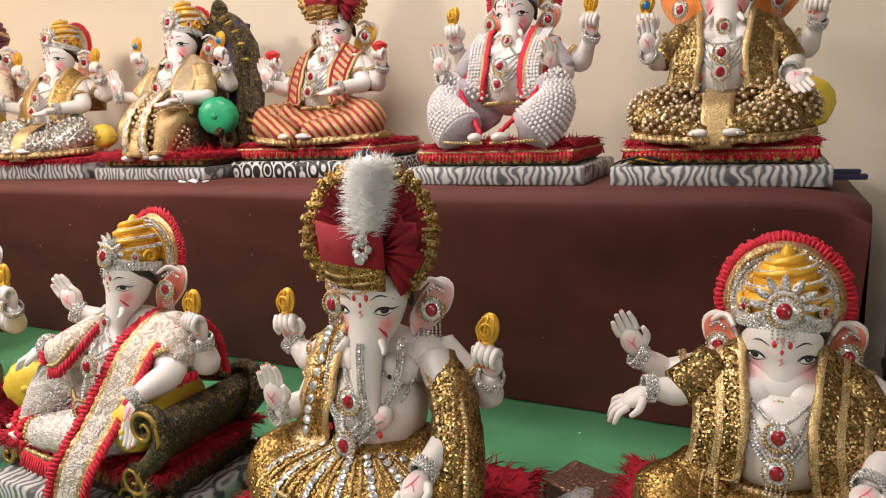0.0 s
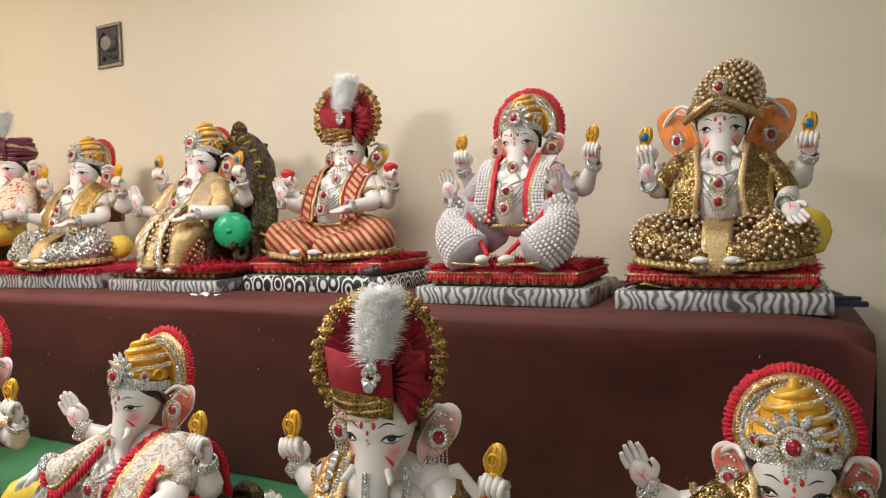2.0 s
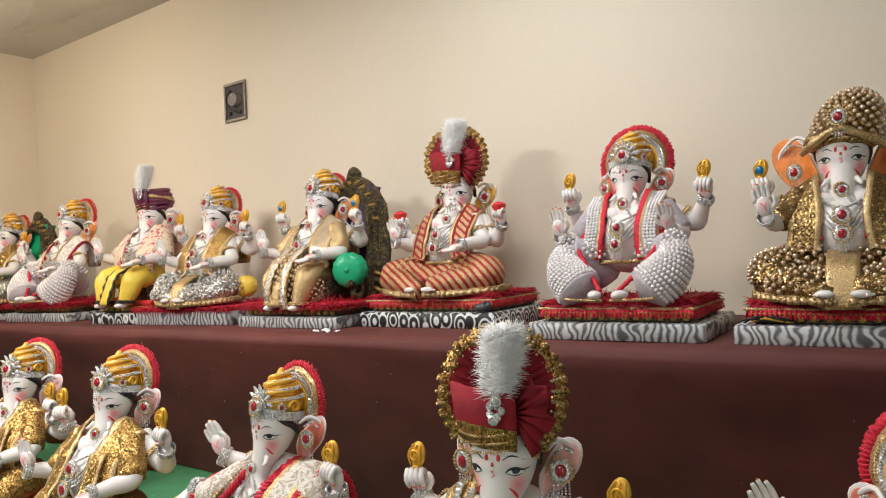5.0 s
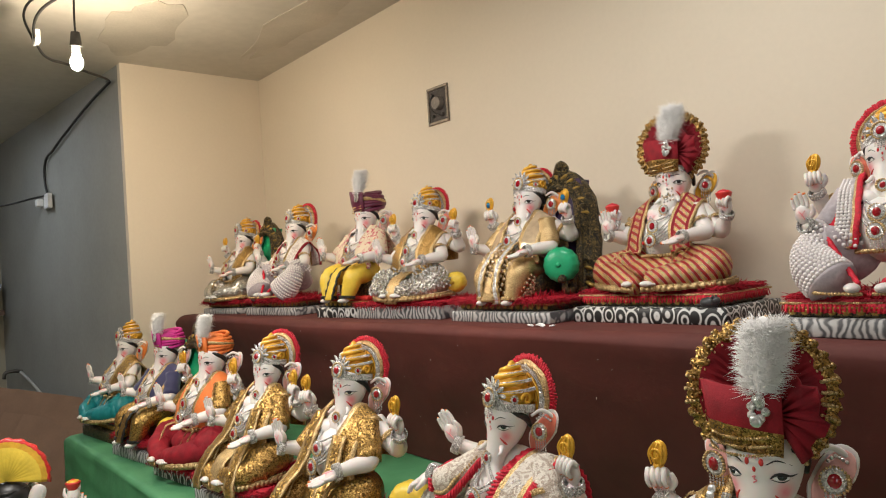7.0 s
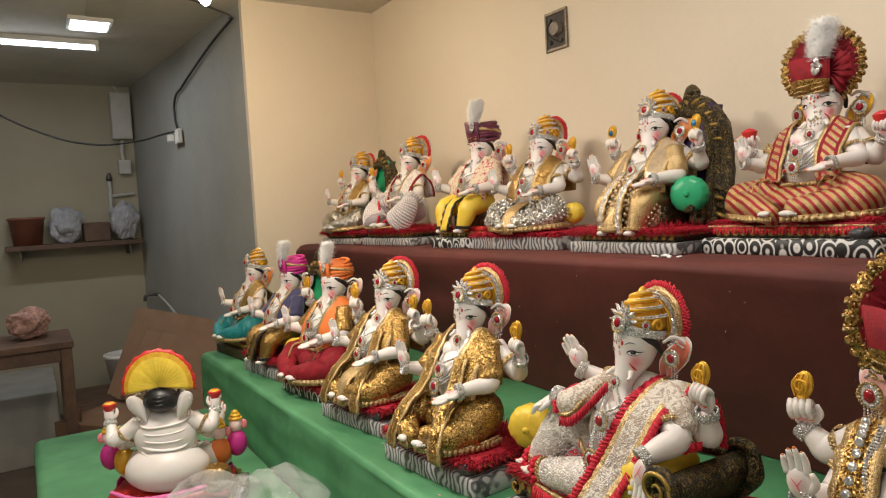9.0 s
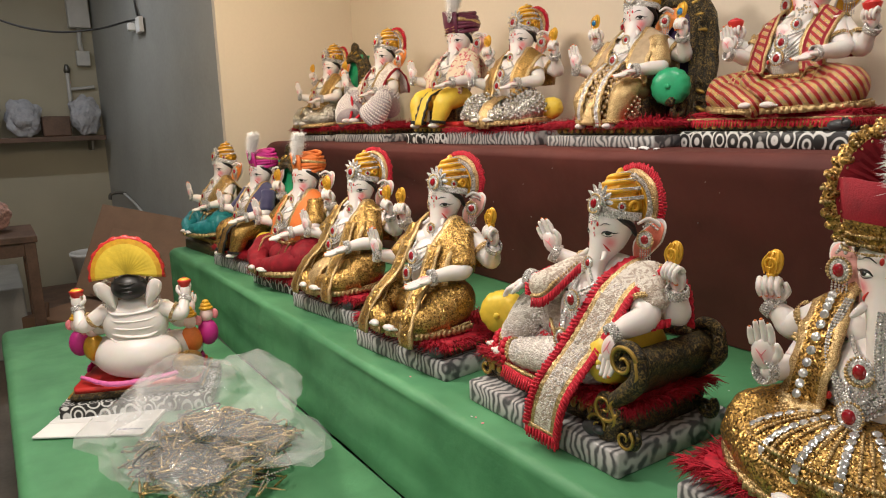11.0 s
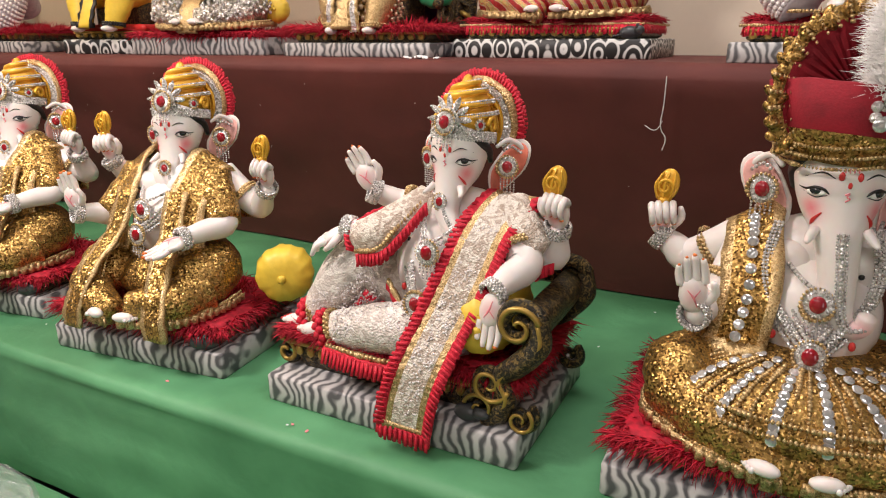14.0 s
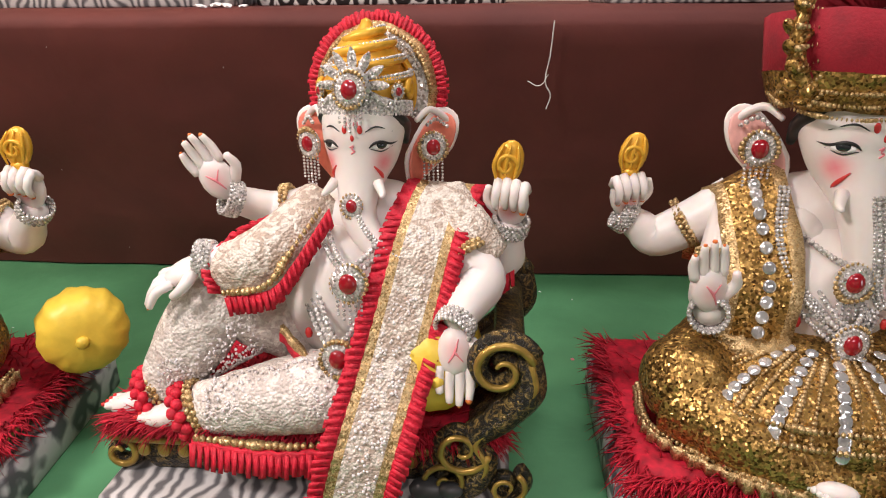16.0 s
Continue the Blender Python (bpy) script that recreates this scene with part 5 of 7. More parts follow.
def raised_legs(F, mat, trim, z=0.09, pearls=None):
    """Squatting: knees high and wide apart, shins spreading down to the mat."""
    for o in (-1, 1):
        hip, knee, foot = V(o * 0.055, 0.010, z + 0.045), V(o * 0.128, -0.070, z + 0.098), V(o * 0.082, -0.118, z + 0.006)
        F.tube([hip, (hip + knee) / 2 + V(0, 0, 0.014), knee], [0.050, 0.048, 0.040], mat, 30, 30)
        shin = [knee + V(0, 0, 0.012), knee + V(o * 0.004, -0.016, -0.024), (knee + foot) / 2 + V(o * 0.010, -0.010, -0.014), foot]
        rad = [0.026, 0.042, 0.052, 0.056]
        F.tube(shin, rad, mat, 34, 34)
        F.ball((o * 0.030, -0.165, z + 0.000), (0.016, 0.026, 0.011), "skin", (0, 0, o * -14), (14, 9))
        if pearls:
            p = spline(shin, 60)
            t = np.gradient(p, axis=0)
            r = np.interp(np.linspace(0, 1, 60), np.linspace(0, 1, 4), rad)
            for k, i in enumerate(range(2, 58, 4)):
                ax = unit(t[i])
                e1 = unit(np.cross(ax, V(1, 0, 0)))
                e2 = np.cross(ax, e1)
                m = int(2 * math.pi * r[i] / 0.0098)
                for a in np.linspace(0, 2 * math.pi, m, endpoint=False):
                    q = p[i] + r[i] * (math.cos(a + 0.09 * (k % 2)) * e1 + math.sin(a + 0.09 * (k % 2)) * e2)
                    if q[1] < 0.0 and q[2] > z - 0.02:
                        F.ball(q, 0.0050, pearls, res=(8, 5))
            studs(F, knee + V(0, 0.004, 0.010), (0.030, 0.032, 0.034), pearls, 0.0048, 40, 0.0)
            studs(F, (hip + knee) / 2 + V(0, 0, 0.014), (0.062, 0.058, 0.048), pearls, 0.0048, 110, 0.0)
        F.tube([knee + V(-o * 0.030, -0.018, 0.010), (o * 0.062, -0.112, z + 0.055), (o * 0.022, -0.150, z + 0.008)], [0.005, 0.006, 0.005], "fringe", 8, 24, wob=0.3)
        F.beads([(o * 0.012, -0.172, z - 0.012), (o * 0.080, -0.178, z - 0.010), (o * 0.136, -0.130, z - 0.008)], 0.0040, trim, 1.5)


def throne_back(F, c, w, h, gild="bronze", inner="violet"):
    """A carved arched chair back of overlapping leaves with a crest."""
    x, y, z = c
    F.M = F.M @ np.array(pose(x, y, z, -6, 0, 0))
    F.prism([(w * 0.40 * math.cos(a), 0.012 * math.sin(a)) for a in np.linspace(0, 2 * math.pi, 24, endpoint=False)], [(0, 0), (h * 0.55, 0), (h * 0.8, -0.01), (h * 0.93, -0.03)], inner)
    for k in range(3):
        q = 1 - 0.16 * k
        F.tube([(-w * 0.46 * q, -0.012 * k, 0), (-w * 0.50 * q, -0.012 * k, h * 0.4), (-w * 0.40 * q, -0.012 * k, h * 0.78), (0, -0.012 * k, h * (0.98 - 0.05 * k)), (w * 0.40 * q, -0.012 * k, h * 0.78), (w * 0.50 * q, -0.012 * k, h * 0.4), (w * 0.46 * q, -0.012 * k, 0)], [0.021 - 0.004 * k] * 3, "bronze", 10, 44, wob=0.10)
    for i in range(30):
        a = math.pi * (i + 0.5) / 30
        px, pz = w * 0.485 * math.cos(a), h * (0.30 + 0.66 * math.sin(a)) if 0.15 < i / 30 < 0.85 else h * (0.05 + 1.1 * min(i, 30 - i) / 30 * 1.7)
        F.ball((px, -0.014, pz), (0.019, 0.018, 0.0075), "gild" if i % 2 else "bronze", (0, math.degrees(-a) + 40 * (1 if a < 1.57 else -1), 0), (8, 5))
    F.tube([(-0.02, -0.01, h * 0.97), (0.0, -0.015, h * 1.06), (0.02, -0.01, h * 1.03), (0.012, -0.02, h * 1.0)], [0.014, 0.016, 0.010, 0.006], "bronze", 8, 14)
    F.M = F.M @ np.linalg.inv(np.array(pose(x, y, z, -6, 0, 0)))


def bolster(F, c, r, L, mat, rot=(0, 0, 0), ribs=14):
    """A ribbed round cushion with a button on its end."""
    keep = F.M.copy()
    F.M = F.M @ np.array(pose(*c, *rot))
    n = ribs * 4
    prof = [(0.10, -0.5), (0.45, -0.485), (0.75, -0.44), (0.93, -0.34), (1.0, -0.18), (1.03, 0), (1.0, 0.18), (0.93, 0.34), (0.75, 0.44), (0.45, 0.485), (0.10, 0.5)]
    v = [(r * q * (1 + 0.022 * q * math.cos(ribs * a)) * math.cos(a), r * q * (1 + 0.022 * q * math.cos(ribs * a)) * math.sin(a), h * L) for q, h in prof for a in np.linspace(0, 2 * math.pi, n, endpoint=False)]
    f = [(j * n + i, j * n + (i + 1) % n, (j + 1) * n + (i + 1) % n, (j + 1) * n + i) for j in range(len(prof) - 1) for i in range(n)]
    F.add(v, f + [tuple(range(n))[::-1], tuple((len(prof) - 1) * n + i for i in range(n))], mat)
    for o in (-1, 1):
        F.ball((0, 0, o * L / 2), (r * 0.16, r * 0.16, 0.006), mat, res=(8, 5))
    F.M = keep


def carved_seat(F, w, d, z, h, scallops=True):
    """The dark gilded platform between plinth and cushion."""
    F.prism(rounded(w, d, 0.012), [(z, -0.010), (z + h * 0.25, 0), (z + h * 0.75, 0), (z + h, -0.006)], "bronze")
    k = int(w / 0.026)
    for i in range(k):
        F.ball((-w / 2 + w * (i + 0.5) / k, -d / 2 - 0.001, z + h * 0.5), (0.0095, 0.004, h * 0.30), "gild", res=(8, 5))
    for o in (-1, 1):
        F.tube([(o * w * 0.5, -d * 0.5, z + h * 0.8), (o * w * 0.5, d * 0.5, z + h * 0.8)], [0.004, 0.004], "gild", 6, 6)
    F.tube([(-w * 0.5, -d * 0.5, z + h * 0.85), (w * 0.5, -d * 0.5, z + h * 0.85)], [0.004, 0.004], "gild", 6, 6)


def fringe_mat(F, w, d, z, drop=0.016):
    """A red cloth laid over the seat with a gold braid and a pleated fringe."""
    F.prism(rounded(w, d, 0.016), [(z, -0.002), (z + 0.005, 0), (z + 0.009, -0.004)], "redc")
    o = rounded(w, d, 0.016, 4)
    pts = [(x, y, z + 0.002) for x, y in o]
    F.beads(pts, 0.0034, "zari", 1.5, closed=True)
    front = [-w / 2 + w * (i + 0.5) / int(w / 0.0046) for i in range(int(w / 0.0046))]
    side = [-d / 2 + d * (i + 0.5) / int(d / 0.0046) for i in range(int(d / 0.0046))]
    F.ribbons([(x, -d / 2 - 0.002, z + 0.001) for x in front], [(0, -0.15, -1)] * len(front), [(0.0044, 0, 0)] * len(front), drop, "fringe")
    for o in (-1, 1):
        F.ribbons([(o * (w / 2 + 0.002), y, z + 0.001) for y in side], [(o * 0.15, 0, -1)] * len(side), [(0, 0.0044, 0)] * len(side), drop, "fringe")


def shawl(F, mats, widths, side=1, s=1.0, front=-0.085, low=0.10):
    """Cloth over one shoulder, hanging in front and behind."""
    o = side
    F.sash([(o * 0.080, 0.050, 0.20), (o * 0.082, 0.040, 0.27), (o * 0.078, 0.000, 0.318), (o * 0.074, -0.046, 0.285), (o * 0.070, front + 0.002, 0.23), (o * 0.078, front - 0.008, 0.17 + 0.5 * max(0, low - 0.17)), (o * 0.082, front - 0.015, low)], [V(1, 0.15 * o, 0), V(1, 0.1 * o, -0.35 * o), V(1, 0.0, -0.6 * o), V(1, 0.15 * o, -0.4 * o), V(1, 0.3 * o, -0.1 * o), V(1, 0.2 * o, 0), V(1, 0.1 * o, 0)], widths, mats, 26, 0.005, 0.003)


# ---- the kinds of statue ----
def dress_default(F, sp):
    legs = sp.get("legs", "cross")
    if legs == "cross":
        crossed_legs(F, sp.get("cloth", "sequin"), sp.get("trim", "zari"), sp.get("leg_z", 0.125), spread=sp.get("spread", 0.155), mirrors=sp.get("mirrors", False), pearls=sp.get("pearls"))
    elif legs == "down":
        hanging_legs(F, sp.get("cloth", "lemon"), sp.get("trim", "zari"), 0.135, sp.get("pearls"))
    else:
        raised_legs(F, sp.get("cloth", "pearl"), sp.get("trim", "zari"), 0.085, pearls=sp.get("pearls"))


def seated(name, at, turn, scale, label, sp, seed):
    """A cross-legged or squatting four-armed figure on its plinth."""
    F = Form(seed)
    w, d, ph = sp.get("w", 0.38), sp.get("d", 0.28), sp.get("ph", 0.045)
    plinth(F, w / scale, d / scale, ph / scale, sp.get("plinth", "zebra"))
    z0 = ph / scale
    lift = z0 - 0.045
    seat = sp.get("seat", "carved")
    keep = F.M.copy()
    if seat in ("carved", "throne"):
        carved_seat(F, (w - 0.04) / scale, (d - 0.05) / scale, z0, 0.026)
        rug(F, (w - 0.025) / scale, (d - 0.03) / scale, z0 + 0.024, sp.get("pile", 2400), length=0.034)
        lift += 0.020
    elif seat == "rug":
        rug(F, (w - 0.015) / scale, (d - 0.015) / scale, z0, sp.get("pile", 1600), length=0.034)
    elif seat == "mat":
        carved_seat(F, (w - 0.05) / scale, (d - 0.05) / scale, z0, 0.026)
        fringe_mat(F, (w - 0.045) / scale, (d - 0.05) / scale, z0 + 0.030, 0.020)
        rug(F, (w - 0.06) / scale, (d - 0.08) / scale, z0 + 0.036, sp.get("pile", 1400), length=0.026)
        lift += 0.026
    elif seat == "gold":
        carved_seat(F, (w - 0.05) / scale, (d - 0.05) / scale, z0, 0.022)
        F.prism(rounded((w - 0.07) / scale, (d - 0.08) / scale, 0.01), [(z0 + 0.022, 0), (z0 + 0.04, 0)], "redp")
        lift += 0.02
    if sp.get("mouse"):
        mx, my = (w / 2 - 0.045) / scale, (-d / 2 + 0.012) / scale
        F.ball((mx, my, z0 + 0.013), (0.024, 0.015, 0.014), "mouse", (0, 0, 20))
        F.ball((mx + 0.020, my - 0.006, z0 + 0.019), (0.012, 0.010, 0.010), "mouse")
        for o in (-1, 1):
            F.ball((mx + 0.016, my - 0.004 + o * 0.008, z0 + 0.027), (0.003, 0.006, 0.006), "mouse", res=(8, 5))
        F.tube([(mx - 0.022, my, z0 + 0.008), (mx - 0.040, my + 0.004, z0 + 0.006)], [0.003, 0.0015], "mouse", 6, 6)
    if seat == "throne":
        throne_back(F, (sp.get("tx", 0.09), 0.075, z0 + 0.02), sp.get("tw", 0.25), sp.get("th", 0.40), inner=sp.get("inner", "violet"))
        F.prism(rounded(0.20, 0.12, 0.02), [(z0 + 0.02, 0), (z0 + 0.10, 0), (z0 + 0.115, -0.01)], "bronze")
        for o in (-1, 1):
            F.scroll((sp.get("tx", 0.09) + o * 0.10, -0.02, z0 + 0.07), V(0, -1, 0), V(0, 0, 1), 0.034, 1.3, 0.012, "bronze", 0.4)
    F.M = F.M @ np.array(pose(0, 0, lift))
    dress_default(F, sp)
    F.M = F.M @ np.array(pose(0, 0.028, 0))
    torso(F)
    hz, hy = sp.get("head", (0.0, 0.358)), sp.get("yaw", 0)
    H = head(F, (hz[0], sp.get("hy", 0.018), hz[1]), hy, sp.get("pitch", 0), sp.get("hs", 1.0), sp.get("trunk", "curl"), sp.get("ear", "pink"), ear_size=sp.get("es", 0.78), face=sp.get("face", "skin"), stones=sp.get("stones", False))
    if sp.get("bands"):
        for o in (-1, 1):
            for k in range(3):
                x = o * (0.004 * k - 0.004)
                F.beads([(o * 0.050 + x, -0.040, 0.314), (o * 0.056 + x, -0.067, 0.272), (o * 0.045 + x, -0.088, 0.235), (o * 0.016 + x, -0.104, 0.200)], 0.0024, "crystal", 1.8)
    crown = sp.get("crown", "mukut")
    if crown == "mukut":
        mukut(F, H, sp.get("arch", True), sp.get("big", 1.0))
    elif crown == "turban":
        turban(F, H, sp.get("tcloth", "redc"), sp.get("ruffle", "sequin"), s=sp.get("ts", 1.0), fan=sp.get("fan", True))
    elif crown == "pagdi":
        keep2 = F.M.copy()
        F.M = F.M @ H @ np.array(pose(0, 0, -0.013) @ Matrix.Scale(1.17, 4))
        F.ball((0, 0.004, 0.050), (0.060, 0.055, 0.028), "bronze_seq", res=(20, 14))
        F.ball((0.014, 0.012, 0.084), (0.046, 0.045, 0.050), "bronze_seq", (0, 14, 0), (20, 14))
        r = F.rnd
        for i in range(230):
            a, p = i * 2.39996, math.acos(1 - 1.25 * (i + 0.5) / 230)
            q = V(math.sin(p) * math.cos(a), math.sin(p) * math.sin(a), math.cos(p))
            F.ball(V(0.008 + 0.012 * q[2], 0.010, 0.062) + q * V(0.058, 0.056, 0.074), 0.0042, "gpearl", res=(6, 4))
        F.tube([(-0.060, -0.016, 0.032), (-0.036, -0.048, 0.046), (0.0, -0.060, 0.066)], [0.006, 0.007, 0.006], "zari", 8, 14)
        F.tube([(0.062, -0.016, 0.032), (0.038, -0.048, 0.046), (0.0, -0.060, 0.066)], [0.006, 0.007, 0.006], "zari", 8, 14)
        jewel(F, (0, -0.062, 0.082), 0.014, "ruby", drop=0.024)
        F.M = keep2
    elif crown == "back":
        keep2 = F.M.copy()
        F.M = F.M @ H
        F.ball((0, 0.020, 0.006), (0.054, 0.042, 0.040), "black", res=(20, 14))
        for k in range(3):
            F.tube([(-0.045, 0.032, 0.000 + 0.012 * k), (0, 0.060, -0.004 + 0.012 * k), (0.045, 0.032, 0.000 + 0.012 * k)], [0.004, 0.005, 0.004], "black", 8, 12)
        halo(F, (0, 0.030, 0.050), 0.002, [(0.086, "lemon", 0, -0.004), (0.012, "yellow", 0.003, -0.006), (0.009, "redp", 0.003, 0)], -8, 188, 0, 40, 0.014)
        F.M = keep2
    if sp.get("back"):
        for k in range(6):
            F.tube([(-0.092, 0.004, 0.304 - 0.020 * k), (-0.05, 0.050 + 0.002 * k, 0.288 - 0.026 * k), (0.04, 0.056 + 0.002 * k, 0.282 - 0.022 * k), (0.095, 0.008, 0.296 - 0.020 * k)], [0.003, 0.0075, 0.0065, 0.003], "skin", 12, 24, 0.55)
        F.tube([(-0.17, 0.03, 0.085), (-0.08, 0.11, 0.088), (0.06, 0.115, 0.080), (0.17, 0.04, 0.085)], [0.006, 0.008, 0.008, 0.006], "pinkt", 8, 26, wob=0.25)
        F.ball((0, 0.02, 0.14), (0.13, 0.085, 0.075), "skin", res=(20, 14))
        F.ball((0, 0.012, 0.24), (0.098, 0.056, 0.085), "skin", res=(20, 14))
        for o, mt in ((-1, "saffron"), (1, "yellow")):
            for q, (dx, dy, dz) in enumerate(((0, 0, 0), (0.05 * o, -0.03, 0.012))):
                c = V(o * 0.150 + dx, -0.055 + dy, 0.20 + dz)
                F.ball(c + V(0, 0, -0.05), (0.034, 0.030, 0.045), "magenta" if q else mt, res=(14, 9))
                F.ball(c + V(0, 0, 0.012), (0.022, 0.022, 0.026), "blush", res=(14, 9))
                F.tube([c + V(0, -0.018, 0.01), c + V(0, -0.036, -0.012), c + V(0.01, -0.036, -0.034)], [0.010, 0.008, 0.005], "blush", 8, 10)
                F.ball(c + V(o * 0.026, 0, 0.012), (0.013, 0.005, 0.018), "pink", res=(8, 5))
                for k in range(3):
                    F.ball(c + V(0, 0, 0.034 + 0.010 * k), (0.024 - 0.006 * k, 0.022 - 0.006 * k, 0.009), "yellow", res=(14, 9))
        bolster(F, (-0.15, 0.05, 0.10), 0.045, 0.08, "sequin", (0, 0, 0))
    # shawls and sashes
    for sd in sp.get("shawl", (-1, 1)):
        shawl(F, sp.get("shawl_mats", ["zari", "sequin", "zari"]), sp.get("shawl_w", [0.012, 0.045, 0.012]), sd, low=sp.get("low", 0.17))
    if sp.get("shawl_pearls"):
        for o in (-1, 1):
            for q in (-0.012, -0.004, 0.004, 0.012):
                F.beads([(o * 0.080 + q, -0.002, 0.324), (o * 0.076 + q, -0.050, 0.292), (o * 0.072 + q, -0.088, 0.235), (o * 0.078 + q, -0.098, 0.190)], 0.0044, "pearl", 1.8, (8, 5))
    if sp.get("shawl_discs"):
        for q in spline([(-0.076, -0.030, 0.312), (-0.074, -0.054, 0.285), (-0.071, -0.092, 0.235), (-0.078, -0.102, 0.185)], 11):
            F.ball(q + V(0, -0.002, 0.002), (0.0065, 0.0022, 0.0065), "mirror", (-25, 0, 0), (14, 9))
        F.tube([(-0.112, -0.085, 0.170), (-0.078, -0.104, 0.166), (-0.046, -0.098, 0.170)], [0.010, 0.012, 0.010], "zari", 8, 14, wob=0.3)
    if sp.get("armcloth"):
        F.tube([(0.088, 0.004, 0.268), (0.130, -0.045, 0.225), (0.150, -0.085, 0.150), (0.152, -0.105, 0.080)], [0.030, 0.034, 0.036, 0.026], sp["armcloth"], 14, 24, wob=0.04)
        for q in (-0.02, 0.02):
            F.beads([(0.10 + q, -0.030, 0.275), (0.140 + q, -0.078, 0.225), (0.156 + q, -0.120, 0.150), (0.156 + q, -0.130, 0.080)], 0.0042, "zari", 1.4)
    if sp.get("robe"):
        c0, r0 = V(-0.020, -0.098, 0.112), V(0.104, 0.070, 0.105)
        F.ball(c0, tuple(r0), "bronze_seq", res=(52, 32))
        studs(F, c0, r0, sp["robe"], 0.0070, 360, -0.55)
        for o in (-1, 1):
            F.sash([(o * 0.030, -0.100, 0.235), (-0.01 + o * 0.030, -0.160, 0.180), (-0.018 + o * 0.034, -0.186, 0.11), (-0.02 + o * 0.036, -0.180, 0.050)], V(1, 0.1, 0), [0.007, 0.012, 0.007], ["zari", "crystal", "zari"], 30, 0.005, 0.004)
        for z, q in ((0.062, 0.92), (0.050, 0.90)):
            F.beads([(c0[0] + r0[0] * q * math.cos(a), c0[1] - r0[1] * q * math.sin(a), z) for a in np.linspace(-0.3, math.pi + 0.3, 15)], 0.0058, "zari", 1.4)
    if sp.get("apron"):
        F.sash([(0, -0.105, 0.165), (0, -0.165, 0.135), (0, -0.190, 0.09), (0, -0.196, 0.055)], V(1, 0, 0), [0.010, 0.040, 0.010], ["zari", sp["apron"], "zari"], 14, 0.005, 0.002)
    if sp.get("long"):
        for o in (-1, 1):
            F.sash([(o * 0.055, -0.075, 0.27), (o * 0.060, -0.112, 0.20), (o * 0.075, -0.16, 0.15), (o * 0.085, -0.196, 0.09), (o * 0.09, -0.200, 0.05)], V(1, 0.1 * o, 0), [0.008, 0.026, 0.008], ["zari", sp["long"], "zari"], 20, 0.005, 0.002)
    necklace(F, (0, -0.005, 0.30), 0.045, rows=1)
    necklace(F, (0, -0.010, 0.315), sp.get("drop", 0.10), 0.050, rows=sp.get("strands", 3), front=-0.088)
    F.beads([(0.078 * math.cos(a), -0.030 + 0.074 * math.sin(a), 0.158) for a in np.linspace(math.pi, 2 * math.pi, 12)], 0.006, "zari", 1.3)
    # arms
    up = sp.get("up", True)
    gem = sp.get("gem")
    A = sp.get("arms", {})
    if up:
        pl = A.get("UL", [(-0.080, 0.015, 0.290), (-0.140, 0.020, 0.262), (-0.150, -0.010, 0.300)])
        pr = A.get("UR", [(0.080, 0.015, 0.290), (0.155, 0.020, 0.245), (0.170, -0.010, 0.290)])
        arm(F, pl, A.get("ULk", "fist"), A.get("ULd", (-0.1, -0.1, 1)), (0.2, -1, 0), hold=None if A.get("ULk") else (0.004, -0.004, 0.018), r0=0.025, gem=gem, cup=sp.get("cup", False))
        arm(F, pr, "fist", A.get("URd", (0.1, -0.1, 1)), (-0.2, -1, 0), hold=(-0.004, -0.004, 0.018), r0=0.0245, gem=gem, thumb=-1, cup=sp.get("cup", False))
    pl = A.get("L", [(-0.082, -0.010, 0.285), (-0.120, -0.060, 0.215), (-0.142, -0.110, 0.225)])
    pr = A.get("R", [(0.082, -0.010, 0.285), (0.128, -0.050, 0.215), (0.100, -0.120, 0.205)])
    arm(F, pl, A.get("Lk", "open"), A.get("Ld", (-0.15, -0.1, 1)), A.get("Ln", (0.15, -1, -0.1)), r0=0.024, sleeve=sp.get("sleeve"))
    arm(F, pr, A.get("Rk", "open"), A.get("Rd", (-0.25, -0.9, -0.25)), A.get("Rn", (0, -0.3, 1)), r0=0.0245, sleeve=sp.get("sleeve"), thumb=-1)
    F.M = keep
    if sp.get("bolster"):
        mat, bx, by, bz, br = sp["bolster"]
        bolster(F, (bx, by, bz), br, 0.075, mat, (90, 0, sp.get("bturn", 25)))
    return F.finish(name, pose(*at, 0, 0, turn) @ Matrix.Scale(scale, 4), label, sp.get("group", ""))

# ---- the statues of the display ----
FRONT, BACK = "statues on the green table", "statues on the brown shelf"
SEED = 10


def place(x, y, z, turn, scale, label, **sp):
    global SEED
    SEED += 1
    return seated("elephant_headed_statue", (x, y, z), turn, scale, label, sp, SEED)


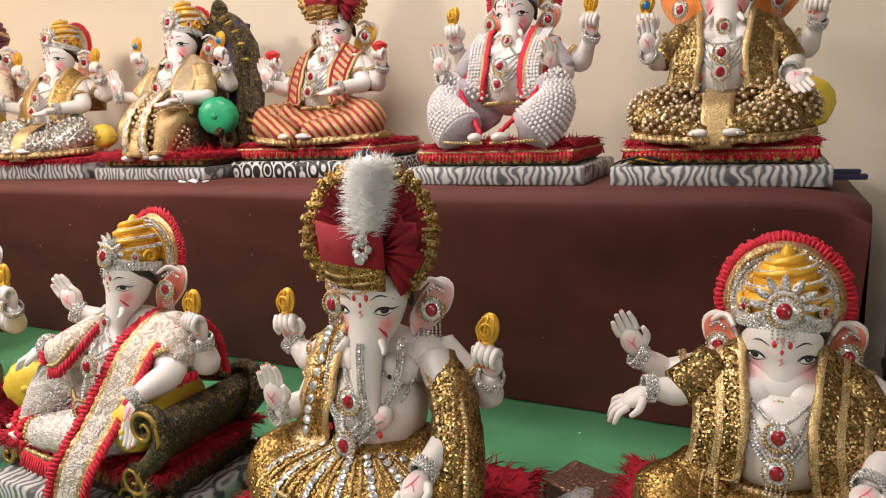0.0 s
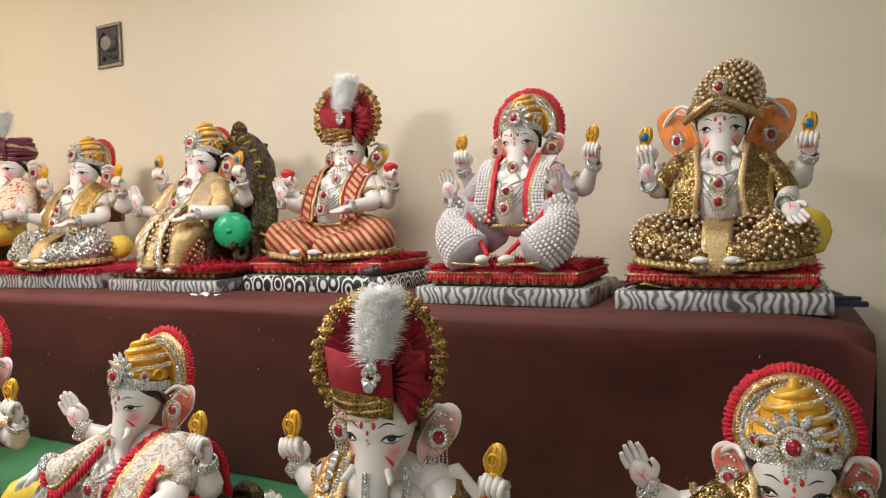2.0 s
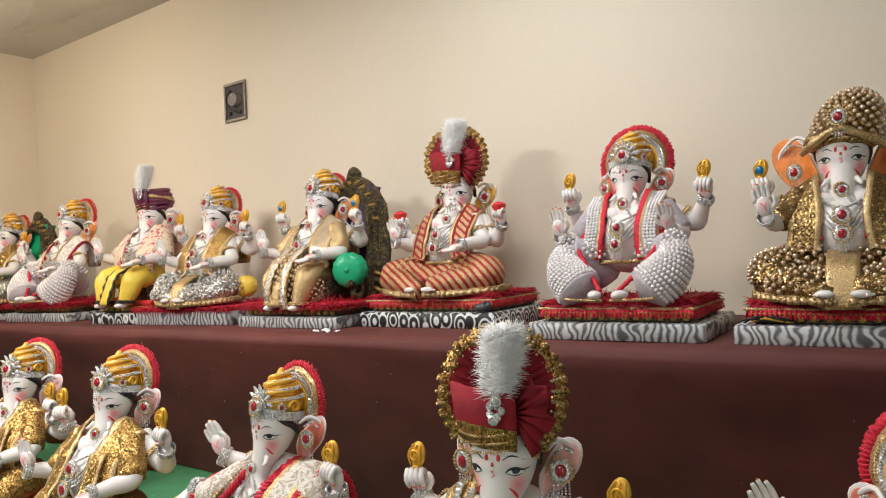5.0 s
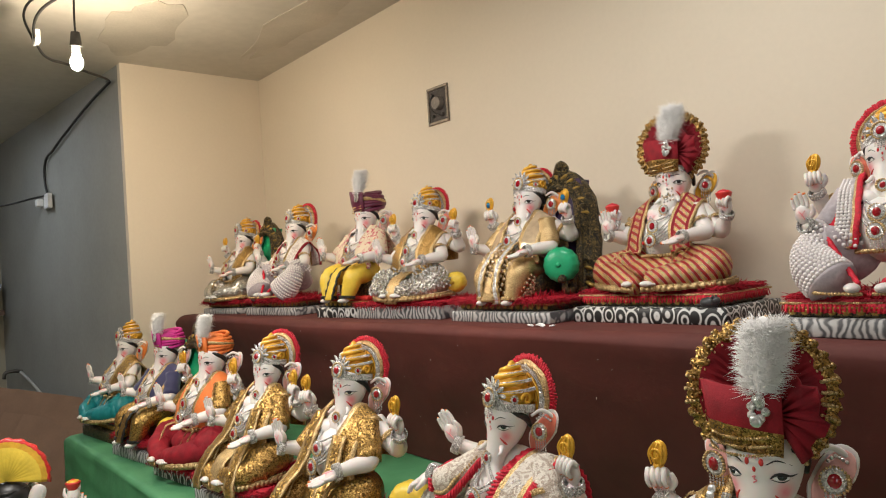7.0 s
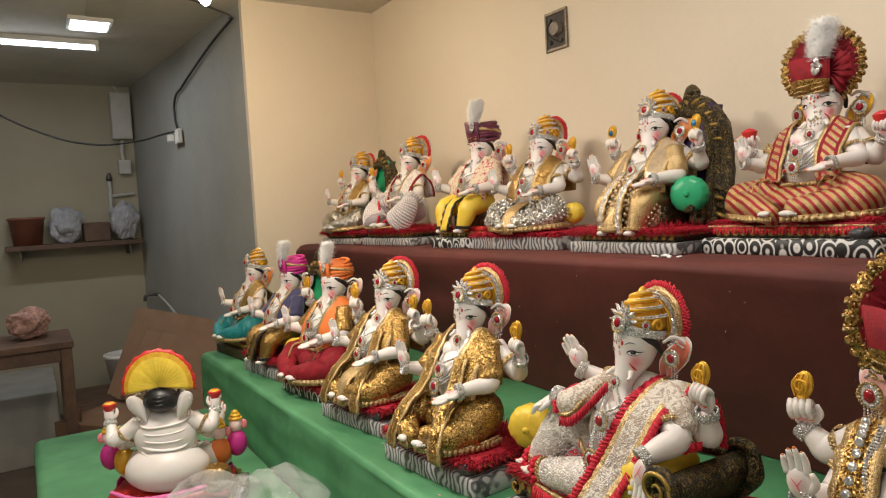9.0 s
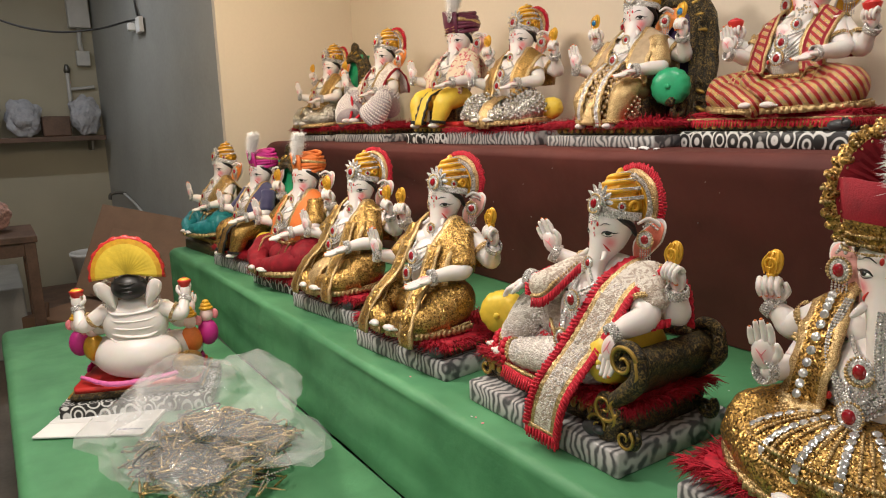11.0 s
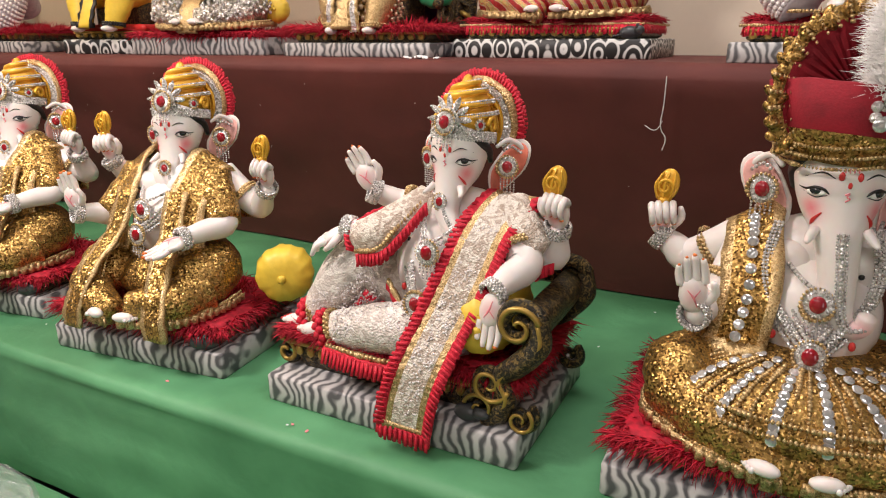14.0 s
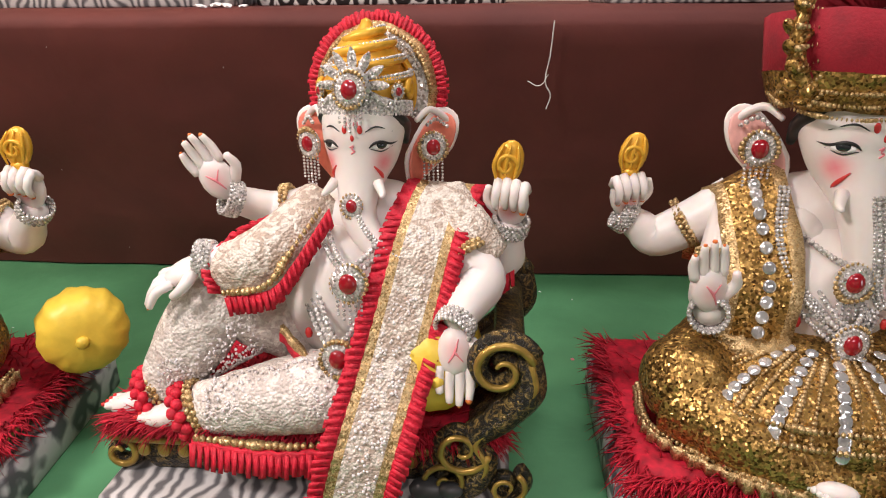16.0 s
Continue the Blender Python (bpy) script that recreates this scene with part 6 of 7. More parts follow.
def reclining(at, turn, label):
    """The figure that leans on a couch with one knee raised and a long sash."""
    F = Form(5)
    plinth(F, 0.415, 0.30, 0.045)
    z = 0.045
    F.prism(rounded(0.37, 0.22, 0.02), [(z, -0.010), (z + 0.010, -0.004), (z + 0.020, 0), (z + 0.040, 0), (z + 0.046, -0.006)], "bronze")
    for i in range(16):
        F.ball((-0.17 + 0.0215 * i, -0.112, z + 0.032), (0.0075, 0.005, 0.009), "gild", res=(8, 5))
    F.tube([(-0.19, -0.113, z + 0.045), (0.16, -0.113, z + 0.045)], [0.005, 0.005], "gild", 8, 8)
    F.scroll((-0.200, -0.100, z + 0.022), V(-1, 0, 0), V(0, 0, 1), 0.022, 1.2, 0.009, "bronze", 1.2)
    # scrolled arm of the couch
    for y in (-0.122, 0.085):
        F.tube([(0.150, y, z + 0.004), (0.172, y, z + 0.020), (0.182, y, z + 0.046), (0.170, y, z + 0.070), (0.196, y, z + 0.094), (0.222, y, z + 0.126), (0.222, y, z + 0.160)], [0.012, 0.015, 0.014, 0.013, 0.016, 0.017, 0.012], "bronze", 10, 38)
        F.scroll((0.197, y, z + 0.150), V(1, 0, 0), V(0, 0, 1), 0.030, 1.35, 0.011, "bronze", 0.3)
        F.scroll((0.160, y, z + 0.062), V(1, 0, 0), V(0, 0, -1), 0.027, 1.3, 0.010, "bronze", 0.2)
        F.scroll((0.146, y, z + 0.024), V(-1, 0, 0), V(0, 0, 1), 0.022, 1.25, 0.008, "bronze", 0.2)
        F.scroll((0.204, y, z + 0.020), V(-1, 0, 0), V(0, 0, 1), 0.020, 1.25, 0.008, "bronze", 2.2)
    y = -0.133
    F.tube([(0.172, y, z + 0.020), (0.184, y, z + 0.046), (0.174, y, z + 0.072), (0.200, y, z + 0.096), (0.226, y, z + 0.128), (0.224, y, z + 0.158)], [0.003, 0.004, 0.003, 0.004, 0.005, 0.003], "gild", 6, 30)
    F.scroll((0.197, y, z + 0.150), V(1, 0, 0), V(0, 0, 1), 0.030, 1.35, 0.004, "gild", 0.3)
    F.scroll((0.160, y, z + 0.062), V(1, 0, 0), V(0, 0, -1), 0.027, 1.3, 0.0036, "gild", 0.2)
    F.scroll((0.146, y, z + 0.024), V(-1, 0, 0), V(0, 0, 1), 0.022, 1.25, 0.003, "gild", 0.2)
    F.scroll((0.204, y, z + 0.020), V(-1, 0, 0), V(0, 0, 1), 0.020, 1.25, 0.003, "gild", 2.2)
    F.scroll((-0.200, -0.108, z + 0.022), V(-1, 0, 0), V(0, 0, 1), 0.022, 1.2, 0.004, "gild", 1.2)
    side = spline([(0.150, 0, z + 0.004), (0.176, 0, z + 0.024), (0.180, 0, z + 0.046), (0.170, 0, z + 0.070), (0.192, 0, z + 0.094), (0.214, 0, z + 0.126), (0.212, 0, z + 0.150), (0.190, 0, z + 0.158)], 24)
    F.sheet([[(x, -0.118 + 0.05 * k, q) for k in range(5)] for x, _, q in side], ["bronze"] * 4, 0.010)
    F.tube([(-0.17, 0.085, z + 0.04), (0.0, 0.095, z + 0.13), (0.12, 0.095, z + 0.15), (0.20, 0.09, z + 0.15)], [0.014, 0.022, 0.02, 0.014], "bronze", 10, 20)
    rug(F, 0.38, 0.215, z + 0.054, 4200, length=0.030)
    bolster(F, (0.126, -0.040, 0.176), 0.048, 0.17, "lemon", (90, 0, 8))
    # body
    F.ball((0.035, -0.025, 0.225), (0.066, 0.064, 0.080), "skin", (0, -6, 0), (28, 18))
    F.ball((0.060, 0.0, 0.288), (0.076, 0.048, 0.050), "skin", res=(20, 14))
    F.ball((0.010, -0.050, 0.272), (0.026, 0.020, 0.022), "skin")
    F.ball((0.008, -0.070, 0.270), 0.0035, "black", res=(6, 4))
    for x, zz in ((0.008, 0.205), (0.062, 0.212), (0.048, 0.262)):
        F.ball((x, -0.088, zz), (0.004, 0.004, 0.006), "redp", res=(6, 4))
    # legs in beaded lace
    F.tube([(0.02, 0.0, 0.155), (-0.055, -0.020, 0.200), (-0.098, -0.045, 0.212), (-0.132, -0.060, 0.168), (-0.158, -0.072, 0.126)], [0.055, 0.048, 0.040, 0.037, 0.028], "lace", 20, 34)
    F.tube([(0.085, 0.000, 0.155), (0.075, -0.065, 0.148), (0.020, -0.098, 0.146), (-0.060, -0.102, 0.132), (-0.105, -0.100, 0.124)], [0.048, 0.047, 0.041, 0.034, 0.025], "lace", 20, 34)
    for (cx, cy, cz), r in (((-0.157, -0.073, 0.122), 0.029), ((-0.108, -0.100, 0.123), 0.026)):
        F.ring((cx, cy, cz), (-1, -0.2, -0.4), r, 0.010, "zari", 0.004, 2)
        F.ring((cx - 0.012, cy - 0.004, cz - 0.004), (-1, -0.2, -0.4), r * 0.95, 0.012, "fringe", 0.0065, 2)
    for fx, fy, fz in ((-0.188, -0.080, 0.112), (-0.136, -0.108, 0.118)):
        F.ball((fx, fy, fz), (0.029, 0.015, 0.012), "skin", (0, -8, 12))
        for k in range(4):
            F.ball((fx - 0.026 + 0.001 * k, fy - 0.009 + 0.006 * k, fz - 0.001), (0.008, 0.0042, 0.0045), "skin", res=(6, 4))
            F.ball((fx - 0.032 + 0.001 * k, fy - 0.010 + 0.006 * k, fz + 0.001), 0.0026, "redp", res=(6, 4))
    F.beads([(-0.10, -0.132, 0.108), (-0.02, -0.140, 0.108), (0.05, -0.130, 0.108)], 0.0046, "zari", 1.4)
    F.sash([(-0.105, -0.132, 0.098), (-0.02, -0.142, 0.096), (0.06, -0.130, 0.098)], V(0, -0.3, 1), [0.018], ["fringe"], 30, 0.004, 0.002)
    r = F.rnd
    for _ in range(1300):
        u = r.random()
        if r.random() < 0.5:
            c0, rad = V(0.05, -0.088, 0.148) * (1 - u) + V(-0.09, -0.100, 0.126) * u, 0.050 - 0.016 * u
        else:
            c0, rad = V(-0.05, -0.022, 0.198) * (1 - u) + V(-0.148, -0.066, 0.142) * u, 0.051 - 0.013 * u
        a = r.uniform(2.6, 6.0)
        F.ball(c0 + V(0.0, math.cos(a + 1.2) * -rad * 0.0 - abs(math.sin(a)) * rad, math.cos(a) * rad * 0.9 + 0.006), r.uniform(0.0010, 0.0020), "pearl", res=(6, 4))
    # red edged waist and shoulder cloth
    F.sash([(-0.02, -0.088, 0.205), (0.02, -0.098, 0.168), (0.07, -0.090, 0.158)], V(0.2, -0.2, 1), [0.010, 0.008], ["fringe", "zari"], 16, 0.006, 0.002)
    F.tube([(0.010, -0.010, 0.312), (-0.020, -0.055, 0.285), (-0.050, -0.068, 0.268), (-0.078, -0.062, 0.262)], [0.028, 0.031, 0.031, 0.025], "lacet", 24, 30)
    for o in (0.0, 0.004):
        F.edging([(0.028, -0.058 - o, 0.322), (0.000, -0.086 - o, 0.280), (-0.022, -0.101 - o, 0.256), (-0.070, -0.088 - o, 0.242)], (0.25, -0.25, -1), 0.017)
    F.beads([(0.020, -0.060, 0.322), (-0.006, -0.090, 0.284), (-0.026, -0.104, 0.260), (-0.072, -0.090, 0.246)], 0.0042, "zari", 1.4)
    F.edging([(-0.030, -0.030, 0.304), (-0.060, -0.052, 0.292), (-0.080, -0.078, 0.268), (-0.076, -0.088, 0.246)], (-0.9, -0.5, 0.3), 0.014)
    H = head(F, (0.058, 0.000, 0.378), -5, 0, 0.88, "curl", "red", ear_size=0.80)
    mukut(F, H, True, 1.0)
    # long sash from the shoulder down over the couch
    widths = [0.013, 0.009, 0.036, 0.009, 0.013]
    F.sash([(0.155, 0.050, 0.22), (0.150, 0.042, 0.29), (0.138, 0.005, 0.330), (0.122, -0.055, 0.300), (0.108, -0.092, 0.245), (0.092, -0.128, 0.185), (0.076, -0.165, 0.130), (0.064, -0.176, 0.085), (0.056, -0.178, 0.038)], V(1, 0.1, -0.12), widths, ["fringe", "zari", "lacet", "zari", "fringe"], 130, 0.005, 0.0030)
    fall = [(0.138, 0.005, 0.330), (0.122, -0.055, 0.300), (0.108, -0.092, 0.245), (0.092, -0.128, 0.185), (0.076, -0.165, 0.130), (0.064, -0.176, 0.085), (0.056, -0.178, 0.038)]
    for o in (-1, 1):
        F.edging([V(*q) + unit(V(1, 0.1, -0.12)) * 0.028 * o + V(0, -0.004, 0) for q in fall], V(1, 0.0, -0.25) * o + V(0, -0.15, -0.25), 0.015)
    F.edging([(0.020, -0.184, 0.042), (0.056, -0.182, 0.038), (0.092, -0.178, 0.034)], (0, -0.1, -1), 0.022)
    F.edging([(-0.105, -0.136, 0.104), (-0.02, -0.146, 0.102), (0.06, -0.134, 0.104)], (0, -0.35, -1), 0.022)
    F.sash([(0.056, -0.178, 0.042), (0.054, -0.179, 0.020)], V(1, 0.1, -0.12), widths, ["fringe", "fringe", "fringe", "fringe", "fringe"], 4, 0.004, 0.001)
    F.sash([(0.026, -0.181, 0.043), (0.090, -0.175, 0.036)], V(0, 0, 1), [0.009], ["zari"], 6, 0.007)
    for _ in range(260):
        u, q = r.random(), r.uniform(-0.016, 0.016)
        p = spline([(0.122, -0.055, 0.300), (0.108, -0.092, 0.245), (0.092, -0.128, 0.185), (0.076, -0.165, 0.130), (0.060, -0.178, 0.060)], 160)[int(u * 159)]
        F.ball(p + V(q, -0.004, -q * 0.12), r.uniform(0.0010, 0.0019), "pearl", res=(6, 4))
    F.tube([(0.132, 0.0, 0.318), (0.160, -0.025, 0.285), (0.176, -0.030, 0.262)], [0.028, 0.031, 0.030], "lacet", 20, 20)
    F.edging([(0.146, -0.060, 0.272), (0.176, -0.062, 0.248), (0.207, -0.030, 0.252)], (0.15, -0.3, -1), 0.016)
    # arms
    arm(F, [(0.0, 0.012, 0.308), (-0.052, 0.012, 0.300), (-0.084, -0.012, 0.318)], "open", (-0.55, -0.15, 1), (0.2, -1, 0.1), r0=0.022)
    arm(F, [(0.0, -0.018, 0.305), (-0.040, -0.065, 0.268), (-0.094, -0.068, 0.272)], "relax", (-0.85, -0.2, -0.42), (-0.2, 0.1, -1), r0=0.025)
    arm(F, [(0.138, -0.015, 0.300), (0.176, -0.055, 0.252), (0.154, -0.105, 0.228)], "open", (0.0, -0.35, -1), (0, -1, 0.4), r0=0.027, thumb=-1)
    arm(F, [(0.140, 0.005, 0.302), (0.196, 0.004, 0.252), (0.203, -0.008, 0.292)], "fist", (0.05, -0.1, 1), (-0.2, -1, 0), r0=0.025, hold=(-0.008, 0.0, 0.012), thumb=-1)
    for mx, my, mz, q in ((0.130, -0.128, z + 0.012, 1.0), (0.150, -0.134, z + 0.017, 0.6)):
        F.ball((mx, my, mz), (0.022 * q, 0.014 * q, 0.013 * q), "mouse")
    # necklaces
    necklace(F, (0.055, -0.020, 0.325), 0.045, 0.040, rows=2, front=-0.062)
    necklace(F, (0.045, -0.022, 0.320), 0.110, 0.046, rows=3, front=-0.076, bead=0.0034)
    return F.finish("elephant_headed_statue", pose(*at, 0, 0, turn), label, FRONT)


reclining((-0.805, 1.312, TABLE_Z), 0, "white reclining elephant-headed statue in red-edged lace on a gilded couch")

gold = dict(group=FRONT, spread=0.128, sleeve="sequin", mouse=True, cloth="sequin", seat="carved", crown="mukut")
# turbaned statue with mirror work
place(-0.285, 1.325, TABLE_Z, 0, 1.0, "white elephant-headed statue with red turban and gold mirror-work cloth", group=FRONT, w=0.41, d=0.315, ph=0.045, cloth="sequin", mirrors=True, seat="carved", crown="turban", hs=1.04, head=(0.004, 0.357), hy=-0.022, ts=1.05, es=0.76, bands=True, yaw=8, trunk="straight", ear="pink", shawl=(-1,), apron="sequin", drop=0.115, strands=4, armcloth="bronze_seq", shawl_discs=True,
      arms={"UL": [(-0.080, 0.005, 0.290), (-0.155, 0.020, 0.240), (-0.189, 0.022, 0.262)], "UR": [(0.080, 0.015, 0.290), (0.150, 0.020, 0.225), (0.168, -0.01, 0.262)], "L": [(-0.082, -0.010, 0.285), (-0.110, -0.050, 0.205), (-0.125, -0.10, 0.205)], "R": [(0.082, -0.010, 0.285), (0.135, -0.050, 0.205), (0.120, -0.120, 0.175)], "Rd": (-0.2, -0.8, -0.6), "Rn": (0, -0.6, 1)})
# gold-shawled statue with a red-fringed arch
place(0.235, 1.44, TABLE_Z, 0, 0.93, "white elephant-headed statue in gold sequin shawl with red-fringed crown", group=FRONT, w=0.42, d=0.30, cloth="sequin", seat="carved", crown="mukut", trunk="curl", ear="red", shawl_mats=["zari", "bronze_seq", "zari", "bronze_seq", "zari"], shawl_w=[0.010, 0.022, 0.010, 0.022, 0.010], sleeve="bronze_seq", head=(0.0, 0.320), hs=1.10, big=1.0, up=True,
      arms={"ULk": "open", "ULd": (-0.45, -0.1, 1), "UL": [(-0.080, 0.015, 0.290), (-0.150, 0.006, 0.268), (-0.188, -0.010, 0.294)], "L": [(-0.082, -0.010, 0.295), (-0.130, -0.045, 0.262), (-0.164, -0.06, 0.266)], "Lk": "relax", "Ld": (-0.8, -0.3, -0.5), "Ln": (-0.2, 0.1, -1)})
# further statues on the green table
place(-1.32, 1.29, TABLE_Z, 6, 1.0, "white elephant-headed statue in gold brocade beside a yellow cushion", w=0.375, d=0.27, hs=0.94, yaw=8, arms={"UR": [(0.080, 0.015, 0.290), (0.152, 0.020, 0.232), (0.188, -0.005, 0.272)]}, bolster=("lemon", 0.212, 0.025, 0.140, 0.050), long="sequin", **gold)
place(-1.825, 1.31, TABLE_Z, 8, 1.0, "white elephant-headed statue in gold sequins on a red mat", w=0.36, d=0.27, hs=0.95, yaw=12, ear="pink", apron="zari", long="sequin", **gold)
place(-2.27, 1.31, TABLE_Z, 8, 1.08, "white elephant-headed statue with orange turban and plume", group=FRONT, w=0.32, d=0.26, plinth="zebra_rings", cloth="redc", seat="rug", crown="turban", tcloth="saffron", ruffle="saffron", ts=0.85, fan=False, sleeve="sequin", shawl_mats=["zari", "saffron", "zari"])
place(-2.70, 1.29, TABLE_Z, 8, 1.02, "small statue in navy velvet against a green throne", group=FRONT, w=0.38, d=0.25, cloth="sequin", trim="black", legs="down", seat="throne", inner="greenb", tx=0.12, crown="turban", tcloth="magenta", ruffle="magenta", ts=0.9, fan=False, sleeve="navy", shawl_mats=["zari", "navy", "zari"], bolster=("lemon", 0.15, -0.04, 0.12, 0.042), up=False)
place(-3.24, 1.29, TABLE_Z, 6, 1.02, "small statue in teal cloth on a gilded seat", group=FRONT, w=0.36, d=0.25, plinth="bronze", cloth="teal", seat="gold", crown="mukut", arch=False, up=False, ear="orange")

# statues on the brown shelf
place(0.127, 1.88, SHELF_Z, 0, 0.84, "white statue in bronze pearl cloth with orange ears", group=BACK, w=0.345, d=0.27, ph=0.034, cloth="bronze_seq", pearls="gpearl", seat="mat", crown="pagdi", hs=1.1, ear="orange", es=1.35, sleeve="bronze_seq", shawl_mats=["zari", "bronze_seq", "zari"], gem="sapph", apron="zari", bolster=("lemon", 0.155, -0.03, 0.155, 0.052),
      arms={"UL": [(-0.080, 0.015, 0.290), (-0.140, 0.000, 0.262), (-0.158, -0.030, 0.285)], "L": [(-0.082, -0.010, 0.285), (-0.130, -0.060, 0.235), (-0.140, -0.110, 0.245)], "R": [(0.082, -0.010, 0.285), (0.130, -0.050, 0.215), (0.125, -0.120, 0.195)], "Rn": (0, -1, 0.3), "Rd": (0.3, -0.5, -0.4)})
place(-0.275, 1.885, SHELF_Z, 0, 0.86, "white statue in pearl-beaded cloth with red edging", group=BACK, w=0.36, d=0.28, ph=0.034, legs="raised", cloth="pbase", pearls="pearl", seat="mat", crown="mukut", big=1.15, ear="red", sleeve="pbase", shawl_pearls=True, shawl_mats=["fringe", "zari", "pbase", "zari", "fringe"], shawl_w=[0.012, 0.006, 0.034, 0.006, 0.012],
      arms={"R": [(0.082, -0.010, 0.285), (0.128, -0.020, 0.222), (0.115, -0.070, 0.228)], "Rd": (0.0, -0.3, 0.5), "Rn": (0, -0.8, 0.6), "UR": [(0.080, 0.015, 0.290), (0.155, 0.020, 0.245), (0.185, -0.010, 0.295)]})
place(-0.83, 2.03, SHELF_Z, 0, 0.92, "white statue with red turban and red-gold striped cloth", group=BACK, w=0.44, d=0.29, ph=0.040, plinth="zebra_rings", cloth="redgold", seat="mat", crown="turban", trunk="left", ear="gold", stones=True, spread=0.185, strands=5, mouse=True, cup=True, hs=1.08, ts=1.08, head=(0.013, 0.358), shawl_mats=["zari", "redc", "redgold", "redc", "zari"], shawl_w=[0.008, 0.008, 0.03, 0.008, 0.008], yaw=4,
      arms={"UL": [(-0.080, 0.0, 0.290), (-0.140, -0.02, 0.235), (-0.160, -0.05, 0.255)], "UR": [(0.080, 0.015, 0.290), (0.150, -0.01, 0.215), (0.180, -0.03, 0.255)]})
place(-1.275, 1.95, SHELF_Z, 0, 0.96, "white statue in gold pearls on a carved throne", group=BACK, w=0.41, d=0.28, ph=0.032, cloth="zari", pearls="gpearl", robe="gpearl", legs="down", seat="throne", crown="mukut", arch=True, big=0.8, ear="orange", shawl_mats=["zari", "gpearl", "zari"], sleeve="zari", bolster=("greenb", 0.165, -0.02, 0.165, 0.052), yaw=4, gem="sapph", th=0.405, tw=0.25, tx=0.085)
place(-1.80, 1.96, SHELF_Z, 6, 0.98, "white statue in silver sequins on a red fur mat", group=BACK, w=0.44, d=0.28, ph=0.045, cloth="silver_seq", pearls="crystal", seat="rug", crown="mukut", big=0.85, ear="red", shawl_mats=["zari", "sequin", "zari"], apron="zari", bolster=("lemon", 0.17, 0.0, 0.12, 0.036))
place(-2.14, 1.93, SHELF_Z, 6, 1.03, "statue with plum turban, flowered coat and yellow skirt", group=BACK, w=0.31, d=0.26, ph=0.04, plinth="zebra_rings", cloth="lemon", trim="black", legs="down", seat="gold", crown="turban", tcloth="plum", ruffle="plum", fan=False, trunk="straight", sleeve="flower", shawl_mats=["flower", "flower", "flower"], ear="pink", up=False)
place(-2.76, 1.94, SHELF_Z, 6, 1.04, "white statue in rows of silver pearls", group=BACK, w=0.42, d=0.27, ph=0.035, legs="raised", cloth="pbase", pearls="pearl", seat="carved", crown="mukut", big=0.95, ear="orange", shawl_mats=["zari", "lace", "redc"], up=False)
place(-3.30, 1.92, SHELF_Z, 6, 1.02, "white statue in silver sequins before a dark throne", group=BACK, w=0.36, d=0.26, ph=0.03, cloth="silver_seq", seat="throne", inner="greenb", tx=0.12, crown="mukut", big=0.75, ear="orange", shawl_mats=["zari", "sequin", "zari"], bolster=("lemon", 0.13, -0.03, 0.13, 0.04))

# statue seen from behind on the low step
place(-2.21, 0.715, LOW_Z, -112, 1.0, "white statue with yellow crown seen from behind", group="statues on the low step", w=0.44, d=0.30, ph=0.05, plinth="zebra_rings", cloth="skin", trim="magenta", seat="gold", crown="back", shawl=(), ear="pale", back=True, cup="gold")

# ---- things on and round the tables ----
def scatter(name, pts, sizes, material, label, category, seed, flat=0.25):
    """A few torn scraps lying together."""
    r = random.Random(seed)
    bm = bmesh.new()
    for (x, y, z), s in zip(pts, sizes):
        m = Matrix.LocRotScale((x, y, z + s * flat), Euler((r.uniform(-0.2, 0.2), r.uniform(-0.2, 0.2), r.uniform(0, 6))), (s, s * r.uniform(0.5, 0.9), s * flat))
        bmesh.ops.create_icosphere(bm, subdivisions=1, radius=1.0, matrix=m)
    return tagged(part(name, bm, material), label, category)


for i, q in enumerate((0.012, 0.017, 0.014, 0.010)):
    tagged(scatter("paper_scrap", [(-1.10 + 0.022 * i, 1.765 + 0.012 * (i % 2), SHELF_Z - 0.001)], [q], paper, "torn white paper scrap lying on the brown shelf cloth", "paper", 2 + i), group="paper scraps on the shelf")

# back box in the wall for a missing switch
sb = empty("switch_box", "open rusty switch box set in the wall without its plate", "switch box", at=(-2.018, WALL_Y, 2.26))
for nm, b in (("rim", (-0.066, 0.066, -0.010, 0.0, 0.068, 0.080)), ("rim", (-0.066, 0.066, -0.010, 0.0, -0.080, -0.068)), ("rim", (-0.066, -0.056, -0.010, 0.0, -0.067, 0.067)), ("rim", (0.056, 0.066, -0.010, 0.0, -0.067, 0.067))):
    part(nm, box_bm(*b, 0.002), node_material("rusty_steel_rim", (0.24, 0.20, 0.16), 0.5, metal=0.6, vary=0.4, scale=40), sb)
part("back_plate", box_bm(-0.055, 0.055, -0.004, 0.0, -0.067, 0.067), node_material("dark_box_inside", (0.06, 0.05, 0.045), 0.7, vary=0.5, scale=30), sb)
bm = bmesh.new()
bmesh.ops.create_cone(bm, cap_ends=True, segments=24, radius1=0.030, radius2=0.026, depth=0.022, matrix=pose(0.008, -0.016, 0.005, 90, 0, 0))
part("socket", bm, node_material("old_bakelite", (0.20, 0.17, 0.14), 0.45, vary=0.3, scale=60), sb, "round brown socket body")
for dx, dz in ((-0.032, 0.045), (0.030, -0.046), (-0.030, -0.045)):
    bm = bmesh.new()
    bmesh.ops.create_uvsphere(bm, u_segments=10, v_segments=6, radius=0.008, matrix=pose(dx, -0.008, dz))
    part("screw", bm, metal_dark, sb)
wire("wire", [(-0.02, -0.012, 0.05), (-0.035, -0.022, 0.01), (-0.01, -0.024, -0.03), (0.02, -0.012, -0.05)], 0.0025, cable_black, sb)

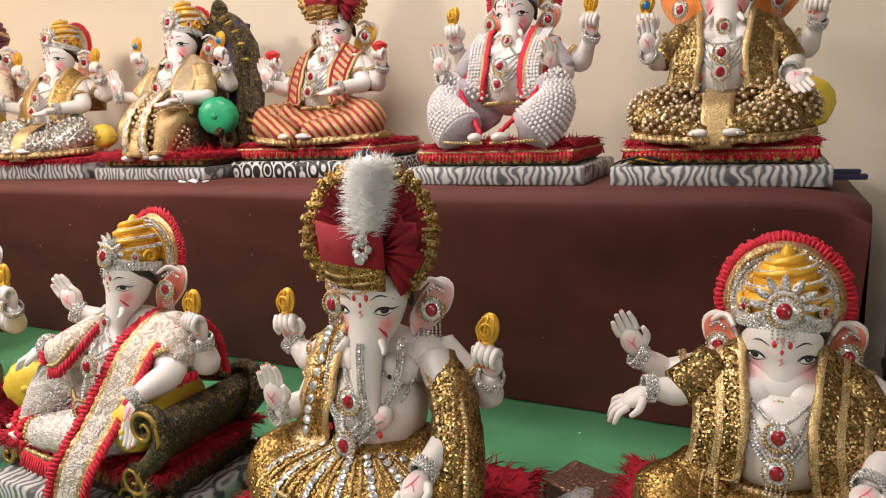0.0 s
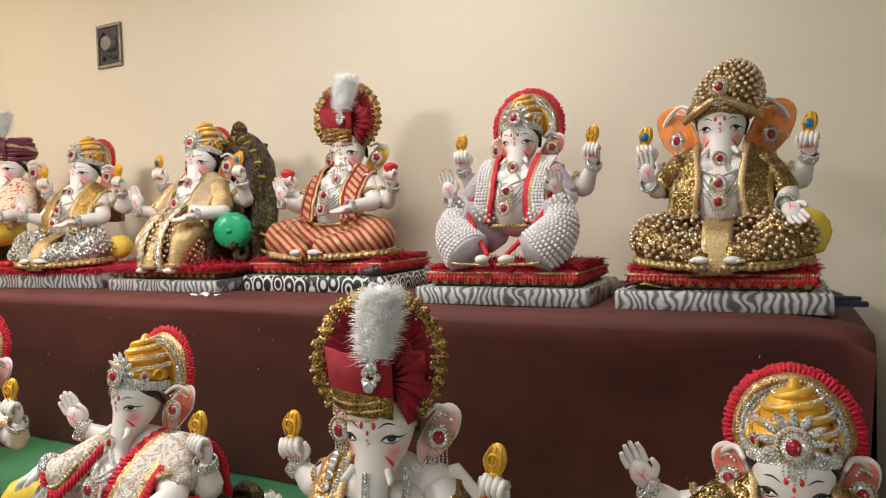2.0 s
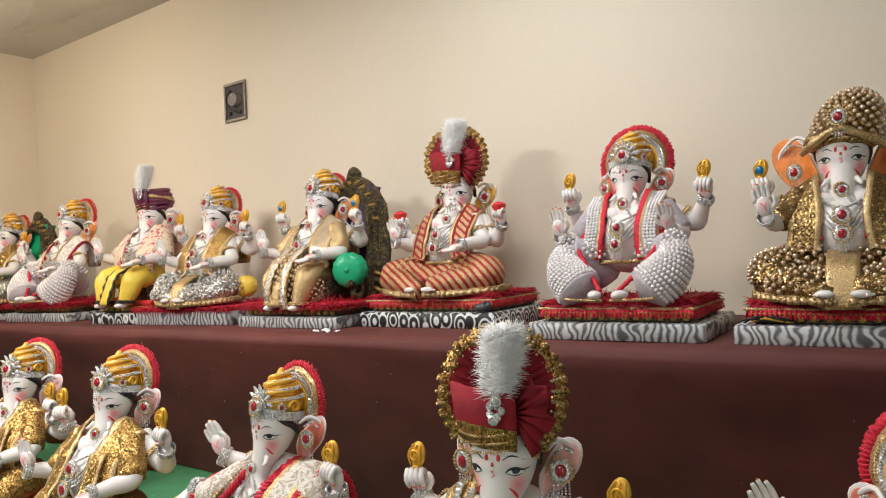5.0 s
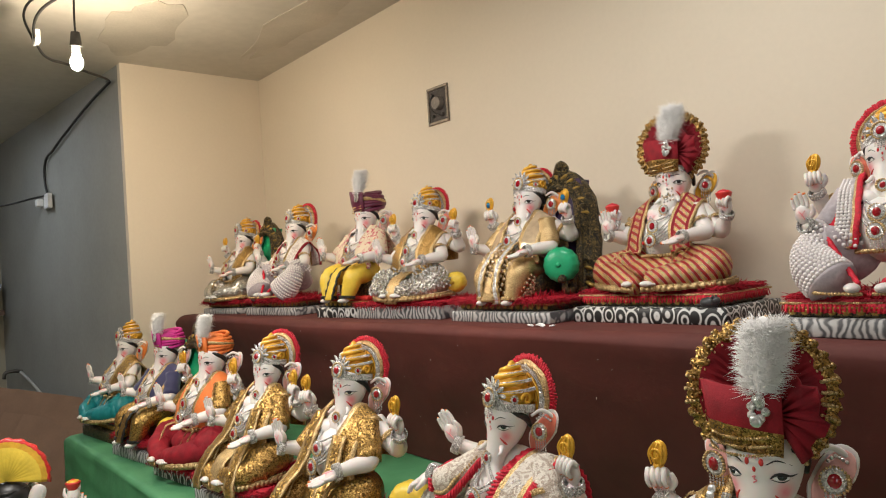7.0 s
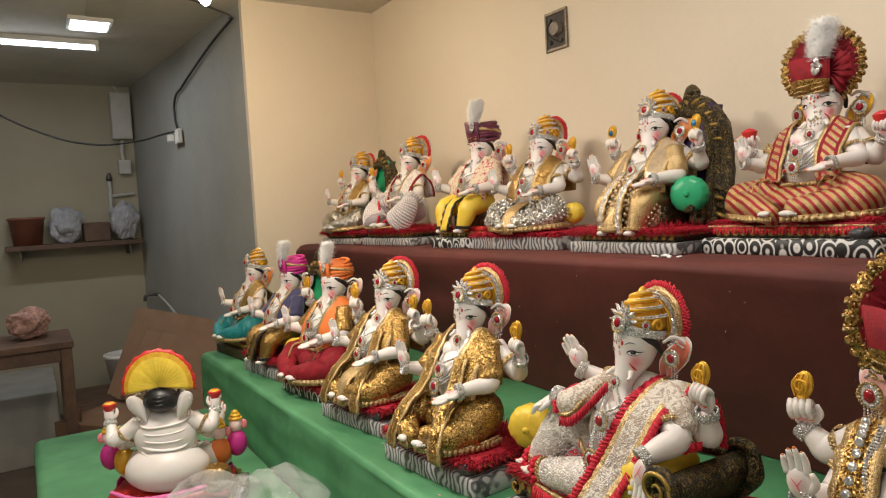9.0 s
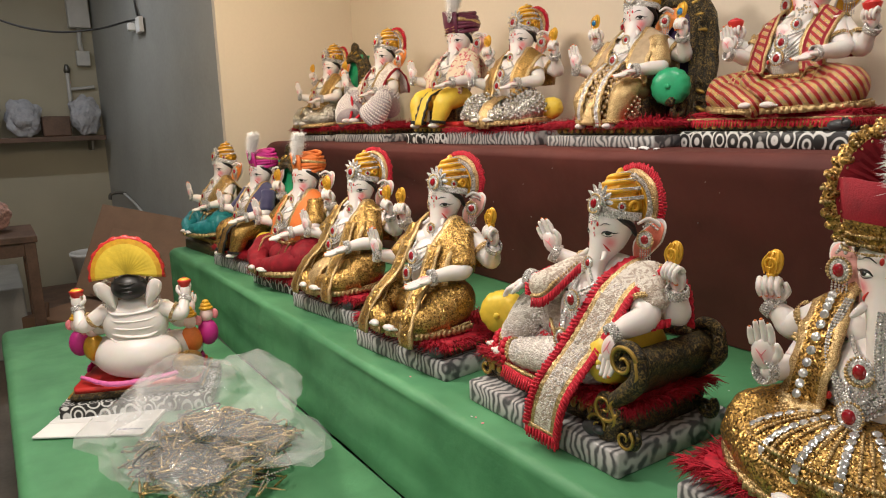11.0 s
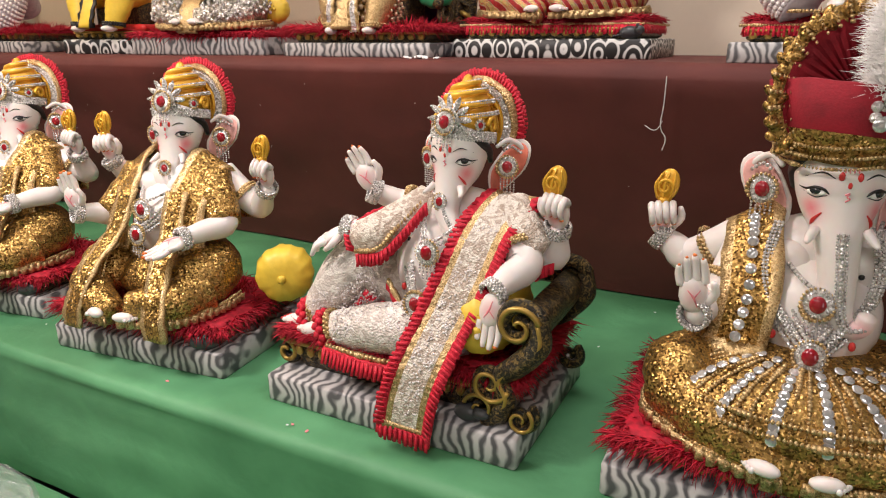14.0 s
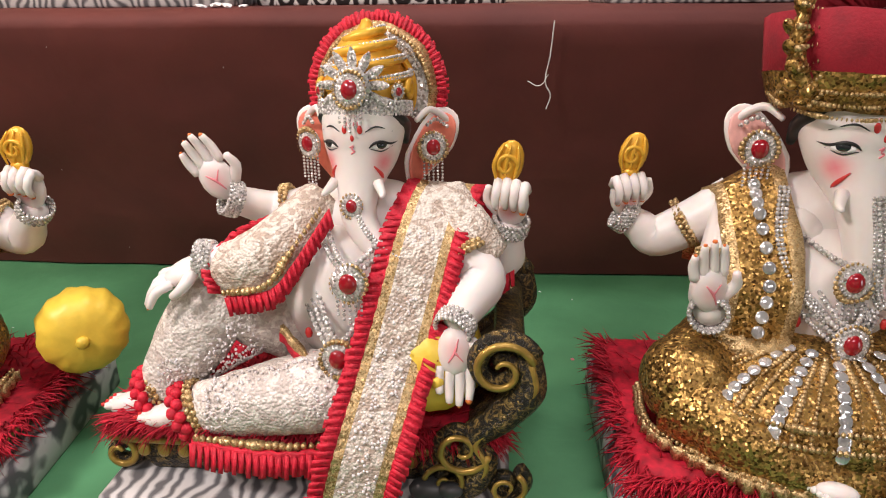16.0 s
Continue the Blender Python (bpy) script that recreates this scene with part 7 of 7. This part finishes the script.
# thread caught on the brown cloth
wire("loose_thread", [(-0.540, 1.684, 1.378), (-0.543, 1.698, 1.33), (-0.547, 1.715, 1.285), (-0.539, 1.721, 1.268), (-0.544, 1.729, 1.245)], 0.0010, paper).data.use_fill_caps = True
tagged(bpy.data.objects["loose_thread"], "pale loose thread hanging on the brown cloth", "thread")
wire("thread_wisp", [(-0.575, 1.711, 1.290), (-0.557, 1.712, 1.283), (-0.544, 1.708, 1.300)], 0.0007, paper, bpy.data.objects["loose_thread"])

# hanging bulb and its cable
bulb = empty("hanging_bulb", "lit bare bulb hanging from black twisted cable", "lamp", at=(-2.70, 1.05, 2.45))
bm = bmesh.new()
bmesh.ops.create_uvsphere(bm, u_segments=20, v_segments=12, radius=0.024, matrix=Matrix.Diagonal((1, 1, 1.35, 1)))
smooth(part("bulb_glass", bm, glow_material("lit_bulb", (1.0, 0.93, 0.80), 30.0), bulb, "glowing glass bulb")).visible_shadow = False
bm = bmesh.new()
bmesh.ops.create_cone(bm, cap_ends=True, segments=20, radius1=0.017, radius2=0.015, depth=0.035, matrix=pose(0, 0, 0.048))
part("cap", bm, plastic_white, bulb)
bm = bmesh.new()
bmesh.ops.create_cone(bm, cap_ends=True, segments=20, radius1=0.022, radius2=0.016, depth=0.055, matrix=pose(0, 0, 0.090))
part("bulb_holder", bm, cable_black, bulb, "black bulb holder")
wire("flex", [(0, 0, 0.115), (-0.004, 0.0, 0.18), (0.004, 0.0, 0.26), (0.0, 0.0, 0.335)], 0.004, cable_black, bulb)
bulb_glow.location = (-2.70, 1.05, 2.45)

cab = empty("ceiling_cable", "black cable looped along the ceiling and down the grey wall", "cable", at=(0, 0, 0))
wire("run", [(-2.70, 1.05, 2.74), (-2.86, 0.95, 2.66), (-3.0, 0.98, 2.58), (-3.25, 1.15, 2.60), (-3.62, 1.40, 2.66), (-3.80, 1.44, 2.70)], 0.006, cable_black, cab)
wire("run", [(-2.74, 1.02, 2.75), (-2.92, 0.92, 2.70), (-3.02, 0.97, 2.60)], 0.005, cable_black, cab)
wire("run", [(-3.80, 1.455, 2.70), (-4.1, 1.43, 2.66), (-4.5, 1.395, 2.58), (-4.85, 1.365, 2.50), (-5.05, 1.35, 2.44), (-5.08, 1.35, 2.32), (-5.03, 1.352, 2.23)], 0.008, cable_black, cab)
wire("run", [(-5.02, 1.345, 2.22), (-5.15, 1.30, 2.22), (-5.35, 1.10, 2.18), (-5.5, 0.80, 2.18), (-5.6, 0.45, 2.30), (-5.6, 0.10, 2.50), (-5.6, -0.2, 2.65), (-5.6, -0.5, 2.77)], 0.007, cable_black, cab)
plug = empty("wall_socket", "white plastic socket with a plug on the grey wall", "socket", at=(-5.0, 1.363, 2.18))
part("plate", box_bm(-0.06, 0.06, -0.03, 0, -0.05, 0.05, 0.004), plastic_white, plug)
part("plug", box_bm(-0.115, -0.055, -0.075, -0.03, -0.03, 0.02, 0.008), plastic_white, plug)
tape = part("cable_tag", box_bm(-2.995, -2.935, 0.955, 0.975, 2.585, 2.64, 0.004), paper, cab, "white tag on the cable")

# tube light and square panel on the back room ceiling
tube = empty("tube_light", "lit white tube light on the back room ceiling", "lamp", at=(-4.88, 0.25, CEIL))
part("batten", box_bm(-0.03, 0.03, -0.62, 0.62, -0.035, 0, 0.004), plastic_white, tube)
bm = bmesh.new()
bmesh.ops.create_cone(bm, cap_ends=True, segments=16, radius1=0.014, radius2=0.014, depth=1.2, matrix=pose(0, 0, -0.05, 90, 0, 0))
part("tube", bm, glow_material("lit_tube", (0.80, 0.90, 1.0), 9.0), tube, "glowing glass tube").visible_shadow = False
for o in (-1, 1):
    part("end_cap", box_bm(-0.02, 0.02, o * 0.61 - 0.012, o * 0.61 + 0.012, -0.068, -0.035, 0.003), plastic_white, tube)
panel = empty("square_ceiling_light", "lit square panel lamp on the back room ceiling", "lamp", at=(-4.44, 0.785, CEIL))
part("rim", box_bm(-0.12, 0.12, -0.12, 0.12, -0.025, 0, 0.004), plastic_white, panel)
part("diffuser", box_bm(-0.10, 0.10, -0.10, 0.10, -0.031, -0.0255, 0.001), glow_material("lit_panel", (0.85, 0.93, 1.0), 7.0), panel, "glowing diffuser")

# patches and seams of the ceiling
for nm, x0, x1, y0, y1 in (("a", -3.55, -2.75, 1.25, 1.62), ("b", -3.3, -2.2, 1.9, 2.15), ("c", -2.35, -1.5, 1.55, 1.85), ("d", -4.6, -3.6, 0.75, 0.95)):
    r = random.Random(len(nm) + int(x0 * 10))
    n = 22
    out = [((x0 + x1) / 2 + (x1 - x0) / 2 * math.cos(6.2832 * k / n) * r.uniform(0.7, 1.1), (y0 + y1) / 2 + (y1 - y0) / 2 * math.sin(6.2832 * k / n) * r.uniform(0.7, 1.1)) for k in range(n)]
    tagged(part("ceiling_patch_" + nm, prism_bm(out, CEIL - 0.004, CEIL - 0.0005), patch_paint), "brown damp stain patched on the ceiling", "patch", kind="structure")

# shelf on the end wall with a tub, rags and pipes
sh = empty("wall_shelf", "dark plank shelf on the end wall", "shelf", at=(FAR_X, 0.72, 1.43))
part("plank", box_bm(0, 0.28, -0.50, 0.50, -0.02, 0.02, 0.004), wood_dark, sh)
for y in (-0.4, 0.4):
    part("bracket", box_bm(0, 0.24, y - 0.01, y + 0.01, -0.10, -0.02, 0.003), metal_dark, sh)


def lathe(name, profile, material, parent=None, label="", seg=28, at=(0, 0, 0)):
    bm = bmesh.new()
    rings = []
    for r, z in profile:
        rings.append([bm.verts.new((at[0] + r * math.cos(6.283185 * i / seg), at[1] + r * math.sin(6.283185 * i / seg), at[2] + z)) for i in range(seg)])
    for a, b in zip(rings, rings[1:]):
        for i in range(seg):
            bm.faces.new((a[i], a[(i + 1) % seg], b[(i + 1) % seg], b[i]))
    bm.faces.new(rings[0][::-1])
    return smooth(part(name, bm, material, parent, label))


tub = lathe("plastic_tub", [(0.10, 0), (0.125, 0.20), (0.135, 0.205), (0.135, 0.225), (0.122, 0.225), (0.115, 0.20), (0.095, 0.012), (0.02, 0.01)], terracotta)
tub.location = (FAR_X + 0.15, 0.38, 1.451)
tagged(tub, "red-brown plastic tub standing on the shelf", "tub")


def crumpled(name, at, size, material, seed, label, category, rough=0.35):
    bm = bmesh.new()
    bmesh.ops.create_icosphere(bm, subdivisions=4, radius=1.0)
    for v in bm.verts:
        d = 1 + rough * noise.noise(v.co * 1.7 + Vector((seed, 0, 0))) + rough * 0.5 * abs(noise.noise(v.co * 4.1 + Vector((0, seed, 0))))
        v.co = Vector((v.co.x * size[0], v.co.y * size[1], max(-0.8, v.co.z) * size[2])) * d
    lo = min(v.co.z for v in bm.verts)
    for v in bm.verts:
        v.co.z -= lo
    ob = part(name, bm, material)
    ob.location = at
    return tagged(ob, label, category)


crumpled("crumpled_rag", (FAR_X + 0.15, 0.66, 1.451), (0.10, 0.12, 0.15), rag, 2.0, "crumpled grey cloth bundle on the shelf", "rag")
crumpled("crumpled_rag", (FAR_X + 0.15, 1.10, 1.451), (0.10, 0.11, 0.15), rag, 7.0, "crumpled blue-grey rag on the shelf", "rag")
tin = part("dark_tin", box_bm(-0.09, 0.09, -0.10, 0.10, 0, 0.16, 0.012), wood_dark)
tin.location = (FAR_X + 0.15, 0.88, 1.451)
tagged(tin, "small dark tin box on the shelf", "box")
fuse = empty("fuse_box", "grey metal fuse box with conduit on the end wall", "fuse box", at=(FAR_X, 1.15, 2.52))
part("case", box_bm(0, 0.10, -0.08, 0.08, -0.20, 0.20, 0.008), plastic_grey, fuse)
part("lower_case", box_bm(0, 0.07, -0.05, 0.05, -0.50, -0.38, 0.006), plastic_grey, fuse)
wire("conduit", [(0.03, 0.0, -0.20), (0.03, -0.01, -0.30), (0.03, 0.0, -0.39)], 0.018, plastic_grey, fuse)
wire("conduit", [(0.03, 0.0, 0.20), (0.03, -0.06, 0.28), (0.03, -0.16, 0.29)], 0.012, plastic_grey, fuse)
tap = empty("wall_pipe", "grey water pipe with a side branch on the end wall", "pipe", at=(FAR_X + 0.03, 1.02, 1.56))
wire("riser", [(0, 0, 0), (0, 0, 0.20), (0, 0, 0.40)], 0.016, plastic_grey, tap)
wire("branch", [(0, 0, 0.27), (0, 0.10, 0.28), (0, 0.19, 0.29)], 0.013, plastic_grey, tap)
lathe("valve", [(0.018, 0), (0.026, 0.02), (0.020, 0.05), (0.012, 0.07)], metal_dark, tap, "dark valve head", 14, (0, 0, 0.40))
bt = empty("brass_tap", "small dull tap on the grey wall", "tap", at=(-5.9, 1.278, 0.98))
wire("spout", [(0, 0, 0), (0, -0.06, 0.01), (0, -0.11, 0.0), (0, -0.12, -0.04)], 0.013, metal_dark, bt)
wire("feed_pipe", [(0, -0.012, 0), (0.3, 0.012, -0.06), (0.55, 0.034, -0.13)], 0.010, plastic_grey, bt)

# stool table with bowl, shelf block, bucket and cardboard in the back room
st = empty("wooden_stool_table", "worn dark wooden trestle with a paint-flecked top", "table", at=(-4.75, 0.16, 0))
part("tabletop", box_bm(-0.30, 0.30, -0.40, 0.40, 0.86, 0.90, 0.005), wood_dark, st)
part("rail", box_bm(-0.26, 0.26, 0.33, 0.36, 0.78, 0.86, 0.003), wood_dark, st)
part("rail", box_bm(0.25, 0.28, -0.36, 0.33, 0.78, 0.86, 0.003), wood_dark, st)
for x in (-0.26, 0.26):
    for y in (-0.36, 0.36):
        part("leg", box_bm(x - 0.03, x + 0.03, y - 0.03, y + 0.03, 0, 0.859, 0.004), wood_dark, st)
wire("brace", [(0.26, 0.36, 0.10), (0.1, 0.40, 0.45)], 0.022, wood_dark, st)
crumpled("folded_cloth", (-4.78, 0.34, 0.901), (0.10, 0.11, 0.09), node_material("red_patterned_cloth", (0.34, 0.20, 0.17), 0.9, vary=0.6, scale=40), 4.0, "crumpled red patterned cloth on the stool table", "cloth")
plinth_block = part("cement_block", box_bm(-0.5, 0.5, -0.45, 0.45, 0, 0.48, 0.01), node_material("pale_cement", (0.30, 0.29, 0.26), 0.8, vary=0.2, scale=4))
plinth_block.location = (-5.62, 0.02, 0)
tagged(plinth_block, "pale cement block beside the stool table", "block")
bucket = lathe("plastic_bucket", [(0.12, 0), (0.155, 0.27), (0.165, 0.275), (0.165, 0.30), (0.150, 0.30), (0.145, 0.27), (0.112, 0.012), (0.02, 0.01)], plastic_white)
bucket.location = (-5.85, 0.98, 0.25)
tagged(bucket, "white plastic bucket standing on a dark box", "bucket")
crate = part("dark_crate", box_bm(-0.45, 0.45, -0.30, 0.30, 0, 0.249, 0.01), wood_dark)
crate.location = (-5.75, 0.86, 0)
tagged(crate, "low dark wooden crate on the floor", "crate")
base_sheet = None
for k in range(7):
    bm = box_bm(-0.36, 0.36, -0.004, 0.004, 0, 0.62 - 0.03 * (k % 3))
    ob = part("cardboard_sheet", bm, cardboard)
    ob.matrix_world = pose(-4.75 + 0.045 * k, 0.98 + 0.022 * k, 0.36 + 0.012, -24 - 1.5 * k, 8 - 2 * (k % 3), 38)
    tagged(ob, "brown cardboard sheet leaning in a stack by the wall", "cardboard", "stacked cardboard sheets")
stand = part("packing_box", box_bm(-0.40, 0.40, -0.34, 0.34, 0, 0.372, 0.006), cardboard)
stand.matrix_world = pose(-4.60, 0.94, 0, 0, 0, 38)
tagged(stand, "closed cardboard packing box on the floor", "box")

# bag of trimmings and an envelope on the low step
bag = crumpled("clear_plastic_bag", (-1.63, 0.78, LOW_Z + 0.003), (0.31, 0.235, 0.13), film_mat, 11.0, "clear plastic bag filled with gold trimmings", "bag", 0.5)
tn = Form(77)
rn = random.Random(9)
for k in range(260):
    a, q = rn.uniform(0, 6.28), rn.random() ** 0.5
    c = V(0.20 * q * math.cos(a), 0.14 * q * math.sin(a), 0.010 + 0.062 * (1 - q * q) * rn.random())
    pts = [c + V(rn.uniform(-0.05, 0.05), rn.uniform(-0.05, 0.05), rn.uniform(-0.006, 0.012)) for _ in range(4)]
    tn.tube(pts, [0.0016, 0.0026, 0.0016], ("bronze_seq", "bronze_seq", "zari", "darkw")[k % 4], 6, 16)
    if k % 3 == 0:
        tn.beads(pts, 0.0022, ("gpearl", "bronze_seq", "crystal")[k % 9 // 3], 2.4)
trim = tn.finish("gold_trimming", pose(-1.63, 0.78, LOW_Z + 0.006) @ Matrix.Scale(1.28, 4), "tangle of gold and silver trimmings inside the bag")
tagged(trim, category="trimmings")
env = empty("paper_envelope", "white paper envelope lying on the green cloth", "envelope", at=(-2.06, 0.56, LOW_Z + 0.004))
env.rotation_euler = (0, 0, radians(57))
part("sleeve", box_bm(-0.16, 0.16, -0.09, 0.09, 0, 0.006, 0.002), paper, env)
part("flap", box_bm(-0.16, 0.16, 0.0, 0.088, 0.0062, 0.008, 0.0005), paper, env)
for k in range(5):
    part("writing_bar", box_bm(0.07 + 0.016 * k, 0.08 + 0.016 * k, -0.06, -0.052, 0.0062, 0.0068), node_material("blue_ink", (0.03, 0.05, 0.20), 0.6), env)

# copper glitter block and crumpled film between two statues
gb = part("glitter_foam_block", box_bm(-0.055, 0.055, -0.045, 0.045, 0, 0.05, 0.004), copper_glitter)
gb.matrix_world = pose(-0.03, 1.52, TABLE_Z + 0.004, 0, 0, -20)
tagged(gb, "copper glitter foam block on the green table", "block")
crumpled("crumpled_film", (0.005, 1.36, TABLE_Z + 0.004), (0.045, 0.06, 0.05), film_mat, 21.0, "crumpled clear plastic film beside the glitter block", "film", 0.6)
tz = Form(31)
tz.spikes([(random.uniform(-0.02, 0.02), random.uniform(-0.02, 0.02), 0.012) for _ in range(160)], [(random.uniform(-1, 1), random.uniform(-1, 1), 0.7) for _ in range(160)], 0.026, 0.0016, "fur", 0.4)
tz.ball((0, 0, 0.012), (0.02, 0.02, 0.012), "fur")
tagged(tz.finish("red_fur_tuft", pose(0.035, 1.25, TABLE_Z + 0.004), "loose tuft of red fur on the green table"), category="fur")
for k, (x, y) in enumerate(((-0.93, 1.12), (-0.90, 1.115), (-1.2, 1.13), (-0.50, 1.55))):
    scatter("fallen_petal", [(x, y, TABLE_Z)], [0.004], MATS["pink"], "tiny pink petal fallen on the green cloth", "petal", k)

# dark rack past the end of the shelf
rk = empty("metal_rack", "dark metal rack with grey trays past the shelf end", "rack", at=(0.75, 2.09, 0))
for x in (-0.28, 0.28):
    for y in (-0.13, 0.13):
        part("post", box_bm(x - 0.015, x + 0.015, y - 0.015, y + 0.015, 0, 1.34, 0.002), metal_dark, rk)
for z in (0.95, 1.08, 1.21, 1.34):
    part("tray", box_bm(-0.30, 0.30, -0.15, 0.15, z, z + 0.02, 0.004), metal_dark if z < 1.3 else plastic_grey, rk)

# clutter at the feet of the shelf statues
rb = Form(91)
for k in range(5):
    rb.tube([(-0.045 + 0.012 * k, 0.004 * k, 0.004), (-0.02 + 0.010 * k, -0.008, 0.012 + 0.003 * (k % 2)), (0.012 + 0.008 * k, 0.004, 0.005), (0.045, 0.006 - 0.004 * k, 0.004)], [0.003, 0.005, 0.004], "yellow" if k == 2 else "black", 6, 16, 0.5)
tagged(rb.finish("folded_ribbon", pose(0.005, 1.760, SHELF_Z + 0.0345, 0, 0, 8), "black ribbon with a yellow stripe on the plinth"), category="ribbon")
cl = empty("blue_clip", "dark blue plastic clip lying on the brown shelf", "clip", at=(0.322, 1.86, SHELF_Z + 0.001))
part("jaw", box_bm(-0.035, 0.035, -0.008, 0.008, 0, 0.010, 0.003), MATS["navy"], cl)
part("lever", box_bm(-0.030, 0.025, -0.007, 0.007, 0.0105, 0.018, 0.003), MATS["navy"], cl)

# lint on the brown cloth and flecks on the green one
lint = bmesh.new()
rl = random.Random(44)
for k in range(46):
    x, f = rl.uniform(-2.6, 0.3), rl.random()
    m = Matrix.LocRotScale((x, 1.70 + 0.18 * f - 0.004, 1.36 - 0.44 * f), Euler((rl.uniform(0, 6), rl.uniform(0, 6), rl.uniform(0, 6))), (rl.uniform(0.001, 0.005), 0.0007, 0.0007))
    bmesh.ops.create_cube(lint, size=1.0, matrix=m)
tagged(part("lint", lint, paper), "pale lint specks caught on the brown cloth", "lint", kind="stuff")
fl = bmesh.new()
for k in range(40):
    m = Matrix.LocRotScale((rl.uniform(-3.0, 0.1), rl.uniform(1.10, 1.80), TABLE_Z + 0.004), Euler((0, 0, rl.uniform(0, 6))), (rl.uniform(0.002, 0.006), rl.uniform(0.001, 0.003), 0.001))
    bmesh.ops.create_cube(fl, size=1.0, matrix=m)
tagged(part("plaster_flecks", fl, paper), "white plaster flecks scattered over the green cloth", "flecks", kind="stuff")
